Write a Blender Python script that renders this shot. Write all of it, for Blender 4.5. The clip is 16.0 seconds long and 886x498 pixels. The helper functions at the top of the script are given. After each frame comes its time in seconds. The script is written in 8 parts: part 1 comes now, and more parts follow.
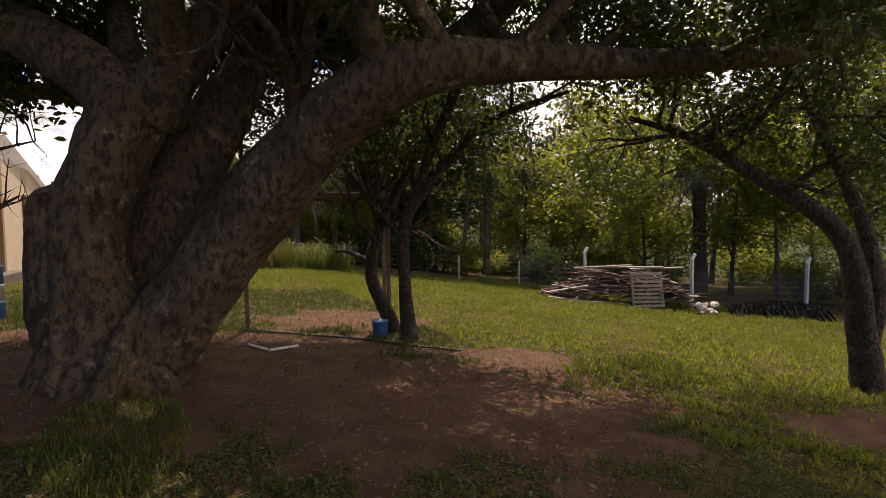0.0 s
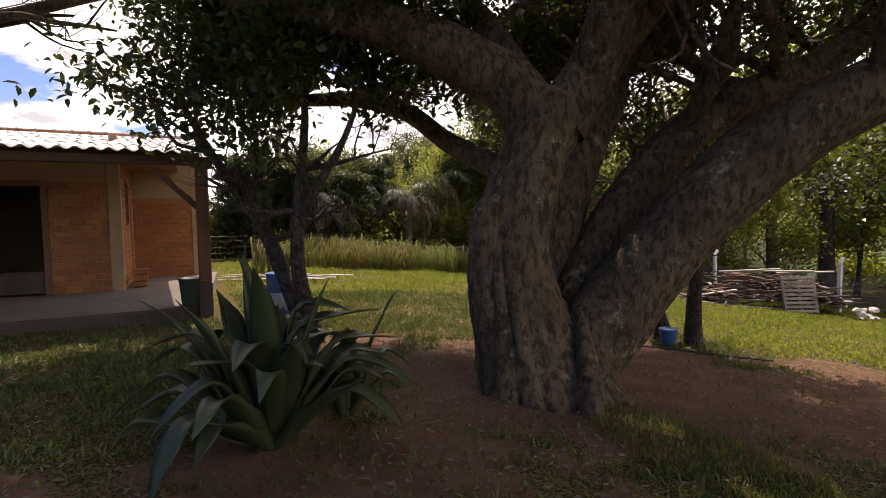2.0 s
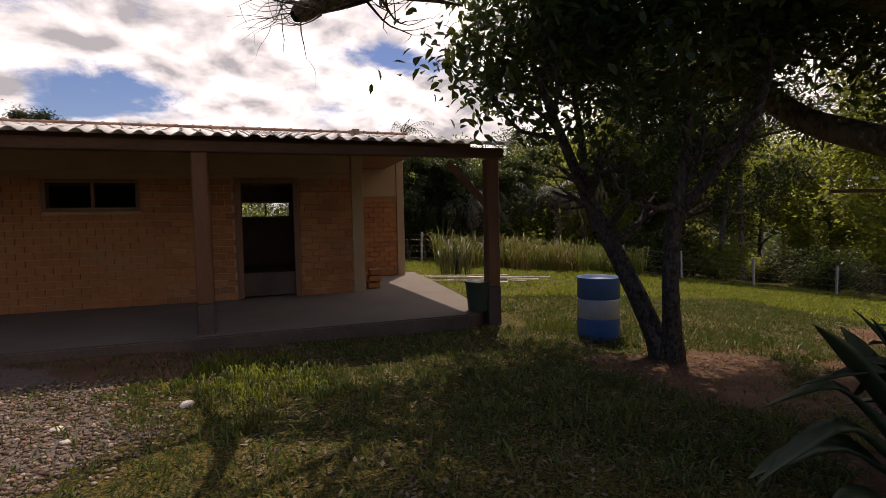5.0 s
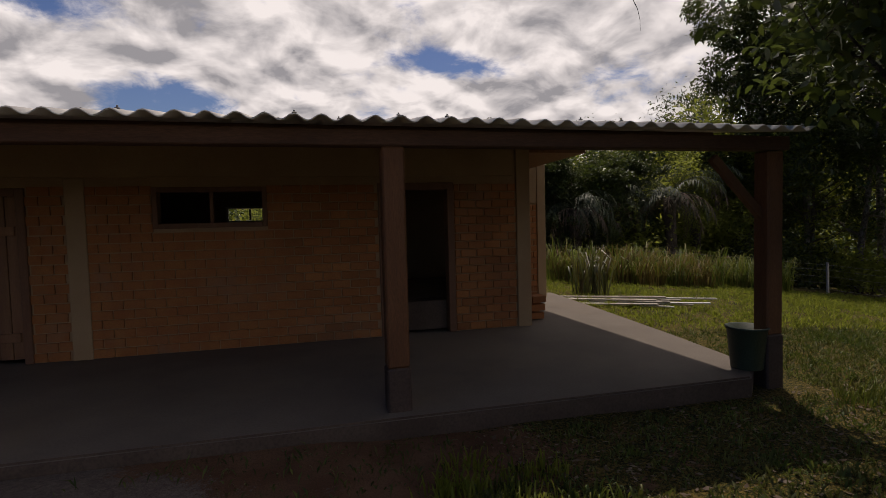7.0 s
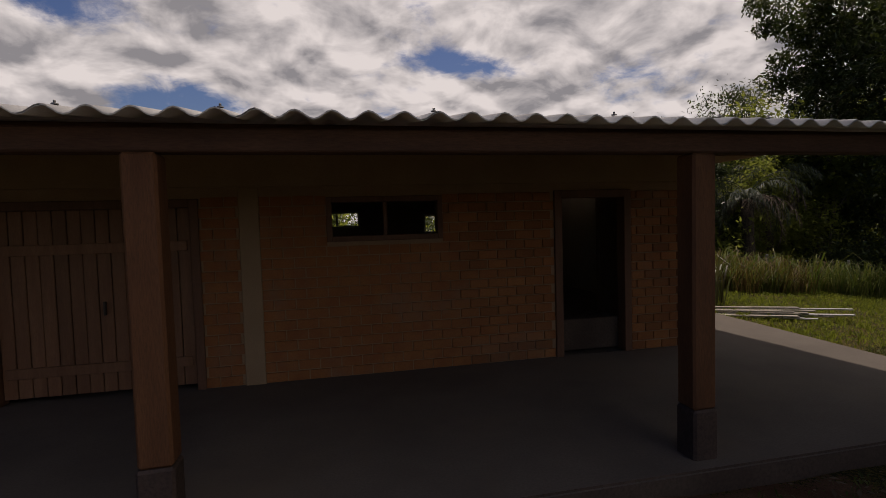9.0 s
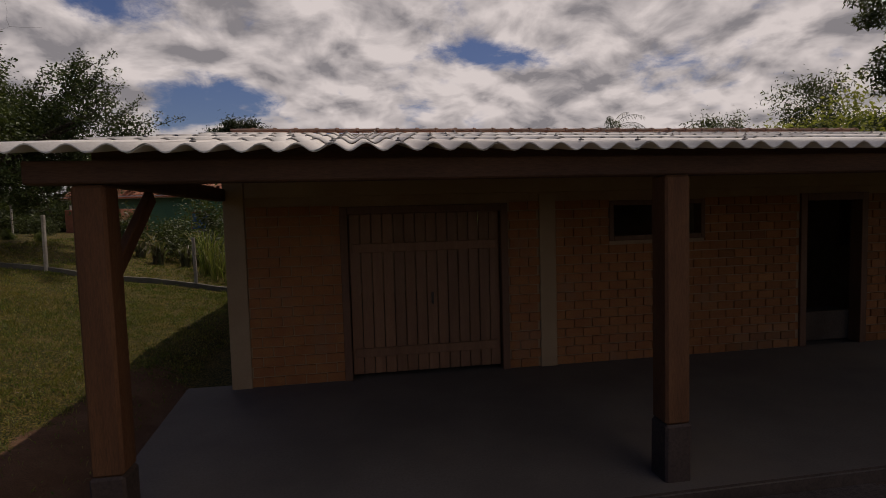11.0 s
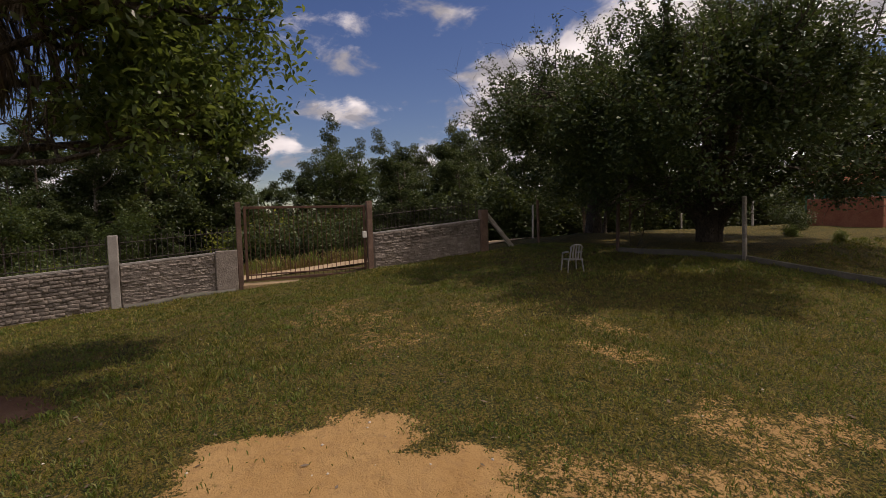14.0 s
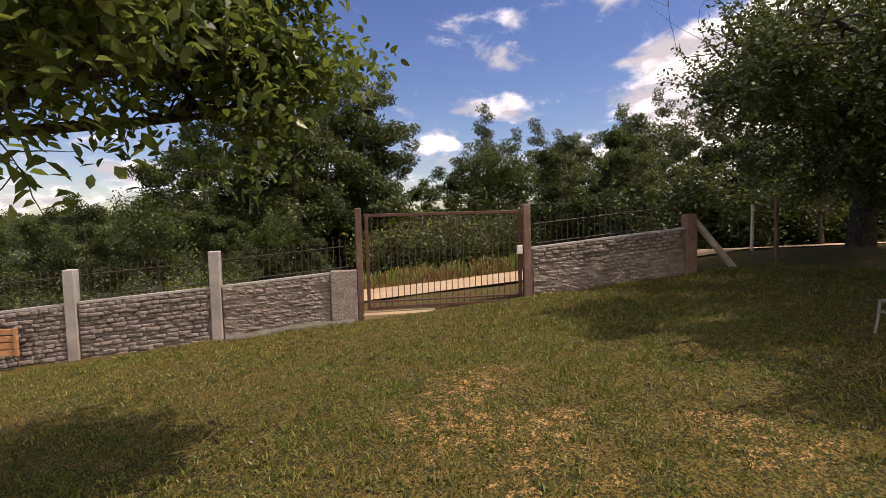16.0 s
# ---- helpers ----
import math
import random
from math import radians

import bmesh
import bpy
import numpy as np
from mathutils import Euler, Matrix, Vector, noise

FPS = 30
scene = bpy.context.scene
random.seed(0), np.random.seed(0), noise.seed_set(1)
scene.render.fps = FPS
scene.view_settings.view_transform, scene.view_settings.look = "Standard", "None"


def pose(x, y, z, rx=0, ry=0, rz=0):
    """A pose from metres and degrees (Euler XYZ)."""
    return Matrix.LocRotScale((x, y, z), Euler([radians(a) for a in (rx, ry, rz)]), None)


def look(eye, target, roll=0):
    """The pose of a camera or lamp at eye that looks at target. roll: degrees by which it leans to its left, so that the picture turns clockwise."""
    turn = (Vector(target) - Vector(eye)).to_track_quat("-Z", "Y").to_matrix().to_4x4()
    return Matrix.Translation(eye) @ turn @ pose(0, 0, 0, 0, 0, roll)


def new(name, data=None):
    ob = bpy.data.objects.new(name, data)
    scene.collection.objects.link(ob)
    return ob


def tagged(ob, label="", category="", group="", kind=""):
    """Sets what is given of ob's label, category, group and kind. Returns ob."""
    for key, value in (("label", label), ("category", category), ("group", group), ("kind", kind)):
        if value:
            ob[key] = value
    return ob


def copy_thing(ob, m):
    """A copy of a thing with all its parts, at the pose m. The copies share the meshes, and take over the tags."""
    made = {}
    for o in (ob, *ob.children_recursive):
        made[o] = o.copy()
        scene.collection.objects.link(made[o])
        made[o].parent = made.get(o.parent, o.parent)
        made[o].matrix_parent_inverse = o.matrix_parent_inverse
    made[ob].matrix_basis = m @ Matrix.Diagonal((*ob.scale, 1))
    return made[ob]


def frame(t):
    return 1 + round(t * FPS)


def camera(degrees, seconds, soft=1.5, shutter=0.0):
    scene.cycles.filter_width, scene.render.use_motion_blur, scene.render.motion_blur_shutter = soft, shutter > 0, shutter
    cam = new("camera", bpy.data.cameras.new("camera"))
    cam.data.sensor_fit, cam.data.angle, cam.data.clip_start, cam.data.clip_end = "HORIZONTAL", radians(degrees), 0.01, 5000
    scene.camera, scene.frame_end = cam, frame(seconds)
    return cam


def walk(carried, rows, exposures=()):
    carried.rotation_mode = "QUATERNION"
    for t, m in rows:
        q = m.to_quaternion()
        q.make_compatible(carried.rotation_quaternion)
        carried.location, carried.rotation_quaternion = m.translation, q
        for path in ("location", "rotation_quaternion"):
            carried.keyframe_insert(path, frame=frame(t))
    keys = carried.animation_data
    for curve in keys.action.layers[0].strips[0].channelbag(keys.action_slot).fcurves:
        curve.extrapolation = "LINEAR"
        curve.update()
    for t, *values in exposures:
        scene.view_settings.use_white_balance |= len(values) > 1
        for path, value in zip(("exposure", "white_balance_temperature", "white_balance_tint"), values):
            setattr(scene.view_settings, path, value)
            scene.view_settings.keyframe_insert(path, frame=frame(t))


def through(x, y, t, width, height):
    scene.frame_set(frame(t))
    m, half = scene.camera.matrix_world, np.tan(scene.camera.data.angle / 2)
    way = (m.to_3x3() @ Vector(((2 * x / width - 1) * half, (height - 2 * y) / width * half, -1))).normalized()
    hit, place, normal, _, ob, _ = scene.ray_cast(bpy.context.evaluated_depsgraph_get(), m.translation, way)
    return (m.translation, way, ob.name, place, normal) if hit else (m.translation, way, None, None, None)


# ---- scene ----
cam = camera(81.7, 16.0, soft=0.65)
PATH = [
    (0, (3.797, -12.055, 1.41), (4.774, -10.314, 1.297), -1.0),
    (0.5, (2.635, -11.423, 1.534), (3.605, -9.678, 1.416), -0.9),
    (1, (1.572, -10.898, 1.58), (2.534, -9.149, 1.461), -0.8),
    (1.5, (0.627, -10.351, 1.599), (1.572, -8.592, 1.479), -0.8),
    (2, (-0.18, -9.802, 1.6), (0.717, -8.018, 1.487), -1.0),
    (2.5, (-0.838, -9.36, 1.625), (0.022, -7.558, 1.513), -1.1),
    (3, (-1.586, -9.242, 1.662), (-0.731, -7.437, 1.548), -1.1),
    (3.5, (-2.219, -9.084, 1.673), (-1.399, -7.263, 1.559), -1.1),
    (4, (-2.706, -8.688, 1.624), (-1.933, -6.847, 1.512), -1.1),
    (4.5, (-3.018, -8.112, 1.601), (-2.307, -6.246, 1.491), -1.1),
    (5, (-3.233, -7.394, 1.647), (-2.594, -5.502, 1.535), -1.2),
    (5.2, (-3.335, -7.077, 1.68), (-2.737, -5.172, 1.568), -1.2),
    (7.5, (-5.343, -4.028, 1.946), (-4.87, -2.087, 1.849), -1.5),
    (8.2, (-6.239, -3.525, 2.007), (-5.768, -1.584, 1.914), -1.6),
    (10.3, (-8.684, -3.421, 2.257), (-8.331, -1.455, 2.147), -1.5),
    (11, (-10.404, -3.625, 2.326), (-10.091, -1.653, 2.204), -1.6),
    (11.5, (-11.025, -3.214, 2.49), (-11.207, -1.227, 2.362), -1.6),
    (11.7, (-11.352, -3.158, 2.498), (-11.671, -1.188, 2.363), -1.9),
    (12, (-11.9, -3.142, 2.598), (-12.432, -1.218, 2.47), -1.6),
    (12.5, (-12.723, -2.932, 2.707), (-13.61, -1.144, 2.58), -1.5),
    (13, (-13.619, -2.556, 2.722), (-14.805, -0.951, 2.599), -1.4),
    (13.5, (-14.522, -2.148, 2.704), (-15.955, -0.757, 2.584), -1.4),
    (14, (-15.354, -1.808, 2.768), (-16.984, -0.655, 2.649), -1.5),
    (14.5, (-16.2, -1.569, 2.846), (-17.946, -0.6, 2.728), -1.5),
    (15, (-17.062, -1.339, 2.887), (-18.868, -0.488, 2.771), -1.5),
    (15.5, (-17.834, -0.852, 2.951), (-19.69, -0.116, 2.834), -1.4),
    (15.7, (-18.112, -0.585, 3.031), (-19.992, 0.085, 2.9), -1.4),
    (16, (-18.611, -0.178, 3.07), (-20.508, 0.442, 2.948), -1.6),
]
EXPOSURES = [(0.0, -0.08, 7300, 24), (1.0, 0.30, 7300, 24), (2.5, 0.36, 7250, 25), (3.5, 0.04, 7250, 24), (5.0, -0.44, 7300, 22), (7.5, -1.22, 7000, 17), (10.5, -1.54, 7100, 20), (11.0, -1.6, 7100, 20), (12.5, -1.52, 7150, 23), (13.5, -1.14, 7100, 22), (14.5, -0.6, 7150, 22), (16.0, 0.02, 7200, 24)]
walk(cam, [(t, look(eye, target, roll)) for t, eye, target, roll in PATH], EXPOSURES)


# ---------------------------------------------------------------- world and sun
SUN_DIR = Vector((0.25, 0.46, 1.0)).normalized()
sun_el = math.asin(SUN_DIR.z)
sun_az = math.atan2(SUN_DIR.x, SUN_DIR.y)

world = bpy.data.worlds.new("sky")
scene.world = world
world.use_nodes = True
wt = world.node_tree
wt.nodes.clear()


def wn(kind, **sets):
    n = wt.nodes.new(kind)
    for k, v in sets.items():
        if k in n.inputs:
            n.inputs[k].default_value = v
    return n


def wmath(op, a, b=None):
    n = wt.nodes.new("ShaderNodeMath")
    n.operation = op
    for i, v in enumerate((a, b)):
        if v is None:
            continue
        if isinstance(v, (int, float)):
            n.inputs[i].default_value = v
        else:
            wt.links.new(v, n.inputs[i])
    return n.outputs[0]


sky = wn("ShaderNodeTexSky")
sky.sky_type = "NISHITA"
sky.sun_disc = False
sky.sun_elevation = sun_el
sky.sun_rotation = sun_az
sky.air_density = 1.0
sky.dust_density = 0.6
sky.ozone_density = 2.0
tc = wn("ShaderNodeTexCoord")
sep = wn("ShaderNodeSeparateXYZ")
wt.links.new(tc.outputs["Generated"], sep.inputs[0])
zz = wmath("ADD", wmath("MAXIMUM", sep.outputs[2], 0.0), 0.35)
comb = wn("ShaderNodeCombineXYZ")
wt.links.new(wmath("DIVIDE", sep.outputs[0], zz), comb.inputs[0])
wt.links.new(wmath("DIVIDE", sep.outputs[1], zz), comb.inputs[1])
lifted = wn("ShaderNodeVectorMath")
lifted.operation = "SCALE"
lifted.inputs["Scale"].default_value = 0.955
wt.links.new(comb.outputs[0], lifted.inputs[0])


def cloud_noise(scale, detail, rough, where=None, swirl=0.0):
    n = wn("ShaderNodeTexNoise", Scale=scale, Detail=detail, Roughness=rough, Distortion=swirl)
    wt.links.new((where or comb).outputs[0], n.inputs["Vector"])
    return n.outputs["Fac"]


azim = wmath("ARCTAN2", sep.outputs[0], sep.outputs[1])
elev = wmath("ARCSINE", sep.outputs[2])


def cloud_spot(az, el, wide, tall, amount):
    """A heap of cloud (or, below nought, a gap) round a bearing and height in degrees."""
    u = wmath("DIVIDE", wmath("SUBTRACT", azim, radians(az)), radians(wide))
    v = wmath("DIVIDE", wmath("SUBTRACT", elev, radians(el)), radians(tall))
    r = wmath("ADD", wmath("MULTIPLY", u, u), wmath("MULTIPLY", v, v))
    return wmath("MULTIPLY", wmath("EXPONENT", wmath("MULTIPLY", r, -0.7)), amount)


# the cloud bank ends along a slanting edge; a few gaps in it, a few heaps in the clear sky
slant = wmath("MULTIPLY", wmath("MINIMUM", wmath("MAXIMUM", wmath("SUBTRACT", elev, 0.262), 0.0), 0.2), 2.2)
bank = wn("ShaderNodeMapRange", **{"From Min": -0.95, "From Max": -0.80, "To Min": -0.12, "To Max": 0.17})
wt.links.new(wmath("SUBTRACT", azim, slant), bank.inputs["Value"])
field = wmath("ADD", wmath("ADD", wmath("MULTIPLY", cloud_noise(2.6, 8.0, 0.55, swirl=0.2), 0.5), wmath("MULTIPLY", cloud_noise(8.0, 9.0, 0.62, swirl=0.3), 0.5)), bank.outputs[0])
for spot in ((16.7, 17, 5, 1.3, -0.19), (11.0, 18, 2.5, 1.2, -0.12), (-13.5, 12.6, 4.2, 1.5, -0.23), (-22, 20, 4, 2, -0.22), (8, 11.8, 2.5, 0.8, -0.12), (-17, 11, 3, 1.4, -0.18), (-3, 8.7, 6, 1.0, -0.18),
             (-65, 16.4, 3.2, 1.5, 0.20), (-67, 11.9, 5.5, 1.2, 0.20), (-47.4, 15.2, 4.5, 2.0, 0.17), (-51, 10.5, 4.5, 2.2, 0.12), (-72.7, 8.3, 3.6, 0.9, 0.18), (-65, 5.9, 2.6, 1, 0.17), (-64, 20.5, 5, 1, 0.12), (-53, 21.3, 2.5, 0.8, 0.12), (-95, 4, 22, 3.5, 0.18), (-57, 6, 3, 1.5, 0.15)):
    field = wmath("ADD", field, cloud_spot(*spot))
cover = wn("ShaderNodeMapRange", **{"From Min": 0.45, "From Max": 0.625})
cover.interpolation_type = "SMOOTHSTEP"
wt.links.new(field, cover.inputs["Value"])
relief = wmath("MULTIPLY", wmath("SUBTRACT", cloud_noise(6.0, 7.0, 0.52, swirl=0.4), cloud_noise(6.0, 7.0, 0.52, lifted, 0.4)), 1.5)
grey = wmath("ADD", wmath("MULTIPLY", cloud_noise(2.2, 6.0, 0.55, swirl=0.3), 0.9), relief)
for spot in ((-65, 12, 24, 16, 0.26), (-100, 4, 20, 8, 0.22), (-12.9, 18.5, 6, 2.5, 0.16), (21.5, 12, 2.6, 1.6, 0.16), (45, 14, 12, 4, 0.08)):
    grey = wmath("ADD", grey, cloud_spot(*spot))
shade = wn("ShaderNodeValToRGB")
shade.color_ramp.elements[0].position = 0.28
shade.color_ramp.elements[0].color = (0.98, 0.97, 0.97, 1)
shade.color_ramp.elements[1].position = 0.78
shade.color_ramp.elements[1].color = (0.34, 0.35, 0.38, 1)
wt.links.new(grey, shade.inputs["Fac"])
bg_sky = wn("ShaderNodeBackground", Strength=0.125)
clear = wn("ShaderNodeHueSaturation", Hue=0.515, Saturation=1.25)
wt.links.new(sky.outputs[0], clear.inputs["Color"])
wt.links.new(clear.outputs[0], bg_sky.inputs["Color"])
bg_cloud = wn("ShaderNodeBackground", Strength=1.85)
wt.links.new(shade.outputs[0], bg_cloud.inputs["Color"])
mixw = wn("ShaderNodeMixShader")
wt.links.new(cover.outputs[0], mixw.inputs[0])
wt.links.new(bg_sky.outputs[0], mixw.inputs[1])
wt.links.new(bg_cloud.outputs[0], mixw.inputs[2])
outw = wn("ShaderNodeOutputWorld")
wt.links.new(mixw.outputs[0], outw.inputs[0])

sun_data = bpy.data.lights.new("sun", "SUN")
sun_data.energy = 5.0
sun_data.angle = radians(0.6)
sun_data.color = (1.0, 0.93, 0.82)
sun = new("sun", sun_data)
sun.matrix_world = look(SUN_DIR * 60, (0, 0, 0))


# ---------------------------------------------------------------- materials
class Mat:
    """A small builder for procedural materials with world-size textures."""

    def __init__(self, name):
        self.m = bpy.data.materials.new(name)
        self.m.use_nodes = True
        self.t = self.m.node_tree
        self.t.nodes.clear()
        self.out = self.t.nodes.new("ShaderNodeOutputMaterial")
        self.pos = self.t.nodes.new("ShaderNodeNewGeometry").outputs["Position"]

    def node(self, kind, **sets):
        n = self.t.nodes.new(kind)
        for k, v in sets.items():
            self.put(n.inputs[k], v)
        return n

    def put(self, socket, v):
        if isinstance(v, bpy.types.NodeSocket):
            self.t.links.new(v, socket)
        elif isinstance(v, tuple) and len(v) == 3 and socket.type == "RGBA":
            socket.default_value = (*v, 1)
        else:
            socket.default_value = v

    def noise(self, scale, detail=5.0, rough=0.6, stretch=None, vec=None):
        v = vec or self.pos
        if stretch:
            mp = self.node("ShaderNodeMapping", Vector=v)
            mp.inputs["Scale"].default_value = stretch
            v = mp.outputs[0]
        return self.node("ShaderNodeTexNoise", Vector=v, Scale=scale, Detail=detail, Roughness=rough).outputs["Fac"]

    def span(self, value, a, b, lo=0.0, hi=1.0):
        return self.node("ShaderNodeMapRange", Value=value, **{"From Min": a, "From Max": b, "To Min": lo, "To Max": hi}).outputs[0]

    def mix(self, f, a, b, mode="MIX"):
        n = self.t.nodes.new("ShaderNodeMix")
        n.data_type = "RGBA"
        n.blend_type = mode
        self.put(n.inputs[0], f)
        self.put(n.inputs[6], a)
        self.put(n.inputs[7], b)
        return n.outputs[2]

    def math(self, op, a, b):
        n = self.t.nodes.new("ShaderNodeMath")
        n.operation = op
        self.put(n.inputs[0], a)
        self.put(n.inputs[1], b)
        return n.outputs[0]

    def attr(self, name):
        n = self.t.nodes.new("ShaderNodeAttribute")
        n.attribute_name = name
        return n.outputs["Fac"]

    def rand(self):
        return self.t.nodes.new("ShaderNodeObjectInfo").outputs["Random"]

    def island(self):
        return self.t.nodes.new("ShaderNodeNewGeometry").outputs["Random Per Island"]

    def finish(self, color, rough=0.8, bump=None, strength=0.4, dist=0.01, metal=0.0, spec=0.4):
        p = self.node("ShaderNodeBsdfPrincipled")
        self.put(p.inputs["Base Color"], color)
        self.put(p.inputs["Roughness"], rough)
        self.put(p.inputs["Metallic"], metal)
        self.put(p.inputs["Specular IOR Level"], spec)
        if bump is not None:
            b = self.node("ShaderNodeBump", Height=bump, Strength=strength, Distance=dist)
            self.t.links.new(b.outputs[0], p.inputs["Normal"])
        self.t.links.new(p.outputs[0], self.out.inputs[0])
        return self.m


def surface(name, c1, c2, scale=3.0, c3=None, fine_scale=40.0, rough=0.8, strength=0.4, dist=0.01, metal=0.0, spec=0.4, stretch=None, rnd=0.0, stain=None):
    """Two tones at a large scale, a third in fine grain, relief, and a little change from piece to piece."""
    k = Mat(name)
    a = k.noise(scale, 4.0, 0.6, stretch)
    b = k.noise(fine_scale, 4.0, 0.65, stretch)
    col = k.mix(k.span(a, 0.35, 0.65), c1, c2)
    col = k.mix(k.span(b, 0.40, 0.75, 0.0, 0.7), col, c3 or tuple(v * 0.6 for v in c1))
    if stain:
        col = k.mix(k.span(k.noise(scale * 0.35, 5.0, 0.7), 0.52, 0.68, 0.0, 0.8), col, stain)
    if rnd:
        v = k.span(k.rand(), 0.0, 1.0, 1.0 - rnd, 1.0 + rnd)
        hs = k.node("ShaderNodeHueSaturation", Color=col, Value=v)
        col = hs.outputs[0]
    return k.finish(col, k.span(b, 0.2, 0.8, rough - 0.08, min(1.0, rough + 0.08)), k.math("ADD", b, a), strength, dist, metal, spec)


def leaf_material(name, tones, gloss=0.42, through=0.35, dry=None, glow=(0.16, 0.20, 0.03)):
    k = Mat(name)
    ramp = k.node("ShaderNodeValToRGB", Fac=k.island())
    while len(ramp.color_ramp.elements) < len(tones):
        ramp.color_ramp.elements.new(0.5)
    for i, c in enumerate(tones):
        ramp.color_ramp.elements[i].position = i / (len(tones) - 1)
        ramp.color_ramp.elements[i].color = (*c, 1)
    col = k.mix(k.span(k.noise(0.55, 3.0), 0.38, 0.62, 0.0, 0.45), ramp.outputs[0], tuple(v * 0.65 for v in tones[0]))
    if dry:
        col = k.mix(k.span(k.noise(0.30, 4.0, 0.6), 0.44, 0.56, 0.0, 0.6), col, tuple(v * 1.1 for v in tones[1]))
        col = k.mix(k.span(k.noise(1.6, 5.0, 0.7), 0.47, 0.60, 0.0, 0.45), col, dry)
        col = k.mix(k.span(k.noise(11.0, 3.0, 0.6), 0.52, 0.62, 0.0, 0.35), col, tuple(v * 1.3 for v in dry))
        col = k.mix(k.span(k.noise(8.0, 3.0, 0.6), 0.38, 0.48, 0.5, 0.0), col, tuple(v * 0.6 for v in tones[0]))
    p = k.node("ShaderNodeBsdfPrincipled", Roughness=gloss)
    k.put(p.inputs["Base Color"], col)
    k.put(p.inputs["Specular IOR Level"], 0.35)
    tr = k.node("ShaderNodeBsdfTranslucent")
    k.put(tr.inputs["Color"], k.mix(0.5, col, glow))
    mx = k.node("ShaderNodeMixShader", Fac=through)
    k.t.links.new(p.outputs[0], mx.inputs[1])
    k.t.links.new(tr.outputs[0], mx.inputs[2])
    k.t.links.new(mx.outputs[0], k.out.inputs[0])
    return k.m


def ground_material():
    k = Mat("yard_ground")
    n1, n2, n3, n4 = k.noise(0.35, 4.0), k.noise(2.2, 5.0), k.noise(22.0, 5.0, 0.7), k.noise(90.0, 4.0, 0.7)
    grass = k.mix(k.span(n1, 0.38, 0.62), (0.038, 0.043, 0.012), (0.070, 0.060, 0.020))
    grass = k.mix(k.span(n2, 0.50, 0.58, 0.0, 0.7), grass, (0.15, 0.10, 0.030))
    grass = k.mix(k.span(k.noise(7.0, 5.0, 0.75), 0.50, 0.57, 0.0, 0.8), grass, (0.026, 0.034, 0.009))
    grass = k.mix(k.span(n4, 0.40, 0.70, 0.0, 0.7), grass, (0.018, 0.026, 0.008))
    grass = k.mix(k.span(k.noise(34.0, 4.0, 0.65), 0.46, 0.56, 0.0, 0.75), grass, (0.20, 0.145, 0.035))
    grass = k.mix(k.span(k.noise(47.0, 3.0, 0.6), 0.50, 0.60, 0.0, 0.8), grass, (0.014, 0.020, 0.006))
    soil = k.mix(k.span(n2, 0.35, 0.65), (0.125, 0.062, 0.036), (0.20, 0.115, 0.070))
    soil = k.mix(k.span(n4, 0.45, 0.75, 0.0, 0.8), soil, (0.055, 0.033, 0.022))
    sand = k.mix(k.span(n2, 0.3, 0.7), (0.40, 0.235, 0.090), (0.48, 0.305, 0.13))
    sand = k.mix(k.span(n4, 0.5, 0.8, 0.0, 0.6), sand, (0.24, 0.14, 0.06))
    grav = k.mix(k.span(n3, 0.35, 0.65), (0.13, 0.10, 0.088), (0.22, 0.18, 0.155))
    grav = k.mix(k.span(n4, 0.45, 0.7, 0.0, 0.9), grav, (0.09, 0.07, 0.06))
    far = k.mix(k.span(k.noise(0.05, 5.0, 0.7), 0.35, 0.65), (0.016, 0.032, 0.010), (0.060, 0.082, 0.024))
    far = k.mix(k.span(k.noise(0.35, 6.0, 0.75), 0.44, 0.56, 0.0, 0.8), far, (0.014, 0.026, 0.010))
    rag = k.math("MULTIPLY", k.math("SUBTRACT", k.math("ADD", k.noise(9.0, 6.0, 0.75), k.noise(38.0, 4.0, 0.7)), 1.0), 1.5)
    edge = {m: k.span(k.math("ADD", k.attr(m), k.math("MULTIPLY", rag, w)), 0.42, 0.58) for m, w in (("soil", 1.0), ("sand", 1.1), ("gravel", 0.6))}
    sand = k.mix(k.span(k.noise(11.0, 4.0, 0.6), 0.50, 0.62, 0.0, 0.4), sand, (0.30, 0.185, 0.085))
    col = k.mix(edge["soil"], grass, soil)
    col = k.mix(edge["sand"], col, sand)
    col = k.mix(edge["gravel"], col, grav)
    col = k.mix(k.attr("far"), col, far)
    h = k.math("ADD", k.math("ADD", k.math("MULTIPLY", n3, 0.6), k.math("MULTIPLY", k.noise(8.0, 4.0, 0.6), 1.1)), k.math("MULTIPLY", n4, 0.5))
    return k.finish(col, 0.95, h, 0.9, 0.04, spec=0.15)


M_GROUND = ground_material()


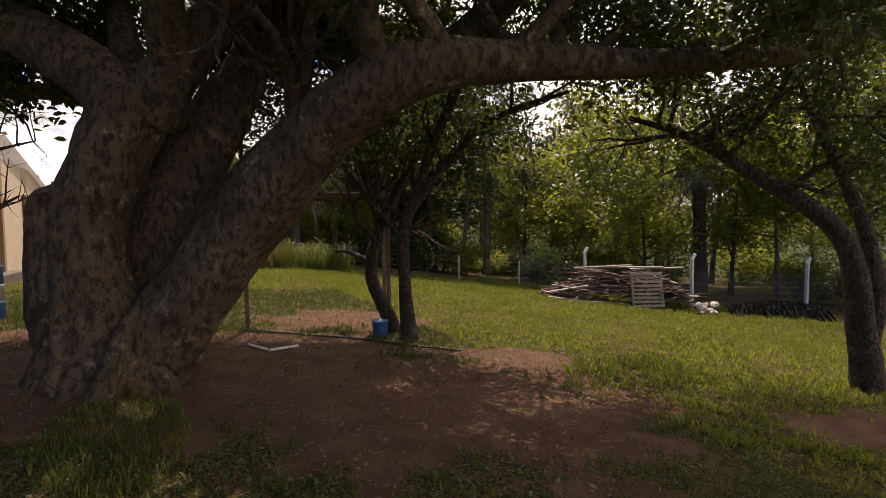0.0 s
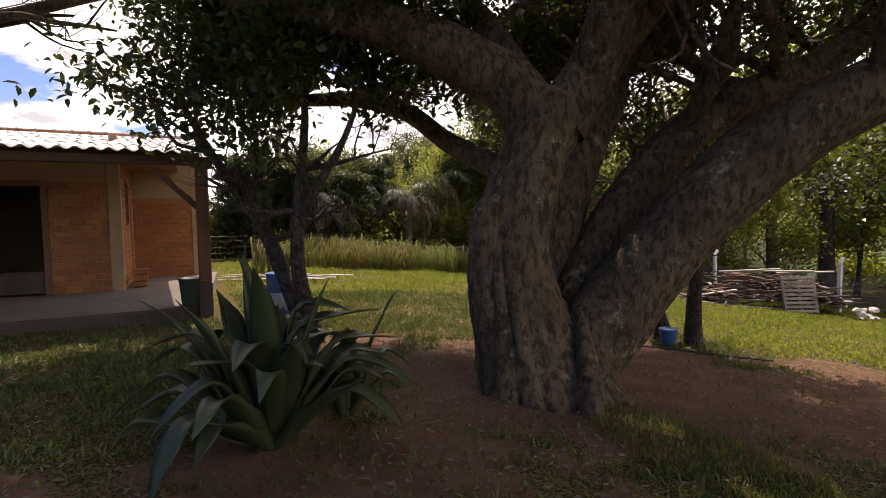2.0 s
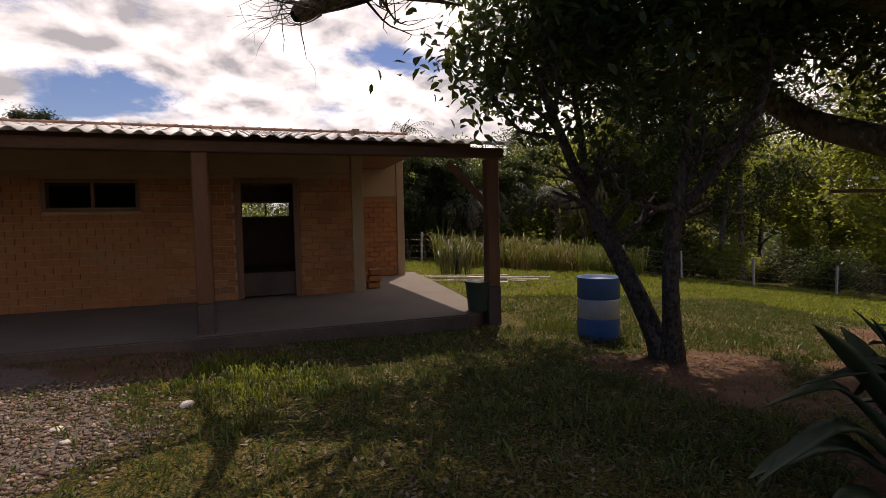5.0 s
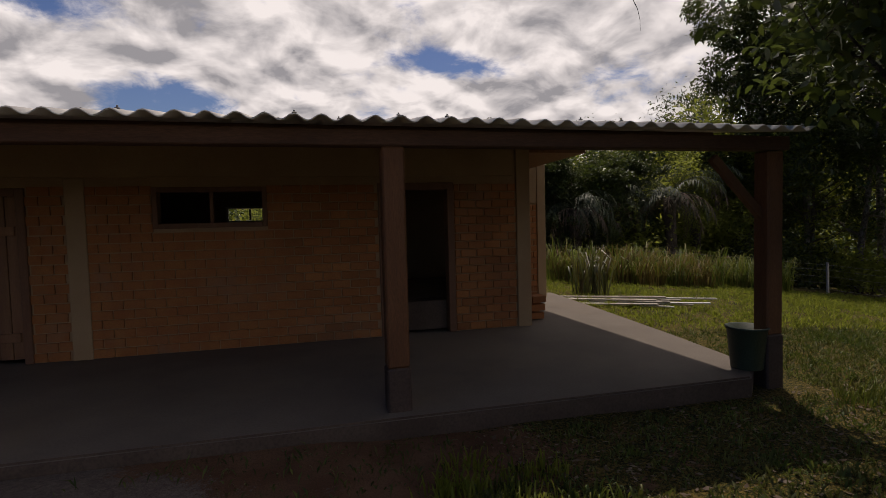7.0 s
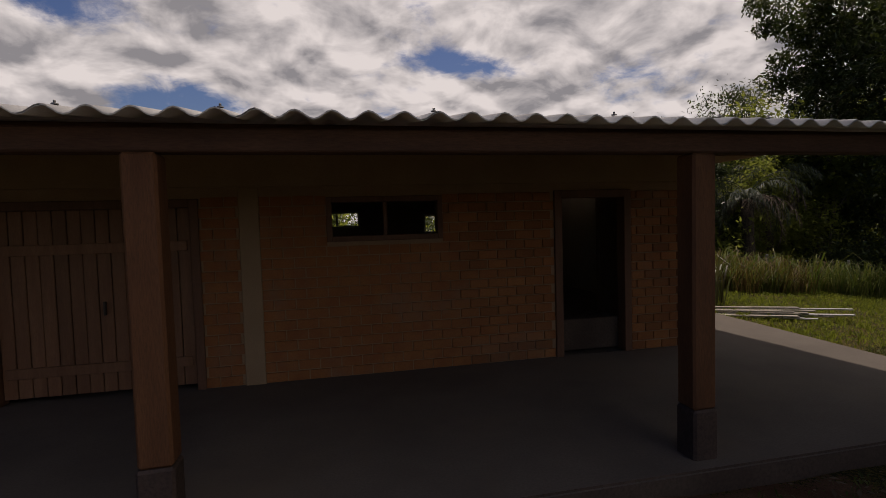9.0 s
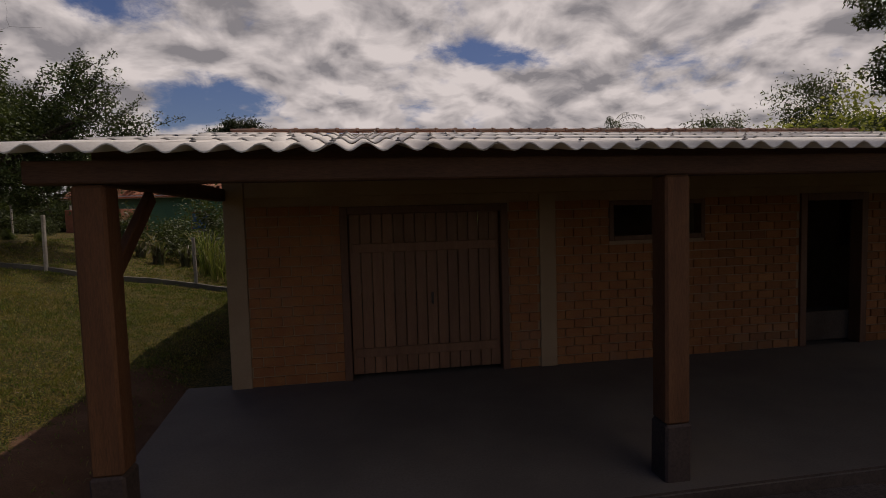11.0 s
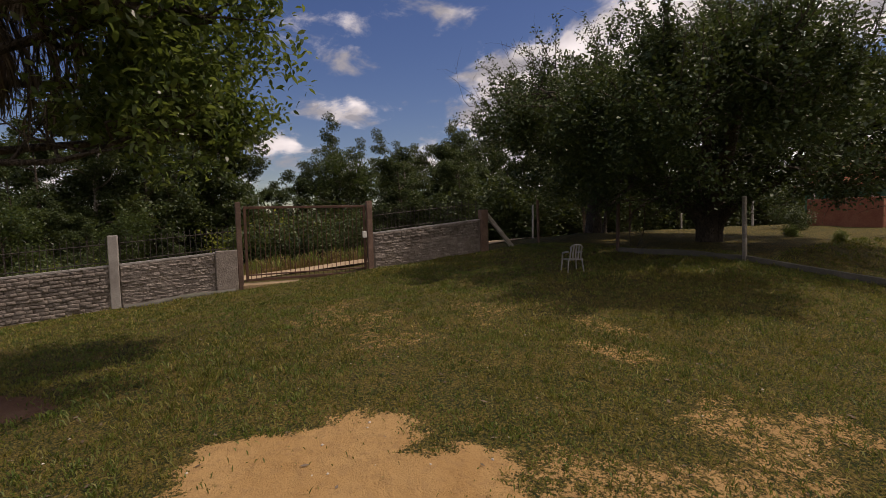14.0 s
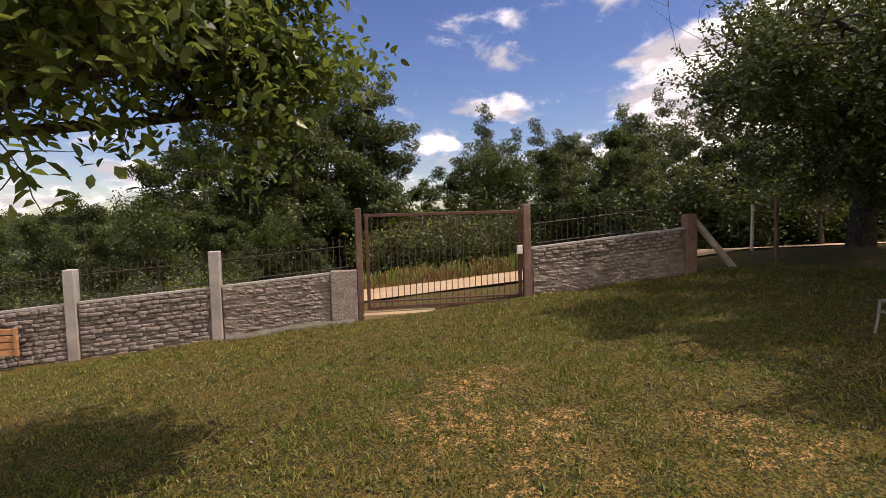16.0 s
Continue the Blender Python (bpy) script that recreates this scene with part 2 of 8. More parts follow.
def bark_material(name, dark, mid, pale, pale_amount=0.60, scale=1.0):
    k = Mat(name)
    a = k.noise(2.2 * scale, 5.0, 0.65)
    b = k.noise(14.0 * scale, 6.0, 0.7, (1.0, 1.0, 0.45))
    c = k.math("ADD", k.math("MULTIPLY", k.noise(2.6 * scale, 8.0, 0.72), 0.6), k.math("MULTIPLY", k.noise(9.0 * scale, 5.0, 0.65), 0.4))
    v = k.node("ShaderNodeTexVoronoi", Vector=k.pos, Scale=9.0 * scale).outputs["Distance"]
    col = k.mix(k.span(a, 0.35, 0.65), dark, mid)
    col = k.mix(k.span(b, 0.47, 0.58, 0.0, 0.85), col, tuple(x * 0.42 for x in dark))
    col = k.mix(k.span(c, pale_amount, pale_amount + 0.10, 0.0, 0.85), col, pale)
    h = k.math("ADD", k.math("MULTIPLY", b, 0.9), k.math("MULTIPLY", v, 0.5))
    return k.finish(col, 0.92, h, 1.0, 0.075, spec=0.2)


M_BARK = bark_material("fig_bark", (0.102, 0.071, 0.042), (0.182, 0.130, 0.080), (0.41, 0.35, 0.25), 0.56)
M_BARK_DARK = bark_material("shrub_tree_bark", (0.080, 0.063, 0.050), (0.14, 0.115, 0.09), (0.28, 0.25, 0.21), 0.64, 2.0)
M_BARK_EUC = bark_material("pale_bark", (0.16, 0.13, 0.10), (0.28, 0.25, 0.21), (0.42, 0.40, 0.36), 0.55, 1.2)
M_LEAF_FIG = leaf_material("fig_leaves", [(0.020, 0.040, 0.012), (0.035, 0.062, 0.016), (0.060, 0.090, 0.022), (0.085, 0.11, 0.03)])
M_LEAF_GLOSS = leaf_material("glossy_leaves", [(0.038, 0.066, 0.018), (0.065, 0.105, 0.026), (0.12, 0.17, 0.04), (0.22, 0.26, 0.060)], 0.36, 0.45, glow=(0.24, 0.30, 0.045))
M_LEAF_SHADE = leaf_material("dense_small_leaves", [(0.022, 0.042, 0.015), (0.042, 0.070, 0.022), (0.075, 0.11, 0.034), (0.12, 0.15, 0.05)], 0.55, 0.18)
# woodland tones and see-through tint are raised to stand for sun behind the crowns
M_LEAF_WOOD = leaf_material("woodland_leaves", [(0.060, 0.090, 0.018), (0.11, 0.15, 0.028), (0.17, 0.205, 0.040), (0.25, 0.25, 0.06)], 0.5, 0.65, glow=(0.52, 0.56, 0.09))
M_LEAF_EUC = leaf_material("eucalyptus_leaves", [(0.026, 0.042, 0.013), (0.048, 0.067, 0.020), (0.085, 0.100, 0.030)], 0.5, 0.3)
M_LEAF_FAR = leaf_material("far_woodland_leaves", [(0.028, 0.048, 0.018), (0.048, 0.074, 0.026), (0.078, 0.105, 0.036)], 0.6, 0.3)
M_LEAF_PINE = leaf_material("dark_pine_needles", [(0.012, 0.026, 0.011), (0.022, 0.040, 0.017), (0.034, 0.052, 0.02)], 0.6, 0.15)
M_AGAVE = leaf_material("succulent_leaves", [(0.032, 0.050, 0.020), (0.050, 0.072, 0.028), (0.085, 0.105, 0.042)], 0.42, 0.10)
# yard and lawn grass: shade and sun are put into these two colours
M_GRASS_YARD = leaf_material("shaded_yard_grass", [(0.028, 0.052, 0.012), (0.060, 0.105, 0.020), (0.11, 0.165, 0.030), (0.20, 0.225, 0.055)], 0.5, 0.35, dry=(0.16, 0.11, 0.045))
M_GRASS_SUNLIT = leaf_material("sunlit_grass_blades", [(0.085, 0.125, 0.014), (0.14, 0.185, 0.020), (0.21, 0.245, 0.030), (0.29, 0.28, 0.06)], 0.55, 0.55, glow=(0.34, 0.38, 0.05))
M_GRASS = leaf_material("grass_blades", [(0.030, 0.060, 0.010), (0.085, 0.140, 0.020), (0.19, 0.215, 0.036), (0.46, 0.36, 0.12)], 0.55, 0.40, dry=(0.25, 0.17, 0.035))
M_REED = leaf_material("reed_blades", [(0.07, 0.12, 0.018), (0.14, 0.19, 0.03), (0.24, 0.25, 0.05), (0.26, 0.20, 0.09)], 0.6, 0.45)
M_REED_DRY = leaf_material("dry_reed_blades", [(0.10, 0.05, 0.022), (0.18, 0.09, 0.038), (0.26, 0.15, 0.06), (0.20, 0.19, 0.05)], 0.65, 0.4)
M_DEAD = leaf_material("dead_fronds", [(0.10, 0.065, 0.045), (0.17, 0.12, 0.085), (0.26, 0.20, 0.15)], 0.8, 0.15)
M_FROND = leaf_material("palm_fronds", [(0.04, 0.060, 0.030), (0.065, 0.085, 0.048), (0.11, 0.125, 0.08)], 0.5, 0.25)
M_CROTON = leaf_material("cordyline_leaves", [(0.05, 0.06, 0.03), (0.11, 0.07, 0.05), (0.13, 0.16, 0.08)], 0.45, 0.3)

M_BRICK = surface("orange_brick", (0.29, 0.104, 0.034), (0.37, 0.150, 0.050), 1.3, (0.20, 0.08, 0.036), 60.0, 0.9, 0.5, 0.006, rnd=0.22, stain=(0.24, 0.13, 0.075))
M_BRICK_REST = surface("orange_brick_run", (0.29, 0.104, 0.034), (0.37, 0.150, 0.050), 3.7, (0.20, 0.08, 0.036), 60.0, 0.9, 0.5, 0.006, stain=(0.27, 0.14, 0.08))
M_MORTAR = surface("mortar", (0.32, 0.20, 0.12), (0.40, 0.27, 0.17), 2.5, (0.22, 0.14, 0.09), 70.0, 0.95, 0.6, 0.006)
M_CONCRETE = surface("smooth_concrete", (0.42, 0.39, 0.35), (0.50, 0.47, 0.42), 1.1, (0.30, 0.28, 0.25), 55.0, 0.88, 0.3, 0.004, stain=(0.32, 0.27, 0.22))
M_PLASTER = surface("tan_plaster", (0.32, 0.215, 0.128), (0.39, 0.275, 0.168), 1.4, (0.30, 0.19, 0.11), 60.0, 0.92, 0.4, 0.004, stain=(0.30, 0.20, 0.12))
M_CREAM = surface("cream_wall_paint", (0.60, 0.49, 0.35), (0.68, 0.57, 0.42), 1.2, (0.46, 0.36, 0.25), 50.0, 0.9, 0.3, 0.004, stain=(0.48, 0.38, 0.27))
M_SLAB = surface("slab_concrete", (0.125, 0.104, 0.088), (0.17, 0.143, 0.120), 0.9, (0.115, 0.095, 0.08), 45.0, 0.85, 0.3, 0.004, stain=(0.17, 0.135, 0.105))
M_WOODPOST = surface("red_brown_timber", (0.13, 0.052, 0.021), (0.19, 0.080, 0.032), 2.0, (0.07, 0.030, 0.014), 38.0, 0.7, 0.5, 0.006, stretch=(4.0, 4.0, 0.5), rnd=0.12)
M_WOODDARK = surface("dark_stained_foot", (0.065, 0.042, 0.034), (0.09, 0.06, 0.048), 3.0, (0.03, 0.02, 0.018), 40.0, 0.7, 0.4, 0.005)
M_BEAM = surface("old_beam_timber", (0.085, 0.042, 0.026), (0.14, 0.07, 0.042), 1.6, (0.05, 0.026, 0.018), 30.0, 0.8, 0.5, 0.006, stretch=(0.5, 4.0, 4.0))
M_DOORWOOD = surface("varnished_door_wood", (0.19, 0.087, 0.043), (0.25, 0.125, 0.064), 2.2, (0.15, 0.065, 0.034), 30.0, 0.55, 0.3, 0.004, stretch=(5.0, 5.0, 0.5), rnd=0.14)
M_DARKDOOR = surface("dark_opening_frame", (0.14, 0.065, 0.036), (0.19, 0.09, 0.05), 3.0, (0.08, 0.04, 0.024), 40.0, 0.65, 0.3, 0.004, stretch=(5.0, 5.0, 0.5))
M_WHITE = surface("white_paint", (0.74, 0.73, 0.70), (0.80, 0.79, 0.76), 3.0, (0.55, 0.53, 0.49), 50.0, 0.6, 0.2, 0.003)
M_ROOF = surface("fibre_cement", (0.62, 0.60, 0.57), (0.70, 0.68, 0.65), 0.8, (0.50, 0.47, 0.44), 65.0, 0.75, 0.25, 0.003, rnd=0.05, stain=(0.52, 0.48, 0.44))
M_RIDGE = surface("weathered_ridge_clay", (0.42, 0.24, 0.17), (0.52, 0.36, 0.28), 4.0, (0.30, 0.17, 0.12), 50.0, 0.8, 0.4, 0.004, rnd=0.15)
M_STEEL = surface("dull_steel", (0.25, 0.24, 0.23), (0.34, 0.33, 0.31), 8.0, (0.16, 0.13, 0.11), 60.0, 0.5, 0.2, 0.002, metal=0.7)
M_RUST = surface("rusty_gate_paint", (0.085, 0.048, 0.034), (0.14, 0.072, 0.046), 5.0, (0.06, 0.035, 0.028), 60.0, 0.7, 0.4, 0.003, metal=0.3)
M_IRON = surface("black_iron", (0.05, 0.045, 0.042), (0.075, 0.06, 0.05), 8.0, (0.03, 0.026, 0.024), 70.0, 0.6, 0.3, 0.002, metal=0.4)
M_BLUE = surface("faded_blue_paint", (0.045, 0.13, 0.33), (0.065, 0.17, 0.40), 3.0, (0.035, 0.09, 0.22), 45.0, 0.5, 0.2, 0.003, stain=(0.09, 0.15, 0.26))
M_TANK = surface("blue_tank_plastic", (0.03, 0.09, 0.20), (0.04, 0.12, 0.26), 1.5, (0.025, 0.07, 0.15), 40.0, 0.45, 0.15, 0.003)
M_GREYBAND = surface("grey_band_paint", (0.42, 0.44, 0.46), (0.52, 0.53, 0.54), 3.0, (0.30, 0.31, 0.32), 45.0, 0.55, 0.2, 0.003)
M_STONEWALL = surface("grey_split_face_block", (0.235, 0.195, 0.165), (0.32, 0.275, 0.235), 6.0, (0.12, 0.10, 0.085), 28.0, 0.92, 0.9, 0.03, rnd=0.16)
M_POSTCON = surface("weathered_post_concrete", (0.34, 0.31, 0.28), (0.44, 0.41, 0.37), 3.0, (0.22, 0.20, 0.18), 45.0, 0.9, 0.5, 0.006, rnd=0.12, stain=(0.24, 0.21, 0.19))
M_CRATE = surface("orange_crate_wood", (0.42, 0.20, 0.08), (0.52, 0.27, 0.12), 4.0, (0.28, 0.13, 0.06), 40.0, 0.8, 0.4, 0.004, rnd=0.15)
M_DARKCON = surface("dark_brown_concrete", (0.075, 0.052, 0.040), (0.11, 0.080, 0.062), 2.0, (0.045, 0.033, 0.027), 35.0, 0.95, 0.4, 0.005)
M_KERB = surface("mossy_kerb_concrete", (0.085, 0.08, 0.066), (0.13, 0.12, 0.10), 3.0, (0.05, 0.05, 0.04), 40.0, 0.92, 0.5, 0.006, stain=(0.09, 0.095, 0.06))
M_LIMEPOST = surface("limewashed_post", (0.62, 0.60, 0.55), (0.72, 0.70, 0.65), 4.0, (0.45, 0.42, 0.38), 40.0, 0.9, 0.4, 0.005, rnd=0.1)
M_GREYWOOD = surface("weathered_grey_wood", (0.32, 0.28, 0.235), (0.48, 0.44, 0.38), 3.0, (0.14, 0.115, 0.095), 30.0, 0.88, 0.6, 0.006, rnd=0.3)
M_PALLET = surface("pallet_wood", (0.28, 0.225, 0.17), (0.36, 0.30, 0.23), 3.0, (0.17, 0.13, 0.10), 30.0, 0.88, 0.5, 0.005, rnd=0.15)
M_BROWNWOOD = surface("brown_scrap_wood", (0.12, 0.075, 0.056), (0.21, 0.135, 0.10), 3.0, (0.06, 0.038, 0.03), 30.0, 0.9, 0.5, 0.006, rnd=0.3)
M_REDPLANK = surface("red_brown_plank", (0.17, 0.050, 0.032), (0.23, 0.080, 0.05), 2.0, (0.09, 0.03, 0.02), 30.0, 0.75, 0.4, 0.005, stretch=(0.5, 3.0, 3.0), rnd=0.15)
M_TERRACOTTA = surface("terracotta_tile", (0.36, 0.135, 0.075), (0.46, 0.20, 0.11), 2.0, (0.22, 0.09, 0.055), 30.0, 0.85, 0.4, 0.006, rnd=0.18)
M_LEAF_GATE = leaf_material("dark_wood_leaves", [(0.018, 0.034, 0.011), (0.032, 0.054, 0.016), (0.055, 0.080, 0.022), (0.085, 0.105, 0.03)], 0.55, 0.25)
M_GREENWALL = surface("green_house_paint", (0.060, 0.16, 0.10), (0.080, 0.20, 0.125), 1.2, (0.045, 0.11, 0.07), 40.0, 0.8, 0.2, 0.003)
M_REDBRICK = surface("red_brick_far", (0.27, 0.10, 0.06), (0.35, 0.15, 0.09), 3.0, (0.18, 0.07, 0.045), 30.0, 0.9, 0.4, 0.005)
# white plastic drawn grey: the tree's shade is put into its colour
M_PLASTIC = surface("shaded_chair_plastic", (0.23, 0.22, 0.205), (0.29, 0.28, 0.265), 3.0, (0.30, 0.29, 0.27), 40.0, 0.5, 0.1, 0.002)
M_POT = surface("dark_green_bucket", (0.030, 0.050, 0.035), (0.045, 0.065, 0.045), 4.0, (0.02, 0.03, 0.022), 50.0, 0.55, 0.2, 0.002)
M_HOSE = surface("black_hose", (0.03, 0.03, 0.03), (0.05, 0.048, 0.045), 6.0, (0.02, 0.02, 0.02), 50.0, 0.5, 0.1, 0.002)
M_ROAD = surface("sandy_road", (0.32, 0.225, 0.125), (0.40, 0.295, 0.175), 0.8, (0.34, 0.24, 0.15), 30.0, 0.95, 0.5, 0.02)
def pebble_material(name, tones):
    k = Mat(name)
    ramp = k.node("ShaderNodeValToRGB", Fac=k.island())
    while len(ramp.color_ramp.elements) < len(tones):
        ramp.color_ramp.elements.new(0.5)
    for i, c in enumerate(tones):
        ramp.color_ramp.elements[i].position = i / (len(tones) - 1)
        ramp.color_ramp.elements[i].color = (*c, 1)
    grain = k.noise(60.0, 4.0, 0.7)
    return k.finish(k.mix(k.span(grain, 0.4, 0.7, 0.0, 0.5), ramp.outputs[0], tuple(v * 0.6 for v in tones[0])), 0.92, grain, 0.4, 0.004, spec=0.2)


M_PEBBLE = pebble_material("crushed_stone", [(0.075, 0.048, 0.036), (0.13, 0.088, 0.066), (0.20, 0.145, 0.11), (0.28, 0.17, 0.10), (0.42, 0.35, 0.28)])
M_PALE = surface("pale_rubble", (0.55, 0.50, 0.43), (0.66, 0.61, 0.54), 6.0, (0.38, 0.33, 0.28), 50.0, 0.9, 0.5, 0.004)
M_WIRE = surface("galvanised_wire", (0.24, 0.24, 0.23), (0.32, 0.31, 0.30), 6.0, (0.14, 0.13, 0.12), 50.0, 0.5, 0.1, 0.001, metal=0.8)
M_INNER = surface("inner_plaster", (0.40, 0.31, 0.24), (0.48, 0.38, 0.29), 1.5, (0.30, 0.22, 0.16), 50.0, 0.92, 0.3, 0.004)


# ---------------------------------------------------------------- mesh helpers
def mesh_data(name, verts, faces, material, smooth=False):
    """A mesh from vertex and face arrays; faces all have the same number of corners, or come as a list of such arrays."""
    me = bpy.data.meshes.new(name)
    verts = np.asarray(verts, dtype=np.float32).reshape(-1, 3)
    groups = [np.asarray(f, dtype=np.int32) for f in (faces if isinstance(faces, list) else [faces])]
    groups = [g for g in groups if len(g)]
    me.vertices.add(len(verts))
    me.vertices.foreach_set("co", verts.ravel())
    loops = np.concatenate([g.ravel() for g in groups])
    sizes = np.concatenate([np.full(len(g), g.shape[1], dtype=np.int32) for g in groups])
    starts = np.concatenate([[0], np.cumsum(sizes)[:-1]]).astype(np.int32)
    me.loops.add(len(loops))
    me.loops.foreach_set("vertex_index", loops)
    me.polygons.add(len(sizes))
    me.polygons.foreach_set("loop_start", starts)
    me.polygons.foreach_set("loop_total", sizes)
    if smooth:
        me.polygons.foreach_set("use_smooth", np.ones(len(sizes), dtype=bool))
    me.update(calc_edges=True)
    me.materials.append(material)
    return me


def thing(name, at=(0, 0, 0), turn=0.0):
    """An empty at a thing's base, to which its parts belong."""
    ob = new(name)
    ob.empty_display_size = 0.2
    ob.matrix_basis = pose(*at, 0, 0, turn)
    return ob


def part(name, bm, material, parent=None, label="", smooth=False):
    """Links a bmesh (or a finished mesh) as one object under a thing or a part."""
    if isinstance(bm, bmesh.types.BMesh):
        me = bpy.data.meshes.new(name)
        bm.to_mesh(me)
        bm.free()
        me.materials.append(material)
        if smooth:
            me.polygons.foreach_set("use_smooth", np.ones(len(me.polygons), dtype=bool))
    else:
        me = bm
    ob = new(name, me)
    if parent is not None:
        ob.parent = parent
    return tagged(ob, label)


def add_box(bm, cx, cy, cz, sx, sy, sz, bevel=0.0, turn=None):
    """A box with its centre and sizes, with chamfered edges where bevel is given."""
    m = Matrix.Translation((cx, cy, cz)) @ (turn or Matrix.Identity(4)) @ Matrix.Diagonal((sx, sy, sz, 1))
    got = bmesh.ops.create_cube(bm, size=1.0, matrix=m)
    if bevel:
        edges = list({e for v in got["verts"] for e in v.link_edges})
        bmesh.ops.bevel(bm, geom=edges, offset=bevel, segments=1, affect="EDGES")
    return bm


def box(cx, cy, cz, sx, sy, sz, bevel=0.0, turn=None):
    return add_box(bmesh.new(), cx, cy, cz, sx, sy, sz, bevel, turn)


def wobble(bm, amount, scale, seed=0.0):
    """Uneven edges: moves vertices by smooth noise."""
    for v in bm.verts:
        v.co += noise.noise_vector(v.co * scale + Vector((seed, seed * 2, 0))) * amount
    return bm


def lathe(profile, sides=20):
    """A turned shape from (radius, height) pairs."""
    bm = bmesh.new()
    rings = []
    for r, z in profile:
        rings.append([bm.verts.new((r * math.cos(2 * math.pi * i / sides), r * math.sin(2 * math.pi * i / sides), z)) for i in range(sides)])
    for a, b in zip(rings, rings[1:]):
        for i in range(sides):
            bm.faces.new((a[i], a[(i + 1) % sides], b[(i + 1) % sides], b[i]))
    bm.faces.new(list(reversed(rings[0])))
    bm.faces.new(rings[-1])
    return bm


def curve_points(points, per=6):
    """Catmull-Rom through points; each point is (x, y, z, radius)."""
    p = np.array(points, dtype=float)
    p = np.vstack([2 * p[0] - p[1], p, 2 * p[-1] - p[-2]])
    out = []
    for i in range(1, len(p) - 2):
        for s in np.arange(per) / per:
            a, b, c, d = p[i - 1 : i + 3]
            out.append(0.5 * (2 * b + (c - a) * s + (2 * a - 5 * b + 4 * c - d) * s**2 + (3 * b - a - 3 * c + d) * s**3))
    out.append(p[-2])
    out = np.array(out)
    out[:, 3] = np.maximum(out[:, 3], 0.002)
    return out


class Bag:
    """Collects tubes and leaves for one mesh."""

    def __init__(self):
        self.v, self.f, self.n = [], [], 0

    def add(self, verts, faces):
        self.v.append(np.asarray(verts, dtype=np.float32))
        self.f.append(np.asarray(faces, dtype=np.int32) + self.n)
        self.n += len(verts)

    def tube(self, pts, sides=6, lumpy=0.0, seed=0):
        """A tapered limb along rows of x, y, z, radius."""
        pts = np.asarray(pts, dtype=float)
        along = np.gradient(pts[:, :3], axis=0)
        along /= np.linalg.norm(along, axis=1, keepdims=True) + 1e-9
        ref = np.array([0.13, 0.21, 1.0]) if abs(along[:, 2]).mean() < 0.8 else np.array([1.0, 0.15, 0.1])
        u = np.cross(along, ref)
        u /= np.linalg.norm(u, axis=1, keepdims=True) + 1e-9
        w = np.cross(along, u)
        ang = np.linspace(0, 2 * np.pi, sides, endpoint=False)
        rad = np.repeat(pts[:, 3:4], sides, axis=1)
        if lumpy:
            s = np.arange(len(pts))[:, None] * 0.35
            for k, (fa, fs) in enumerate(((2, 0.6), (3, 1.1), (5, 1.7), (9, 2.9))):
                rad = rad * (1 + lumpy / (1 + 0.5 * k) * np.sin(fa * ang[None] + fs * s + seed + 1.7 * k) * np.cos(0.7 * fs * s + seed * 2 + k))
        ring = u[:, None] * np.cos(ang)[None, :, None] + w[:, None] * np.sin(ang)[None, :, None]
        verts = pts[:, None, :3] + ring * rad[..., None]
        n, idx = len(pts), np.arange(sides)
        a = (np.arange(n - 1)[:, None] * sides + idx[None]).ravel()
        b = (np.arange(n - 1)[:, None] * sides + ((idx + 1) % sides)[None]).ravel()
        self.add(verts.reshape(-1, 3), np.stack([a, b, b + sides, a + sides], -1))

    def leaves(self, rng, centre, spread, count, length, width, hang=0.2, fold=0.15, oval=False, ball=False):
        """Leaves, each a folded blade of four corners (six where oval), scattered round the centres or in close balls."""
        centre = np.asarray(centre, dtype=float).reshape(-1, 3)
        pick = centre[rng.integers(0, len(centre), count)]
        off = rng.normal(0, 1, (count, 3))
        if ball:
            off *= np.cbrt(rng.uniform(0.05, 1, (count, 1))) / np.linalg.norm(off, axis=1, keepdims=True) * (1.0, 1.0, 0.7)
        p = pick + off * spread
        ax = rng.normal(0, 1, (count, 3))
        ax[:, 2] = ax[:, 2] * 0.7 - hang
        ax /= np.linalg.norm(ax, axis=1, keepdims=True)
        up = rng.normal(0, 0.55, (count, 3)) + (0, 0, 1)
        side = np.cross(ax, up)
        side /= np.linalg.norm(side, axis=1, keepdims=True) + 1e-9
        nor = np.cross(side, ax)
        ln = length * rng.uniform(0.65, 1.25, (count, 1))
        wd = width * rng.uniform(0.7, 1.2, (count, 1))
        if oval:
            lo, hi = p + ax * ln * 0.30, p + ax * ln * 0.68 - nor * 0.06 * ln
            rim = [p, lo + side * wd * 0.46 + nor * fold * wd, hi + side * wd * 0.42 + nor * fold * wd, p + ax * ln - nor * 0.16 * ln, hi - side * wd * 0.42 + nor * fold * wd, lo - side * wd * 0.46 + nor * fold * wd]
            self.add(np.stack(rim, 1).reshape(-1, 3), np.arange(count * 6).reshape(-1, 6))
            return
        mid = p + ax * ln * 0.45
        v = np.stack([p, mid + side * wd * 0.5 + nor * fold * wd, p + ax * ln, mid - side * wd * 0.5 + nor * fold * wd], 1)
        self.add(v.reshape(-1, 3), np.arange(count * 4).reshape(-1, 4))

    def mesh(self, name, material, smooth=False):
        return mesh_data(name, np.concatenate(self.v), np.concatenate(self.f), material, smooth)


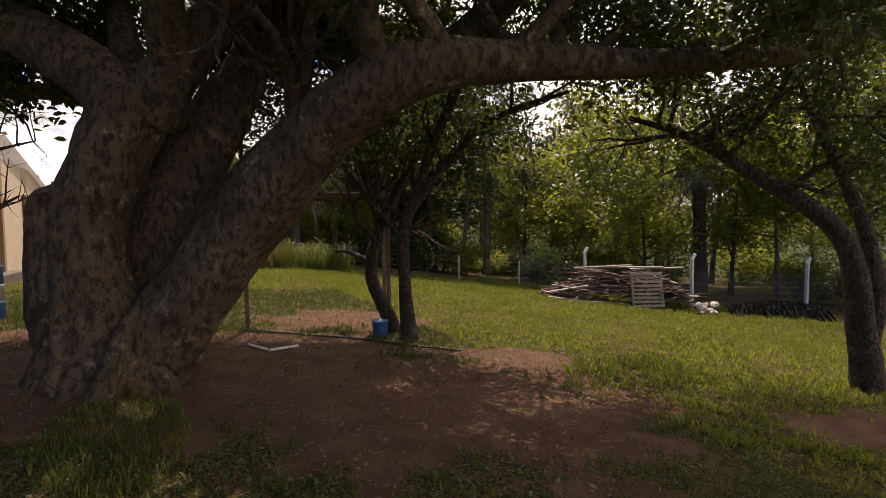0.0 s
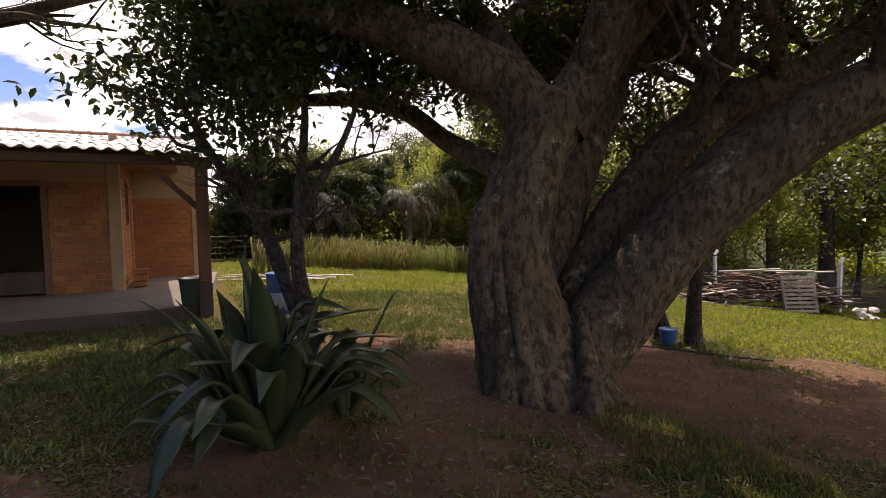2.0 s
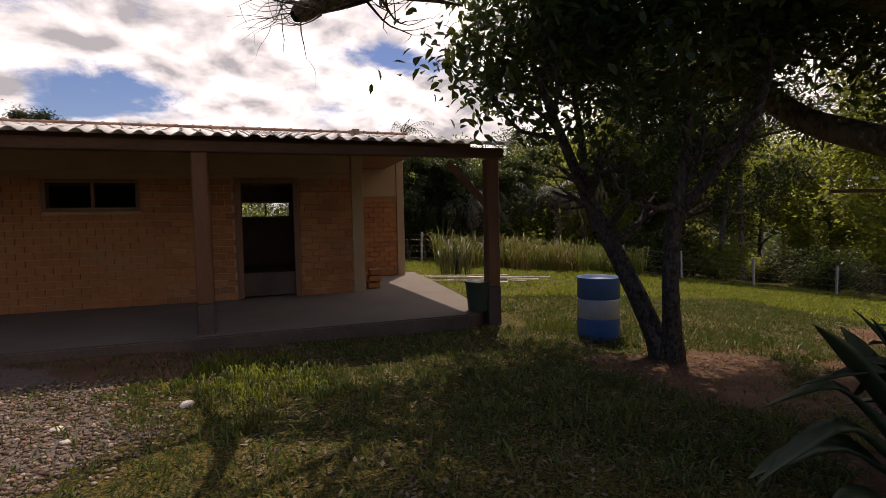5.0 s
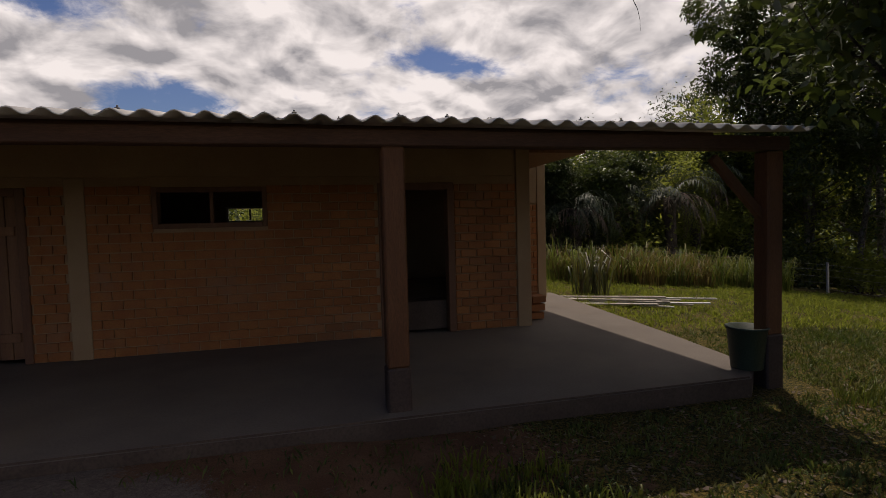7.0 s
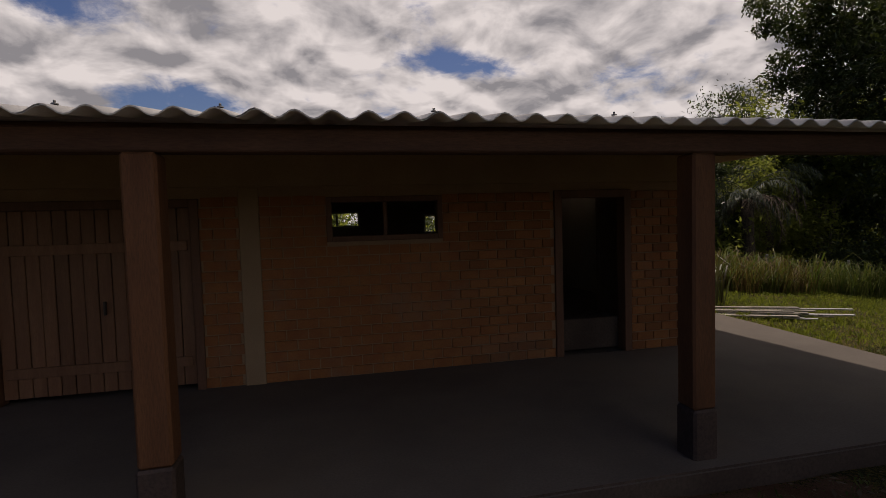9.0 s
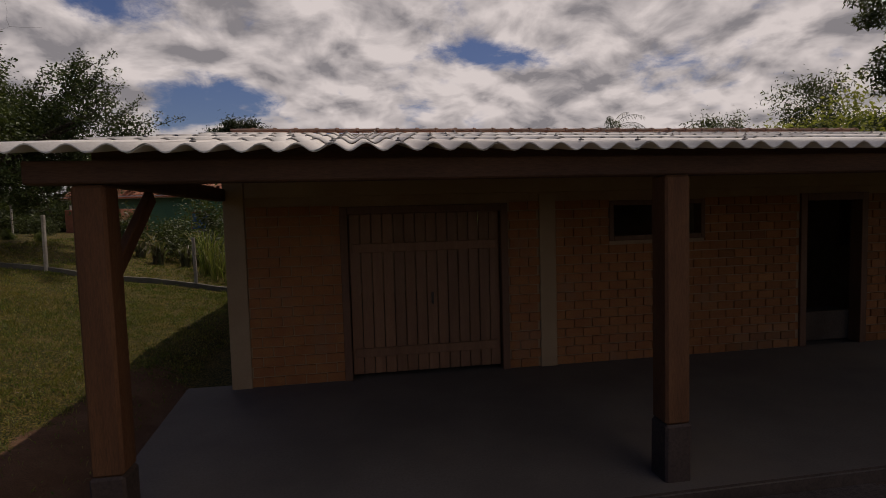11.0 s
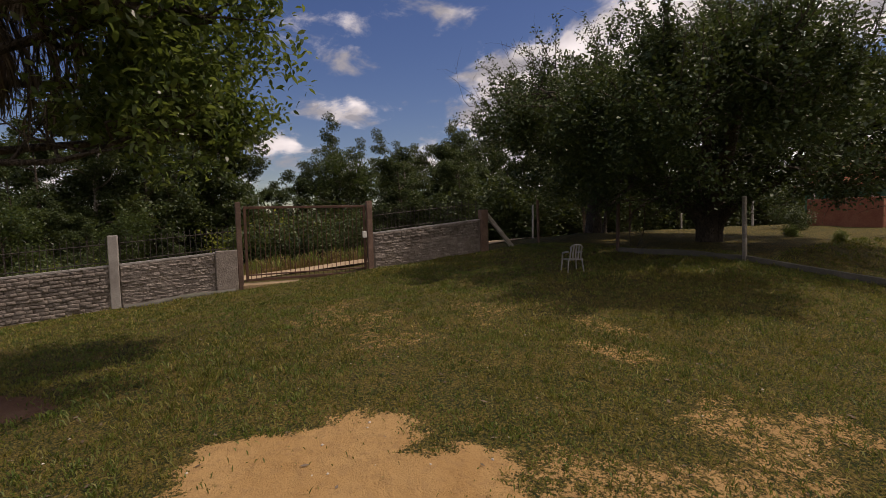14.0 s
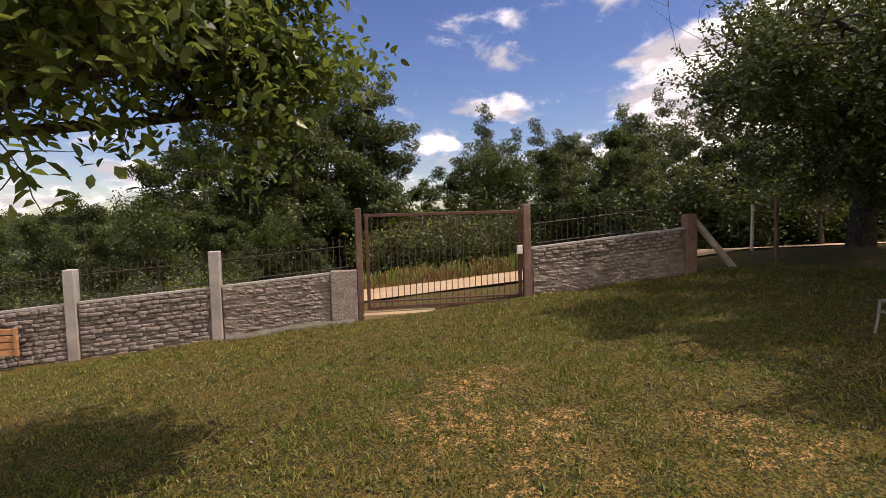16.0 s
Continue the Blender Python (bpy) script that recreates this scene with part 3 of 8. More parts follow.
def sprout(rng, start, heading, length, radius, depth, bag, tips, sides=5, up=0.15, kids=3, wild=0.35):
    """Grows a branch and its side branches into bag; the twig ends go to tips."""
    steps = 5
    p, d = np.array(start, dtype=float), np.array(heading, dtype=float)
    d /= np.linalg.norm(d) + 1e-9
    rows = [(*p, radius)]
    for i in range(steps):
        d = d + rng.normal(0, wild * 0.5, 3) + (0, 0, up * 0.4)
        d /= np.linalg.norm(d)
        p = p + d * length / steps
        rows.append((*p, radius * (1 - 0.75 * (i + 1) / steps)))
        if depth == 0 or i >= 2:
            tips.append(p.copy())
    bag.tube(rows, sides if depth else 3)
    if depth:
        for k in range(kids):
            i = rng.integers(2, steps + 1)
            side = rng.normal(0, 1, 3)
            side -= side @ d * d
            side /= np.linalg.norm(side)
            sprout(rng, rows[i][:3], d * 0.55 + side * 0.85 + (0, 0, 0.15), length * rng.uniform(0.5, 0.72), rows[i][3] * 0.6 + 0.002, depth - 1, bag, tips, 4, up, kids, wild)


def wild_tree(name, seed, height, radius, clear, reach, leaf, count, spread, bark, leafmat, label, forks=9, lean=0.06, hang=0.15, cone=0.0, depth=2, clumps=0):
    """A free-standing tree at the origin: trunk with limbs, and a crown of many leaves."""
    rng = np.random.default_rng(seed)
    wood, crown, tips = Bag(), Bag(), []
    sway = rng.normal(0, lean, 2)
    rows, n = [], 9
    for i in range(n):
        s = i / (n - 1)
        rows.append((sway[0] * height * s + rng.normal(0, 0.04) * s, sway[1] * height * s + rng.normal(0, 0.04) * s, height * 0.92 * s - 0.15 * (i == 0), radius * (1 - 0.82 * s) * (1.35 if i == 0 else 1)))
    rows = curve_points(rows, 3)
    wood.tube(rows, 8, 0.06, seed)
    for k in range(forks):
        s = clear + (1 - clear) * (k + rng.uniform(0, 1)) / forks
        at = rows[min(len(rows) - 1, int(s * len(rows)))]
        a = rng.uniform(0, 2 * math.pi)
        size = reach * (1 - cone * (s - clear) / (1 - clear)) * rng.uniform(0.75, 1.2)
        sprout(rng, at[:3], (math.cos(a), math.sin(a), rng.uniform(0.1, 0.7)), size, at[3] * 0.55 + 0.01, depth, wood, tips, 5, 0.12, 3)
    tips.append(rows[-1][:3])
    if clumps:
        tips = [tips[i] for i in rng.permutation(len(tips))[:clumps]] + tips[-1:]
    crown.leaves(rng, tips, spread, count, leaf[0], leaf[1], hang, ball=clumps > 0)
    ob = thing(name)
    part("trunk", wood.mesh("trunk", bark, True), bark, ob)
    part("crown", crown.mesh("crown", leafmat), leafmat, ob)
    return tagged(ob, label, "tree")


# ---------------------------------------------------------------- ground
PX = [-900, -200, -60, -40, -27, -21, -18, -16.3, -14.5, -12, -8, -4, 0, 3.2, 8, 15, 21, 31, 60, 200, 900]
PZ = [9, -6, -1.5, 0.5, 1.38, 1.34, 1.2, 1.0, 0.72, 0.42, 0.2, 0.02, -0.02, -0.22, -0.66, -1.5, -2.25, -2.8, -3.6, -3.0, 16]


def wave(x, y, s):
    return np.sin(x * s + 1.3 * np.sin(y * s * 0.7 + 0.4)) * np.cos(y * s * 0.9 + 1.1 * np.sin(x * s * 0.6))


# The yard's things and the gate's side each stand askew to the house: a turn, a size and a shift for each.
YARD = (1.0, -7.58, -0.012, 0.039, 0.0)
GATE = (1.087, -8.745, 0.667, -1.948, -0.21)


def to_world(side, x, y):
    s, a, ox, oy, _ = side
    c, d = s * math.cos(radians(a)), s * math.sin(radians(a))
    return c * x - d * y + ox, d * x + c * y + oy


def from_world(side, x, y):
    s, a, ox, oy, _ = side
    c, d = math.cos(radians(a)) / s, math.sin(radians(a)) / s
    return c * (x - ox) + d * (y - oy), -d * (x - ox) + c * (y - oy)


def side_matrix(side):
    s, a, ox, oy, oz = side
    return Matrix.Translation((ox, oy, oz)) @ Matrix.Rotation(radians(a), 4, "Z") @ Matrix.Scale(s, 4)


def height(x, y):
    """Ground height: the yard's rise blends into that of the gate's side; it stays below the house slab."""
    x, y = np.asarray(x, dtype=float), np.asarray(y, dtype=float)
    t = np.clip((x + 13.8) / 4.0, 0, 1)
    t = t * t * (3 - 2 * t)
    z = t * lie(*from_world(YARD, x, y)) + (1 - t) * (GATE[0] * lie(*from_world(GATE, x, y)) + GATE[4])
    out = np.maximum.reduce([-12.75 - x, x - 0.45, -0.15 - y, y - 12.5, np.zeros_like(x)])
    low = np.minimum(z, 0.07)
    return low + (z - low) * np.clip(out / 0.5, 0, 1)


def lie(x, y):
    """The lie of the land in one side's own axes: nearly level before the house, rising to the gate, falling away to the wood pile."""
    x, y = np.asarray(x, dtype=float), np.asarray(y, dtype=float)
    z = np.interp(x, PX, PZ)
    tilt = np.interp(x, [-40, -27, -20.5, -17.5, -14, -8], [0.07, 0.085, 0.07, 0.012, -0.002, 0.0])
    z = z + tilt * np.clip(y, -9, 9) * np.clip(1.6 - np.abs(y) / 40, 0, 1)
    d = np.hypot(np.maximum(np.abs(x + 5) - 40, 0), np.maximum(np.abs(y) - 30, 0))
    z = z + np.interp(d, [0, 60, 250, 450, 800], [0, -5, -7, -3, 10]) * (0.75 + 0.25 * wave(x, y, 0.012))
    z = z + np.interp(d, [0, 20, 300], [0, 0.4, 4]) * wave(x, y, 0.03)
    near = np.clip(1 - d / 30, 0, 1)
    return z + near * (0.018 * wave(x, y, 1.9) + 0.012 * wave(y, x, 4.3))


def blot(x, y, cx, cy, rx, ry, turn=0.0, rag=0.35):
    """One inside an uneven patch of ground, falling to nought at its rim."""
    c, s = math.cos(radians(turn)), math.sin(radians(turn))
    u, v = ((x - cx) * c + (y - cy) * s) / rx, (-(x - cx) * s + (y - cy) * c) / ry
    r = np.hypot(u, v) + rag * (0.6 * wave(x, y, 2.3) + 0.5 * wave(y, x, 5.1) + 0.3 * wave(x, y, 11.0))
    return np.clip((1.12 - r) / 0.35, 0, 1)


def ground_masks(wx, wy):
    x, y = from_world(YARD, wx, wy)
    left = np.asarray(wx) < -12.2
    x, y = np.where(left, from_world(GATE, wx, wy)[0], x), np.where(left, from_world(GATE, wx, wy)[1], y)
    soil = np.maximum.reduce([
        blot(x, y, 5.2, -4.6, 3.6, 2.6, -10), blot(x, y, 7.4, -6.2, 2.9, 2.0, -15), blot(x, y, 7.3, -1.0, 1.9, 1.1, 10), blot(x, y, 9.4, -4.3, 1.2, 0.6),
        # the long strip at (-6.5, -1.3) paints the shade before the slab as soil
        blot(x, y, 1.9, -2.6, 1.5, 0.9, 20), 0.85 * blot(x, y, -0.9, -6.4, 1.0, 0.7), 0.8 * blot(x, y, 1.4, -6.4, 1.6, 1.2), blot(x, y, 12.3, -7.8, 1.1, 0.8), 0.8 * blot(x, y, -6.5, -1.3, 4.5, 1.1, 0, 0.2),
        blot(x, y, -20.7, -3.9, 0.75, 0.45, 30), 0.9 * blot(x, y, -12.9, 1.2, 0.5, 2.2, 8)])
    sand = np.maximum.reduce([
        blot(x, y, -17.55, -1.35, 1.15, 0.85, 25, 0.45), 0.9 * blot(x, y, -17.6, -2.0, 0.6, 0.4, 25, 0.5), 0.44 * blot(x, y, -16.6, 0.3, 0.9, 0.55, 60, 0.6), 0.5 * blot(x, y, -18.6, 1.9, 0.55, 0.22, 20, 0.6), 0.34 * blot(x, y, -20.5, 1.5, 0.8, 0.4, 0, 0.6),
        0.3 * blot(x, y, -22.6, 0.2, 0.7, 0.22, -20, 0.5), 0.45 * blot(x, y, -16.9, 1.6, 0.9, 0.5, 30, 0.7), 0.44 * blot(x, y, -19.4, 2.4, 0.7, 0.3, 0, 0.6), 0.36 * blot(x, y, -21.5, -0.2, 1.5, 0.7, 0, 0.7), 0.47 * blot(x, y, -15.3, -0.6, 1.0, 0.6, 30, 0.7)])
    gravel = np.clip(blot(x, y, -7.8, -3.4, 3.9, 2.9, -8, 0.12) + 0.42 * blot(x, y, -16.3, 0.1, 0.4, 0.28, 0, 0.5), 0, 1)
    return soil, sand, gravel


def graded(lo, hi, step, far):
    inner = np.arange(lo, hi + step / 2, step)
    out, s, v = [], step, hi
    while v < far:
        s *= 1.22
        v += s
        out.append(v)
    left, s, v = [], step, lo
    while v > -far:
        s *= 1.22
        v -= s
        left.append(v)
    return np.concatenate([left[::-1], inner, out])


gx, gy = graded(-29, 24, 0.18, 1100), graded(-13, 14, 0.18, 1100)
GX, GY = np.meshgrid(gx, gy, indexing="ij")
GZ = height(GX, GY)
nx, ny = GX.shape
gi = np.arange(nx * ny).reshape(nx, ny)
quads = np.stack([gi[:-1, :-1], gi[1:, :-1], gi[1:, 1:], gi[:-1, 1:]], -1).reshape(-1, 4)
ground_mesh = mesh_data("ground", np.stack([GX, GY, GZ], -1).reshape(-1, 3), quads, M_GROUND, True)
far_mask = np.clip((np.hypot(np.maximum(np.abs(GX + 4) - 36, 0), np.maximum(np.abs(GY) - 26, 0))) / 30, 0, 1)
for mask_name, values in zip(("soil", "sand", "gravel", "far"), (*ground_masks(GX, GY), far_mask)):
    layer = ground_mesh.attributes.new(mask_name, "FLOAT", "POINT")
    layer.data.foreach_set("value", np.asarray(values, dtype=np.float32).ravel())
ground = tagged(new("ground", ground_mesh), "yard of patchy grass, red soil and bare sand", "ground", kind="structure")


HERE = [None, set()]


def begin(side):
    """From here on, things are set in this side's own axes."""
    HERE[0], HERE[1] = side, set(scene.objects)


def settle():
    """Turns all that was set since begin() into the house's axes."""
    m = side_matrix(HERE[0])
    for ob in scene.objects:
        if ob not in HERE[1] and ob.parent is None:
            ob.matrix_basis = m @ ob.matrix_basis
    HERE[0] = None


def local_height(x, y):
    if HERE[0] is None:
        return height(x, y)
    return (height(*to_world(HERE[0], np.asarray(x, dtype=float), np.asarray(y, dtype=float))) - HERE[0][4]) / HERE[0][0]


def hz(x, y):
    return float(local_height(x, y))


# ---------------------------------------------------------------- house
WALL_Y, FLOOR_Z = 3.19, 0.20
WX0, WX1 = -12.1, -1.4
WING_Y, WING_X = 6.0, 0.18
BACK_Y = 11.6


def left_x(y):
    """The house's left side runs slightly askew."""
    return WX0 - 0.01 * (y - WALL_Y)


def slab():
    bm = bmesh.new()
    ring = [(-12.42, -0.20), (-0.34, -0.16), (0.05, 0.2), (0.22, 1.8), (0.45, 4.4), (0.62, 6.6), (WX1, 6.6), (WX1, WALL_Y - 0.02), (WX0 - 0.62, WALL_Y + 0.2)]
    top = [bm.verts.new((x, y, FLOOR_Z)) for x, y in ring]
    low = [bm.verts.new((x, y, -0.35)) for x, y in ring]
    bm.faces.new(top)
    for i in range(len(ring)):
        j = (i + 1) % len(ring)
        bm.faces.new((top[i], low[i], low[j], top[j]))
    bmesh.ops.bevel(bm, geom=[e for e in bm.edges if all(v.co.z > 0 for v in e.verts)], offset=0.02, segments=2, affect="EDGES")
    bmesh.ops.recalc_face_normals(bm, faces=bm.faces)
    bm.faces.ensure_lookup_table()
    bm.normal_update()
    me = bpy.data.meshes.new("veranda_slab")
    # faces towards the yard take the darker brown concrete
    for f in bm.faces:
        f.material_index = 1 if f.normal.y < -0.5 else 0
    bm.to_mesh(me)
    bm.free()
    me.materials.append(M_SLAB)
    me.materials.append(M_DARKCON)
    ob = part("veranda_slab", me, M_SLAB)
    return tagged(ob, "bare grey concrete veranda slab with dusty stains", "floor", kind="structure")


slab()


def holes_wall(name, u0, u1, z0, z1, thick, holes, material, place, label):
    """A wall in the plane of u and z with thickness, left open at the holes (u0, u1, z0, z1)."""
    us = sorted({u0, u1, *(h[0] for h in holes), *(h[1] for h in holes)})
    zs = sorted({z0, z1, *(h[2] for h in holes), *(h[3] for h in holes)})
    bm = bmesh.new()
    for a, b in zip(us, us[1:]):
        for c, d in zip(zs, zs[1:]):
            mu, mz = (a + b) / 2, (c + d) / 2
            if any(h[0] < mu < h[1] and h[2] < mz < h[3] for h in holes):
                continue
            add_box(bm, mu, 0, mz, b - a, thick, d - c)
    bmesh.ops.remove_doubles(bm, verts=bm.verts, dist=0.0005)
    inner = [f for f in bm.faces if len({tuple(round(c, 3) for c in v.co) for v in f.verts}) == 4]
    seen = {}
    for f in inner:
        key = tuple(round(c, 3) for c in f.calc_center_median())
        seen.setdefault(key, []).append(f)
    bmesh.ops.delete(bm, geom=[f for fs in seen.values() if len(fs) > 1 for f in fs], context="FACES_ONLY")
    bmesh.ops.recalc_face_normals(bm, faces=bm.faces)
    ob = part(name, bm, material)
    ob.matrix_basis = place
    return tagged(ob, label, "wall", kind="structure")


DOOR = (-3.82, -2.68, 0.0, 2.52)
WINDOW = (-6.93, -5.43, 1.93, 2.50)
TIMBER = (-10.68, -8.42, 0.0, 2.50)
front = holes_wall("wall_front", WX0, WX1, -0.2, 3.28, 0.14, [DOOR, WINDOW, TIMBER], M_MORTAR, pose(0, WALL_Y + 0.08, 0), "front house wall of orange hollow bricks with concrete columns")
side = holes_wall("wall_side", 0.0, WING_Y - WALL_Y - 0.01, -0.2, 3.55, 0.14, [(0.95, 1.56, 1.6, 2.65)], M_MORTAR, pose(WX1 - 0.08, WALL_Y + 0.01, 0, 0, 0, 90), "short brick side wall with a small window")
wing = holes_wall("wall_wing", WX1 - 0.15, WING_X, -0.2, 3.75, 0.14, [], M_MORTAR, pose(0, WING_Y + 0.08, 0), "orange brick wing wall lit by bounced sunlight")
left_len = BACK_Y - WALL_Y
left_wall = holes_wall("wall_left", 0.0, left_len, -0.2, 3.3, 0.16, [(1.1, 2.0, 0.9, 2.35)], M_PLASTER, pose(WX0 + 0.08, WALL_Y + 0.02, 0, 0, 0, 90.5), "plastered left house wall with a narrow boarded window")
right_wall = holes_wall("wall_right", 0.0, BACK_Y - WING_Y - 0.2, -0.2, 3.3, 0.14, [], M_CREAM, pose(WING_X - 0.07, WING_Y + 0.16, 0, 0, 0, 90), "cream-painted right wall of the back wing in the sun")
back_wall = holes_wall("wall_back", left_x(BACK_Y), WING_X, -0.2, 3.3, 0.14, [(-4.15, -2.5, 1.85, 2.43), (-7.32, -6.0, 2.08, 2.56)], M_INNER, pose(0, BACK_Y, 0), "back house wall with two window openings")
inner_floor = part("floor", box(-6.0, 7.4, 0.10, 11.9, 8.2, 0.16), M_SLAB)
tagged(inner_floor, "rough concrete floor inside the unfinished house", "floor", kind="structure")
ceiling = part("ceiling", box(-6.1, 7.4, 3.06, 11.6, 8.2, 0.06), M_DOORWOOD)
tagged(ceiling, "dark boarded ceiling inside the house", "ceiling", kind="structure")

# concrete columns and ring beams, set a little proud of the bricks
for cname, cx, cy, sx, sy, z1, par in (
    ("column", WX1 - 0.10, WALL_Y + 0.07, 0.235, 0.20, 3.10, front), ("column", WX0 + 0.12, WALL_Y + 0.07, 0.25, 0.20, 2.95, front), ("column", -7.85, WALL_Y + 0.07, 0.24, 0.19, 2.62, front),
    ("column", WING_X - 0.08, WING_Y + 0.07, 0.20, 0.20, 3.35, wing)):
    col = part(cname, box(cx, cy, (z1 + FLOOR_Z - 0.1) / 2, sx, sy, z1 - FLOOR_Z + 0.1, 0.008), M_PLASTER)
    col.parent = par
    col.matrix_parent_inverse = par.matrix_basis.inverted()
ring = part("ring_beam", box((WX0 + WX1) / 2, WALL_Y + 0.075, 2.96, WX1 - WX0 - 0.5, 0.185, 0.64, 0.006), M_PLASTER, front, "plastered beam above the openings")
ring.matrix_parent_inverse = front.matrix_basis.inverted()
ring2 = part("ring_beam", box((WX1 + WING_X) / 2 - 0.08, WING_Y + 0.075, 2.95, WING_X - WX1 - 0.2, 0.185, 1.3, 0.006), M_PLASTER, wing, "smooth plastered upper band")
ring2.matrix_parent_inverse = wing.matrix_basis.inverted()


def brick_mesh(w, h, d):
    bm = box(0, 0, 0, w, d, h, 0.006)
    me = bpy.data.meshes.new("brick")
    bm.to_mesh(me)
    bm.free()
    me.materials.append(M_BRICK)
    return me


BRICK_W, BRICK_H, JOINT = 0.250, 0.114, 0.015
brick_full, brick_half = brick_mesh(BRICK_W, BRICK_H, 0.03), brick_mesh(0.123, BRICK_H, 0.03)


def lay_bricks(u0, u1, z0, z1, keep_out, place, parent, singles, along="x"):
    """Courses of bricks in running bond standing proud of the wall; those for which singles(u) holds become parts, the rest one joined part."""
    rest = bmesh.new()
    rng = random.Random(int(u0 * 100))
    row, z = 0, z0 + BRICK_H / 2
    while z + BRICK_H / 2 <= z1:
        u = u0 - (0.0 if row % 2 else (BRICK_W + JOINT) / 2)
        while u < u1:
            a, b = max(u, u0), min(u + BRICK_W, u1)
            for k in keep_out:
                if k[2] - 0.02 < z < k[3] + 0.02:
                    if a < k[0] < b:
                        b = k[0]
                    elif a < k[1] < b:
                        a = k[1]
                    elif k[0] <= a and b <= k[1]:
                        b = a
            if b - a > 0.05:
                full = abs(b - a - BRICK_W) < 0.02
                at = place((a + b) / 2, z + rng.uniform(-0.003, 0.003), rng.uniform(-0.004, 0.004))
                if singles((a + b) / 2):
                    ob = new("brick", brick_full if full else brick_half)
                    ob.matrix_basis = at @ Matrix.Diagonal(((b - a) / (BRICK_W if full else 0.123), 1, 1, 1))
                    ob.parent = parent
                    ob.matrix_parent_inverse = parent.matrix_basis.inverted()
                else:
                    m = at @ Matrix.Diagonal((b - a, 0.03, BRICK_H, 1))
                    bmesh.ops.create_cube(rest, size=1.0, matrix=m)
            u += BRICK_W + JOINT
        row += 1
        z += BRICK_H + JOINT
    if len(rest.verts):
        ob = part("brick_courses", rest, M_BRICK_REST, parent)
        ob.matrix_parent_inverse = parent.matrix_basis.inverted()
        tagged(ob, kind="stuff")
    else:
        rest.free()


# frames of the openings
def frame_bars(name, u0, u1, z0, z1, w, d, y, material, parent, sill=False):
    for nm, cx, cz, sx, sz in (("jamb", u0 + w / 2, (z0 + z1) / 2, w, z1 - z0), ("jamb", u1 - w / 2, (z0 + z1) / 2, w, z1 - z0), ("head", (u0 + u1) / 2, z1 - w / 2, u1 - u0 - 2 * w, w)) + ((("window_sill", (u0 + u1) / 2, z0 + w / 2, u1 - u0 - 2 * w, w),) if sill else ()):
        part(nm, box(cx, y, cz, sx, d, sz, 0.006), material, parent)


door_frame = thing("door_1")
tagged(door_frame, "open doorway with a dark reddish wooden frame", "door", kind="structure")
frame_bars("door_frame", DOOR[0] - 0.02, DOOR[1] + 0.02, FLOOR_Z, DOOR[3] + 0.02, 0.11, 0.20, WALL_Y + 0.07, M_DARKDOOR, door_frame)
part("step", wobble(box(-3.25, WALL_Y + 0.36, 0.45, 1.05, 0.36, 0.46, 0.012), 0.006, 3.0), M_DARKCON, door_frame, "dark brown concrete step inside the doorway")
win_frame = thing("window_1")
tagged(win_frame, "wide low window opening in a brown wooden frame", "window", kind="structure")
frame_bars("window_frame", WINDOW[0], WINDOW[1], WINDOW[2], WINDOW[3], 0.07, 0.18, WALL_Y + 0.07, M_DARKDOOR, win_frame, True)
part("mullion", box(-6.18, WALL_Y + 0.08, 2.21, 0.05, 0.08, 0.44, 0.005), M_DARKDOOR, win_frame)

timber_door = thing("door_2")
tagged(timber_door, "closed double door of varnished brown planks", "door", kind="structure")
frame_bars("door_frame", TIMBER[0], TIMBER[1], FLOOR_Z, TIMBER[3], 0.10, 0.20, WALL_Y + 0.07, M_DARKDOOR, timber_door)
plank = (TIMBER[1] - TIMBER[0] - 0.22) / 14
plank_mesh = None
for i in range(14):
    x = TIMBER[0] + 0.11 + plank * (i + 0.5)
    if plank_mesh is None:
        ob = part("plank", box(0, 0, 0, plank - 0.008, 0.035, TIMBER[3] - FLOOR_Z - 0.16, 0.006), M_DOORWOOD, timber_door)
        plank_mesh = ob.data
    else:
        ob = part("plank", plank_mesh, M_DOORWOOD, timber_door)
    ob.location = (x, WALL_Y + 0.06 + 0.004 * (i % 3), (FLOOR_Z + TIMBER[3]) / 2 - 0.02)
for z in (0.55, 1.95):
    part("rail", box(-9.55, WALL_Y + 0.034, z, TIMBER[1] - TIMBER[0] - 0.3, 0.03, 0.12, 0.005), M_DOORWOOD, timber_door)
part("handle", box(-9.48, WALL_Y + 0.01, 1.25, 0.03, 0.035, 0.16, 0.006), M_IRON, timber_door, "black iron handle")

side_win = thing("window_2")
tagged(side_win, "small side window with a brown frame and shutter", "window", kind="structure")
for nm, cy, cz, sy, sz in (("jamb", 4.18, 2.12, 0.06, 1.06), ("jamb", 4.73, 2.12, 0.06, 1.06), ("head", 4.455, 2.62, 0.49, 0.06), ("window_sill", 4.455, 1.62, 0.49, 0.06), ("shutter", 4.455, 2.12, 0.49, 1.0)):
    part(nm, box(WX1 - 0.06 if nm == "shutter" else WX1 - 0.03, cy, cz, 0.03 if nm == "shutter" else 0.12, sy, sz, 0.005), M_DARKDOOR, side_win)
part("electric_pipe", box(WX1 + 0.02, 5.2, 1.25, 0.03, 0.03, 1.9, 0.008), M_DARKDOOR, side_win)
gable_win = thing("window_6")
tagged(gable_win, "small brown window in the sunlit cream wall", "window", kind="structure")
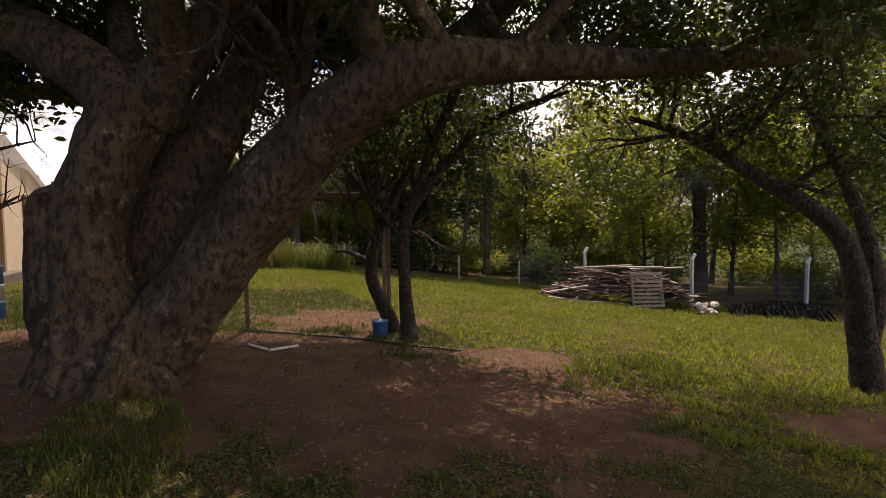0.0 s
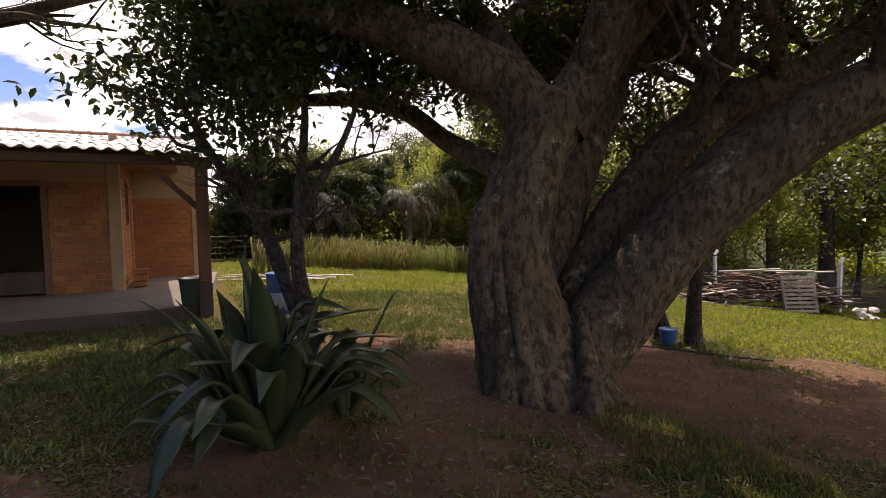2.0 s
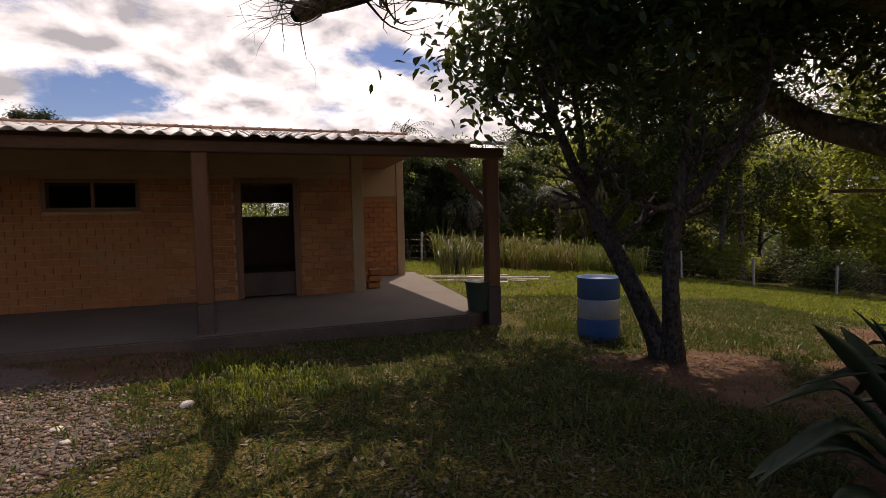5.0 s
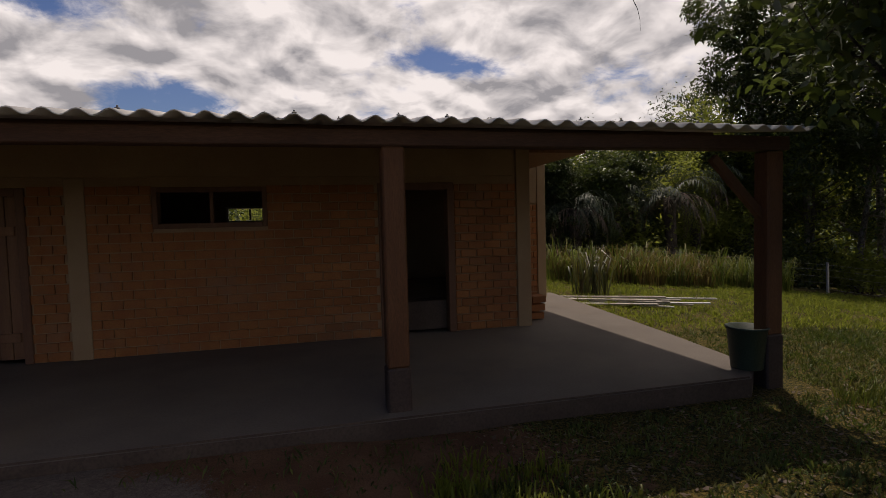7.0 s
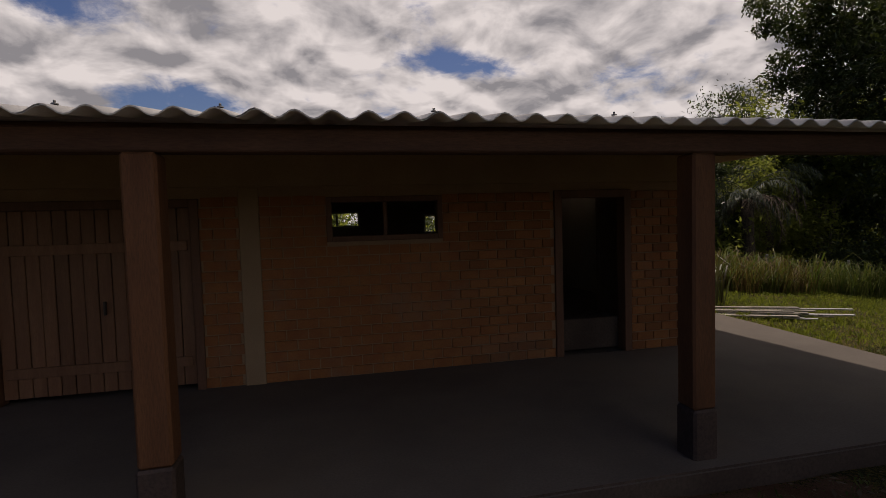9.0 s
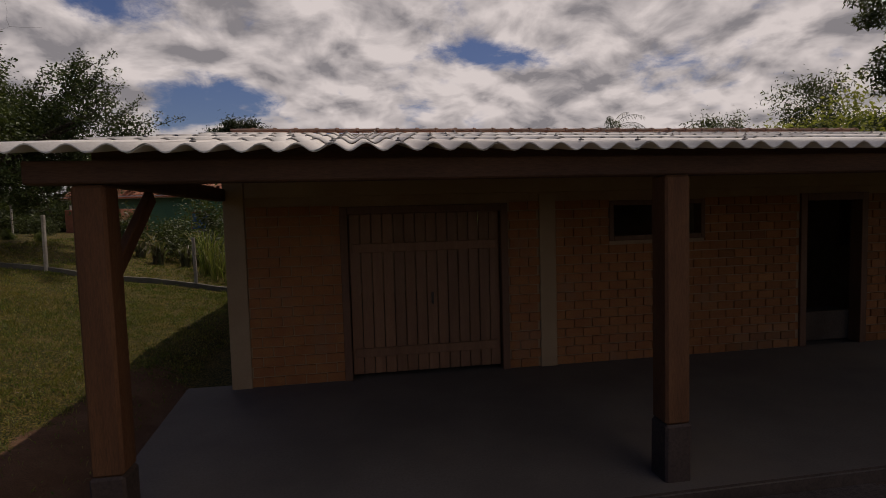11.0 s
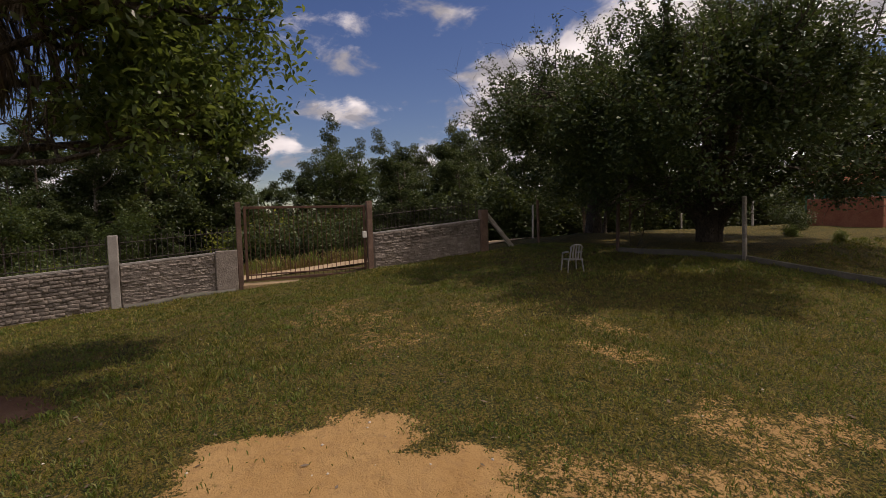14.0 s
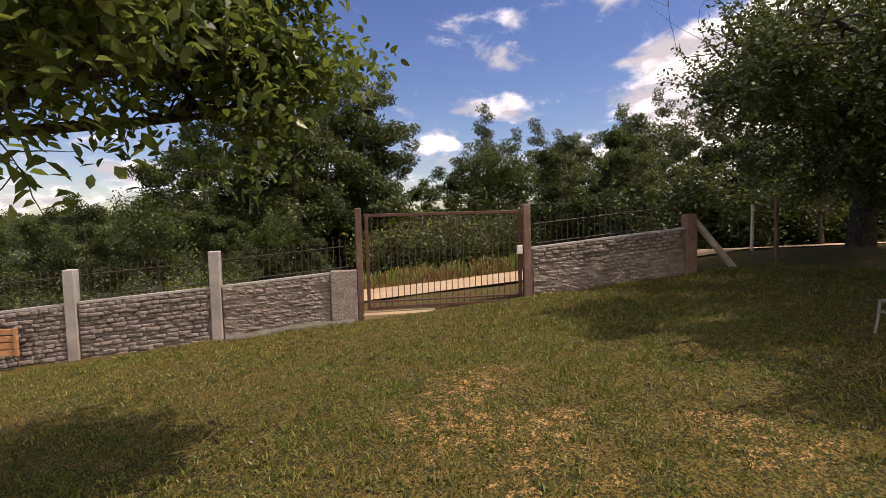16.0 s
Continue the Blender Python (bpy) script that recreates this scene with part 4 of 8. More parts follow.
for nm, cy, cz, sy, sz in (("jamb", 8.62, 2.08, 0.07, 0.72), ("jamb", 9.58, 2.08, 0.07, 0.72), ("head", 9.10, 2.405, 0.89, 0.07), ("window_sill", 9.10, 1.755, 0.89, 0.07), ("shutter", 9.10, 2.08, 0.89, 0.58)):
    part(nm, box(WING_X + (0.012 if nm == "shutter" else 0.03), cy, cz, 0.03 if nm == "shutter" else 0.07, sy, sz, 0.005), M_DARKDOOR, gable_win)
left_win = thing("window_3", (left_x(4.75) - 0.01, 4.75, 0), 0.5)
tagged(left_win, "tall boarded window in a pale frame on the side wall", "window", kind="structure")
for nm, cy, cz, sy, sz in (("jamb", -0.42, 1.62, 0.08, 1.5), ("jamb", 0.42, 1.62, 0.08, 1.5), ("head", 0, 2.34, 0.76, 0.08), ("window_sill", 0, 0.92, 0.76, 0.08), ("board", 0, 1.62, 0.76, 1.36)):
    part(nm, box(0.07 if nm == "board" else -0.01, cy, cz, 0.04 if nm == "board" else 0.12, sy, sz, 0.006), M_DOORWOOD if nm == "board" else M_CONCRETE, left_win)
for nm, u0, u1, z0, z1 in (("window_4", -4.15, -2.5, 1.85, 2.43), ("window_5", -7.32, -6.0, 2.08, 2.56)):
    w = thing(nm)
    tagged(w, "white framed rear window looking out on trees", "window", kind="structure")
    frame_bars("window_frame", u0, u1, z0, z1, 0.06, 0.18, BACK_Y, M_WHITE, w, True)
    part("mullion", box((u0 + u1) / 2, BACK_Y, (z0 + z1) / 2, 0.05, 0.08, z1 - z0 - 0.14, 0.004), M_WHITE, w)

# ---------------------------------------------------------------- roof
EAVE_Y, EAVE_Z, RIDGE_Y, RIDGE_Z = -0.28, 2.775, 6.17, 3.93
SLOPE = (RIDGE_Z - EAVE_Z) / (RIDGE_Y - EAVE_Y)
PITCH, AMP = 0.218, 0.026


def roof_left(y):
    return -12.75


def roof_right(y):
    return 0.34


roof = tagged(thing("roof"), "low roof of pale corrugated fibre-cement sheets", "roof", kind="structure")
ROWS = ((-0.28, 1.42), (1.30, 3.06), (2.94, 4.72), (4.60, 6.20))
WAVES = 5


def sheet(i, row, count):
    y0, y1 = row
    verts, faces = [], []
    per, cols = 8, WAVES * 8 + 5
    for b, y in enumerate((y0, (y0 + y1) / 2, y1)):
        for a in range(cols):
            s = (i * WAVES + a / per) * PITCH
            total = roof_right(y) - roof_left(y)
            x = roof_right(y) - s * total / (count * WAVES * PITCH)
            x = max(x, roof_left(y))
            lift = 0.010 * (2 - b) + 0.004 * (i % 2)
            z = EAVE_Z + (y - EAVE_Y) * SLOPE + AMP * math.cos(2 * math.pi * s / PITCH) + lift
            verts += [(x, y, z), (x, y, z - 0.009)]
    for b in range(2):
        for a in range(cols - 1):
            p, q = (b * cols + a) * 2, ((b + 1) * cols + a) * 2
            faces += [(p, p + 2, q + 2, q), (p + 1, q + 1, q + 3, p + 3)]
    for a in range(cols - 1):
        p, q = a * 2, (2 * cols + a) * 2
        faces += [(p, p + 1, p + 3, p + 2), (q, q + 2, q + 3, q + 1)]
    for e in (0, cols - 1):
        for b in range(2):
            p, q = (b * cols + e) * 2, ((b + 1) * cols + e) * 2
            faces.append((p, q, q + 1, p + 1) if e == 0 else (p, p + 1, q + 1, q))
    me = mesh_data("roof_sheet", verts, np.array(faces), M_ROOF)
    me.polygons.foreach_set("use_smooth", np.array([True] * (4 * (cols - 1)) + [False] * (len(faces) - 4 * (cols - 1))))
    ob = part("roof_sheet", me, M_ROOF, roof)
    return ob


N_SHEETS = 12
for row in ROWS:
    for i in range(N_SHEETS):
        sheet(i, row, N_SHEETS)
back_slope = bmesh.new()
vs = [back_slope.verts.new(p) for p in ((roof_right(6.3), 6.19, RIDGE_Z + 0.01), (roof_left(6.3), 6.19, RIDGE_Z + 0.01), (roof_left(12.6), 12.5, 2.8), (roof_right(12.6), 12.5, 2.8))]
back_slope.faces.new(vs)
bmesh.ops.solidify(back_slope, geom=back_slope.faces[:], thickness=0.02)
part("back_slope", back_slope, M_ROOF, roof)
screw = lathe([(0.022, 0.0), (0.020, 0.006), (0.008, 0.010), (0.008, 0.022), (0.003, 0.026)], 6)
screw_mesh = bpy.data.meshes.new("roof_screw")
screw.to_mesh(screw_mesh)
screw.free()
screw_mesh.materials.append(M_STEEL)
for r, (y0, y1) in enumerate(ROWS):
    for k in range(60):
        if k % 3 != r % 3 and not (k % 5 == 0):
            continue
        if k % 2:
            continue
        y = y0 + 0.16
        x = roof_right(y) - k * (roof_right(y) - roof_left(y)) / 60
        ob = part("roof_screw", screw_mesh, M_STEEL, roof)
        ob.location = (x, y, EAVE_Z + (y - EAVE_Y) * SLOPE + AMP + 0.024)
cap_mesh = None
x = roof_right(RIDGE_Y) + 0.02
while x > roof_left(RIDGE_Y) + 0.3:
    if cap_mesh is None:
        bm = bmesh.new()
        rings = []
        for xx, rr in ((0, 0.105), (-0.05, 0.115), (-0.06, 0.088), (-0.42, 0.080)):
            rings.append([bm.verts.new((xx, rr * math.cos(a), rr * 0.62 * math.sin(a))) for a in np.linspace(-0.2, math.pi + 0.2, 9)])
        for a, b in zip(rings, rings[1:]):
            for k in range(8):
                bm.faces.new((a[k], b[k], b[k + 1], a[k + 1]))
        bmesh.ops.solidify(bm, geom=bm.faces[:], thickness=0.012)
        ob = part("ridge_cap", bm, M_RIDGE, roof)
        cap_mesh = ob.data
    else:
        ob = part("ridge_cap", cap_mesh, M_RIDGE, roof)
    ob.location = (x, RIDGE_Y, RIDGE_Z + 0.045)
    x -= 0.37

# veranda posts, beams and braces
POSTS = ((0.11, 0.08), (-4.07, 0.08), (-8.01, 0.06), (-12.13, 0.10))
for px, py in POSTS:
    base = min(hz(px, py), FLOOR_Z) - 0.05
    post = thing("veranda_post", (px, py, base))
    h = 2.60 - base
    bm = box(0, 0, h / 2 + 0.32, 0.205, 0.205, h - 0.64, 0.018)
    part("shaft", wobble(bm, 0.008, 1.3, px), M_WOODPOST, post)
    part("foot", wobble(box(0, 0, 0.32, 0.222, 0.222, 0.64, 0.018), 0.008, 2.0, px), M_WOODDARK, post, "dark tarred foot of the post")
    ang = math.atan2(0.62, 0.78)
    if px > -1:
        part("brace", box(-0.36, 0.02, h - 0.42, 1.0, 0.07, 0.10, 0.008, Matrix.Rotation(radians(45), 4, "Y")), M_WOODPOST, post)
    if px < -12:
        part("brace", box(0, 0.49, h - 0.36, 0.07, 1.05, 0.11, 0.008, Matrix.Rotation(ang, 4, "X")), M_WOODPOST, post)
    tagged(post, "square red-brown timber post with a dark foot", "post", "veranda posts")
beam = part("front_beam", wobble(box(-6.1, 0.06, 2.68, 12.8, 0.16, 0.15, 0.012), 0.008, 0.9), M_BEAM)
tagged(beam, "long rough timber beam carrying the eave", "beam", kind="structure")
for px, py in (POSTS[3],):
    rb = part("side_beam", wobble(box(px, 1.68, 2.68, 0.12, 3.0, 0.15, 0.01), 0.006, 0.9, px), M_BEAM)
    tagged(rb, "timber tie beam from post to wall", "beam", kind="structure")
for y, nm in ((0.9, "purlin"), (2.2, "purlin"), (3.4, "purlin")):
    pb = part(nm, box(-6.2, y, EAVE_Z + (y - EAVE_Y) * SLOPE - 0.085, 12.6, 0.06, 0.10, 0.006), M_BEAM)
    tagged(pb, "rough timber purlin under the roof sheets", "beam", kind="structure")

# ---------------------------------------------------------------- the old fig tree
begin(YARD)


def fig_tree():
    rng = np.random.default_rng(11)
    wood, crown, tips = Bag(), Bag(), []
    stem = [(3.98, -4.86, -0.75, 0.95), (3.95, -4.80, -0.30, 0.74), (3.90, -4.72, 0.2, 0.54), (3.80, -4.62, 0.65, 0.47), (3.76, -4.57, 1.26, 0.42), (3.89, -4.55, 1.84, 0.41), (4.10, -4.53, 2.36, 0.41), (4.27, -4.51, 2.80, 0.40), (4.33, -4.50, 3.0, 0.30)]
    wood.tube(curve_points(stem, 9), 36, 0.055, 1.0)
    left = [(4.22, -4.50, 2.60, 0.36), (3.91, -4.26, 3.14, 0.34), (3.36, -4.0, 3.54, 0.31), (2.75, -3.7, 3.87, 0.27), (1.99, -3.33, 4.13, 0.22), (1.1, -2.83, 4.40, 0.17), (0.1, -2.3, 4.75, 0.13), (-0.92, -1.5, 4.75, 0.09), (-1.66, -1.4, 4.50, 0.075), (-2.3, -1.6, 4.18, 0.09), (-2.56, -1.72, 4.02, 0.11), (-2.66, -1.76, 3.94, 0.07)]
    wood.tube(curve_points(left, 7), 22, 0.06, 2.0)
    right = [(4.40, -4.53, 2.66, 0.33), (4.72, -4.62, 3.18, 0.30), (5.08, -4.66, 3.68, 0.27), (5.61, -4.74, 4.25, 0.24), (6.23, -4.87, 4.87, 0.20), (6.9, -5.1, 5.6, 0.15), (7.5, -5.6, 6.4, 0.10), (8.0, -6.2, 7.1, 0.05)]
    wood.tube(curve_points(right, 7), 22, 0.06, 3.0)
    bough = [(4.25, -4.82, -0.5, 0.44), (4.45, -4.88, 0.0, 0.44), (4.78, -4.98, 0.47, 0.43), (5.29, -5.17, 1.18, 0.41), (5.74, -5.47, 1.80, 0.40), (6.11, -5.77, 2.26, 0.38), (6.54, -6.16, 2.64, 0.34), (7.1, -6.6, 2.92, 0.28), (8.0, -6.75, 3.03, 0.22), (9.43, -6.95, 3.08, 0.16), (10.44, -7.11, 3.18, 0.14), (11.51, -7.4, 3.27, 0.11), (12.4, -7.8, 3.55, 0.07), (13.2, -8.2, 4.1, 0.03)]
    wood.tube(curve_points(bough, 7), 26, 0.05, 4.0)
    rear = [(4.35, -4.55, -0.1, 0.32), (4.57, -4.48, 0.41, 0.32), (5.02, -4.37, 1.21, 0.30), (5.55, -4.44, 1.91, 0.28), (6.15, -4.55, 2.56, 0.26), (6.87, -4.85, 3.04, 0.23), (7.76, -5.31, 3.50, 0.18), (8.8, -5.6, 4.3, 0.13), (9.6, -5.9, 5.2, 0.06)]
    wood.tube(curve_points(rear, 7), 20, 0.05, 5.0)
    back = [(4.36, -3.95, -0.8, 0.62), (4.36, -3.97, -0.2, 0.52), (4.38, -3.98, 0.5, 0.46), (4.48, -3.96, 1.2, 0.45), (4.72, -3.92, 1.9, 0.43), (5.05, -3.88, 2.6, 0.40), (5.45, -3.85, 3.3, 0.34), (5.9, -3.8, 4.2, 0.25), (6.4, -3.6, 5.2, 0.15), (6.8, -3.4, 6.1, 0.06)]
    wood.tube(curve_points(back, 7), 24, 0.07, 8.0)
    crook = [(4.02, -4.45, 1.85, 0.24), (4.30, -3.55, 2.20, 0.20), (4.19, -2.76, 2.48, 0.18), (3.95, -1.95, 2.86, 0.165), (3.38, -1.55, 3.38, 0.155), (2.61, -1.35, 3.58, 0.13), (1.63, -1.2, 3.55, 0.09), (0.9, -1.3, 3.7, 0.05), (0.3, -1.5, 3.95, 0.02)]
    wood.tube(curve_points(crook, 7), 16, 0.05, 6.0)
    high = [(2.2, -3.42, 4.05, 0.17), (1.7, -3.15, 4.9, 0.14), (1.0, -2.9, 5.6, 0.11), (0.3, -2.8, 6.2, 0.08), (-0.4, -2.7, 6.6, 0.04)]
    wood.tube(curve_points(high, 6), 12, 0.05, 2.5)
    mid = [(4.28, -4.40, 2.75, 0.24), (4.05, -3.5, 4.0, 0.18), (3.85, -2.7, 4.9, 0.13), (3.6, -1.9, 5.7, 0.08), (3.4, -1.1, 6.3, 0.04)]
    wood.tube(curve_points(mid, 6), 14, 0.05, 1.5)
    # unseen limb added over the yard to keep skylight off the trunk
    south = [(4.72, -4.62, 3.18, 0.24), (4.65, -6.0, 4.9, 0.19), (4.4, -7.4, 5.8, 0.14), (4.0, -9.0, 6.3, 0.09), (3.5, -10.6, 6.5, 0.04)]
    wood.tube(curve_points(south, 6), 14, 0.05, 3.5)
    stub = [(3.60, -4.75, -0.3, 0.30), (3.46, -4.70, 0.5, 0.24), (3.42, -4.66, 1.2, 0.20), (3.44, -4.66, 1.62, 0.19), (3.52, -4.64, 1.78, 0.12), (3.6, -4.6, 1.80, 0.03)]
    wood.tube(curve_points(stub, 7), 20, 0.10, 7.0)
    for a, ln, r in ((-1.9, 0.55, 0.13), (-1.35, 0.45, 0.12), (-0.7, 0.6, 0.13), (0.2, 0.5, 0.12), (2.6, 0.5, 0.12)):
        c, s = math.cos(a), math.sin(a)
        o = (4.0 + 0.42 * c, -4.82 + 0.42 * s)
        wood.tube(curve_points([(o[0] - 0.22 * c, o[1] - 0.22 * s, 0.40, r * 0.6), (o[0] + 0.04 * c, o[1] + 0.04 * s, -0.02, r * 1.15), (o[0] + 0.45 * ln * c, o[1] + 0.45 * ln * s, -0.28, r * 1.05), (o[0] + ln * c, o[1] + ln * s, -0.50, r * 0.5)], 5), 12, 0.08, a)
    # cords of bark run up the near side of the trunk
    for k in range(9):
        a = rng.uniform(-2.9, -0.6)
        top = rng.uniform(0.9, 2.0)
        run = []
        for h, r in ((-0.45, 0.13), (0.1, 0.10), (0.5 * top, 0.085), (0.85 * top, 0.07), (top + 0.25, 0.04)):
            q = np.array([np.interp(h, [p[2] for p in stem], [p[i] for p in stem]) for i in (0, 1, 3)])
            w = rng.normal(0, 0.05)
            run.append((q[0] + (q[2] - 0.05) * math.cos(a + w), q[1] + (q[2] - 0.05) * math.sin(a + w), h, r * rng.uniform(0.8, 1.3)))
        wood.tube(curve_points(run, 5), 9, 0.12, k)
    # one pale prop root leans against the trunk
    wood.tube(curve_points([(3.98, -5.78, -0.45, 0.13), (4.12, -5.52, -0.05, 0.12), (4.22, -5.3, 0.28, 0.10), (4.3, -5.12, 0.5, 0.05)], 5), 12, 0.05, 9)
    for path, s0, n, size in ((left, 3, 20, 1.9), (right, 2, 18, 2.2), (bough, 6, 11, 1.9), (rear, 4, 13, 2.0), (back, 6, 18, 2.3), (crook, 5, 5, 0.9), (high, 2, 20, 1.9), (mid, 2, 13, 1.7)):
        rows = curve_points(path, 5)
        for k in range(n):
            at = rows[rng.integers(s0 * 5, len(rows))]
            a = rng.uniform(0, 2 * math.pi)
            sprout(rng, at[:3], (math.cos(a), math.sin(a), rng.uniform(0.25, 1.1)), size * rng.uniform(0.7, 1.2), at[3] * 0.5 + 0.012, 2, wood, tips, 6, 0.18, 3)
    for k in range(18):
        sprout(rng, (5.3 + rng.normal(0, 0.1), -3.7, 3.1 + 0.05 * k), (rng.normal(0.1, 0.5), 1.0, rng.uniform(0.35, 1.0)), rng.uniform(1.5, 2.3), 0.05, 2, wood, tips, 5, 0.15, 3)
    # arms added out of view high over the yard; their leaves darken the trunk
    over, arms = [], [south]
    for to in ((8.4, -9.6), (0.8, -9.4), (6.6, -11.4)):
        arms.append([(4.6, -5.6, 4.5, 0.17), (0.6 * 4.6 + 0.4 * to[0], 0.6 * -5.6 + 0.4 * to[1], 5.7, 0.12), (0.2 * 4.6 + 0.8 * to[0], 0.2 * -5.6 + 0.8 * to[1], 6.4, 0.07), (*to, 6.7, 0.03)])
    for k, arm in enumerate(arms):
        rows = curve_points(arm, 5)
        if k:
            wood.tube(rows, 10, 0.05, k)
        for q in range(15):
            at = rows[rng.integers(8, len(rows))]
            a = rng.uniform(0, 2 * math.pi)
            sprout(rng, at[:3], (math.cos(a), math.sin(a), rng.uniform(0.2, 0.9)), rng.uniform(1.8, 2.8), at[3] * 0.5 + 0.012, 1, wood, over, 5, 0.12, 4)
    over = [t for t in over if t[2] > 5.3 and t[1] < -6.4]
    bare = np.array([t for t in tips if not (t[1] < -6.6 and t[0] < 6.0 and t[2] < 4.9) and (t[2] > 2.9 and t[0] >= -0.4 or t[2] > 5.1 and t[0] > -1.0) and not (t[0] < 3.5 and t[2] < 3.7) and not (4.2 < t[0] < 6.7 and -4.4 < t[1] < -1.2 and 4.5 < t[2] < 5.8)])
    # the crown is open where the sun reaches the ground before the trunk
    fall = bare[:, :2] - (bare[:, 2:] + 0.25) * np.array((0.187, 0.489))
    a, ab = np.array((4.40, -6.3)), np.array((0.42, -2.2))
    s = np.clip(((fall - a) @ ab) / (ab @ ab), 0, 1)
    gaps = np.array([f[1] < -5.6 and 4.6 < f[0] < 7.6 and noise.noise(Vector((f[0] * 0.95, f[1] * 1.3, 3.0))) > 0.20 for f in fall])
    bare = bare[(np.linalg.norm(fall - a - s[:, None] * ab, axis=1) > 0.78) & ~gaps]
    crown.leaves(rng, bare, 0.24, 150000, 0.115, 0.056, 0.25)
    crown.leaves(rng, np.array(over), 0.38, 26000, 0.21, 0.11, 0.25)
    twigs = []
    for k in range(9):
        a = rng.uniform(0, 2 * math.pi)
        sprout(rng, (-2.45 + rng.normal(0, 0.08), -1.7 + rng.normal(0, 0.08), 4.05), (-0.9 + 0.4 * math.cos(a), 0.6 * math.sin(a), rng.uniform(-0.4, 0.5)), 0.75, 0.012, 1, wood, twigs, 4, 0.0, 3, 0.5)
    ob = thing("fig_tree", (0, 0, 0))
    part("trunk", wood.mesh("trunk", M_BARK, True), M_BARK, ob)
    part("crown", crown.mesh("crown", M_LEAF_FIG), M_LEAF_FIG, ob)
    tagged(ob, "massive old grey-barked fig tree with spreading mossy limbs", "tree")


fig_tree()


def stemmed_tree(name, seed, stems, bark, leafmat, label, leaf, count, spread, sprouts, size, low=0.0, sides=12, hang=0.25, up=0.15, at_end=4, depth=2, keep=None, oval=True):
    """A tree whose stems are given as rows of x, y, z, radius."""
    rng = np.random.default_rng(seed)
    wood, crown, tips = Bag(), Bag(), []
    for i, st in enumerate(stems):
        rows = curve_points(st, 6)
        wood.tube(rows, sides, 0.07, seed + i)
        for k in range(sprouts):
            at = rows[rng.integers(min(len(rows) - 2, at_end * 4), len(rows))]
            a = rng.uniform(0, 2 * math.pi)
            sprout(rng, at[:3], (math.cos(a), math.sin(a), rng.uniform(-0.1, 0.9)), size * rng.uniform(0.6, 1.2), at[3] * 0.6 + 0.006, depth, wood, tips, 5, up, 3)
    tips = np.array([t for t in tips if t[2] > low and (keep is None or keep(t))])
    crown.leaves(rng, tips, spread, count, leaf[0], leaf[1], hang, oval=oval)
    ob = thing(name)
    part("trunk", wood.mesh("trunk", bark, True), bark, ob)
    part("crown", crown.mesh("crown", leafmat), leafmat, ob)
    return tagged(ob, label, "tree")


stemmed_tree("small_tree", 21, [
    [(1.72, -2.10, -0.25, 0.19), (1.62, -2.05, 0.1, 0.14), (1.40, -1.9, 0.75, 0.115), (1.08, -1.62, 1.60, 0.095), (0.78, -1.7, 2.1, 0.075), (0.45, -1.9, 2.6, 0.055), (0.1, -2.0, 3.3, 0.035)],
    [(1.05, -1.62, 1.45, 0.07), (1.0, -1.4, 2.0, 0.06), (1.05, -1.2, 2.7, 0.05), (1.0, -1.0, 3.5, 0.035), (0.9, -0.8, 4.2, 0.02)],
    [(1.78, -2.15, -0.25, 0.17), (1.70, -2.25, 0.3, 0.12), (1.56, -2.42, 0.9, 0.10), (1.55, -2.5, 1.65, 0.085), (1.62, -2.6, 2.3, 0.065), (1.7, -2.5, 3.2, 0.045), (1.6, -2.3, 4.1, 0.02)],
    [(1.55, -2.5, 1.6, 0.06), (1.85, -2.8, 2.15, 0.06), (2.13, -3.0, 2.65, 0.045), (2.35, -3.0, 3.3, 0.03), (2.3, -2.8, 4.0, 0.015)]],
    M_BARK_DARK, M_LEAF_FIG, "small dark multi-stemmed tree beside the blue barrel", (0.150, 0.076), 11500, 0.20, 12, 1.15, 2.65, keep=lambda t: t[0] < 1.4 or t[2] > 3.25)
stemmed_tree("small_tree", 22, [
    [(7.98, -2.22, -0.85, 0.24), (7.93, -2.30, -0.4, 0.15), (7.62, -2.32, 0.3, 0.12), (7.62, -2.36, 0.8, 0.11), (7.75, -2.4, 1.35, 0.10), (7.55, -2.3, 2.1, 0.07), (7.3, -2.1, 3.2, 0.04)],
    [(8.15, -2.84, -0.85, 0.20), (8.11, -2.86, -0.4, 0.14), (8.02, -3.0, 0.45, 0.11), (8.0, -3.16, 1.37, 0.10), (8.3, -3.5, 1.99, 0.085), (8.67, -3.52, 2.44, 0.07), (9.4, -4.0, 3.1, 0.05), (10.3, -4.6, 3.4, 0.03)],
    [(7.75, -2.4, 1.35, 0.08), (8.8, -2.8, 3.2, 0.07), (10.2, -3.4, 4.6, 0.06), (11.6, -4.0, 5.3, 0.04), (12.8, -4.6, 5.6, 0.02)],
    [(8.0, -3.16, 1.4, 0.08), (8.6, -4.4, 3.6, 0.07), (9.6, -5.2, 4.9, 0.05), (10.8, -5.8, 5.5, 0.03)]],
    M_BARK_DARK, M_LEAF_FIG, "dark twin-stemmed tree standing in bare red soil", (0.13, 0.065), 13000, 0.26, 10, 1.7, 2.5)
rt = hz(14.8, -6.45)
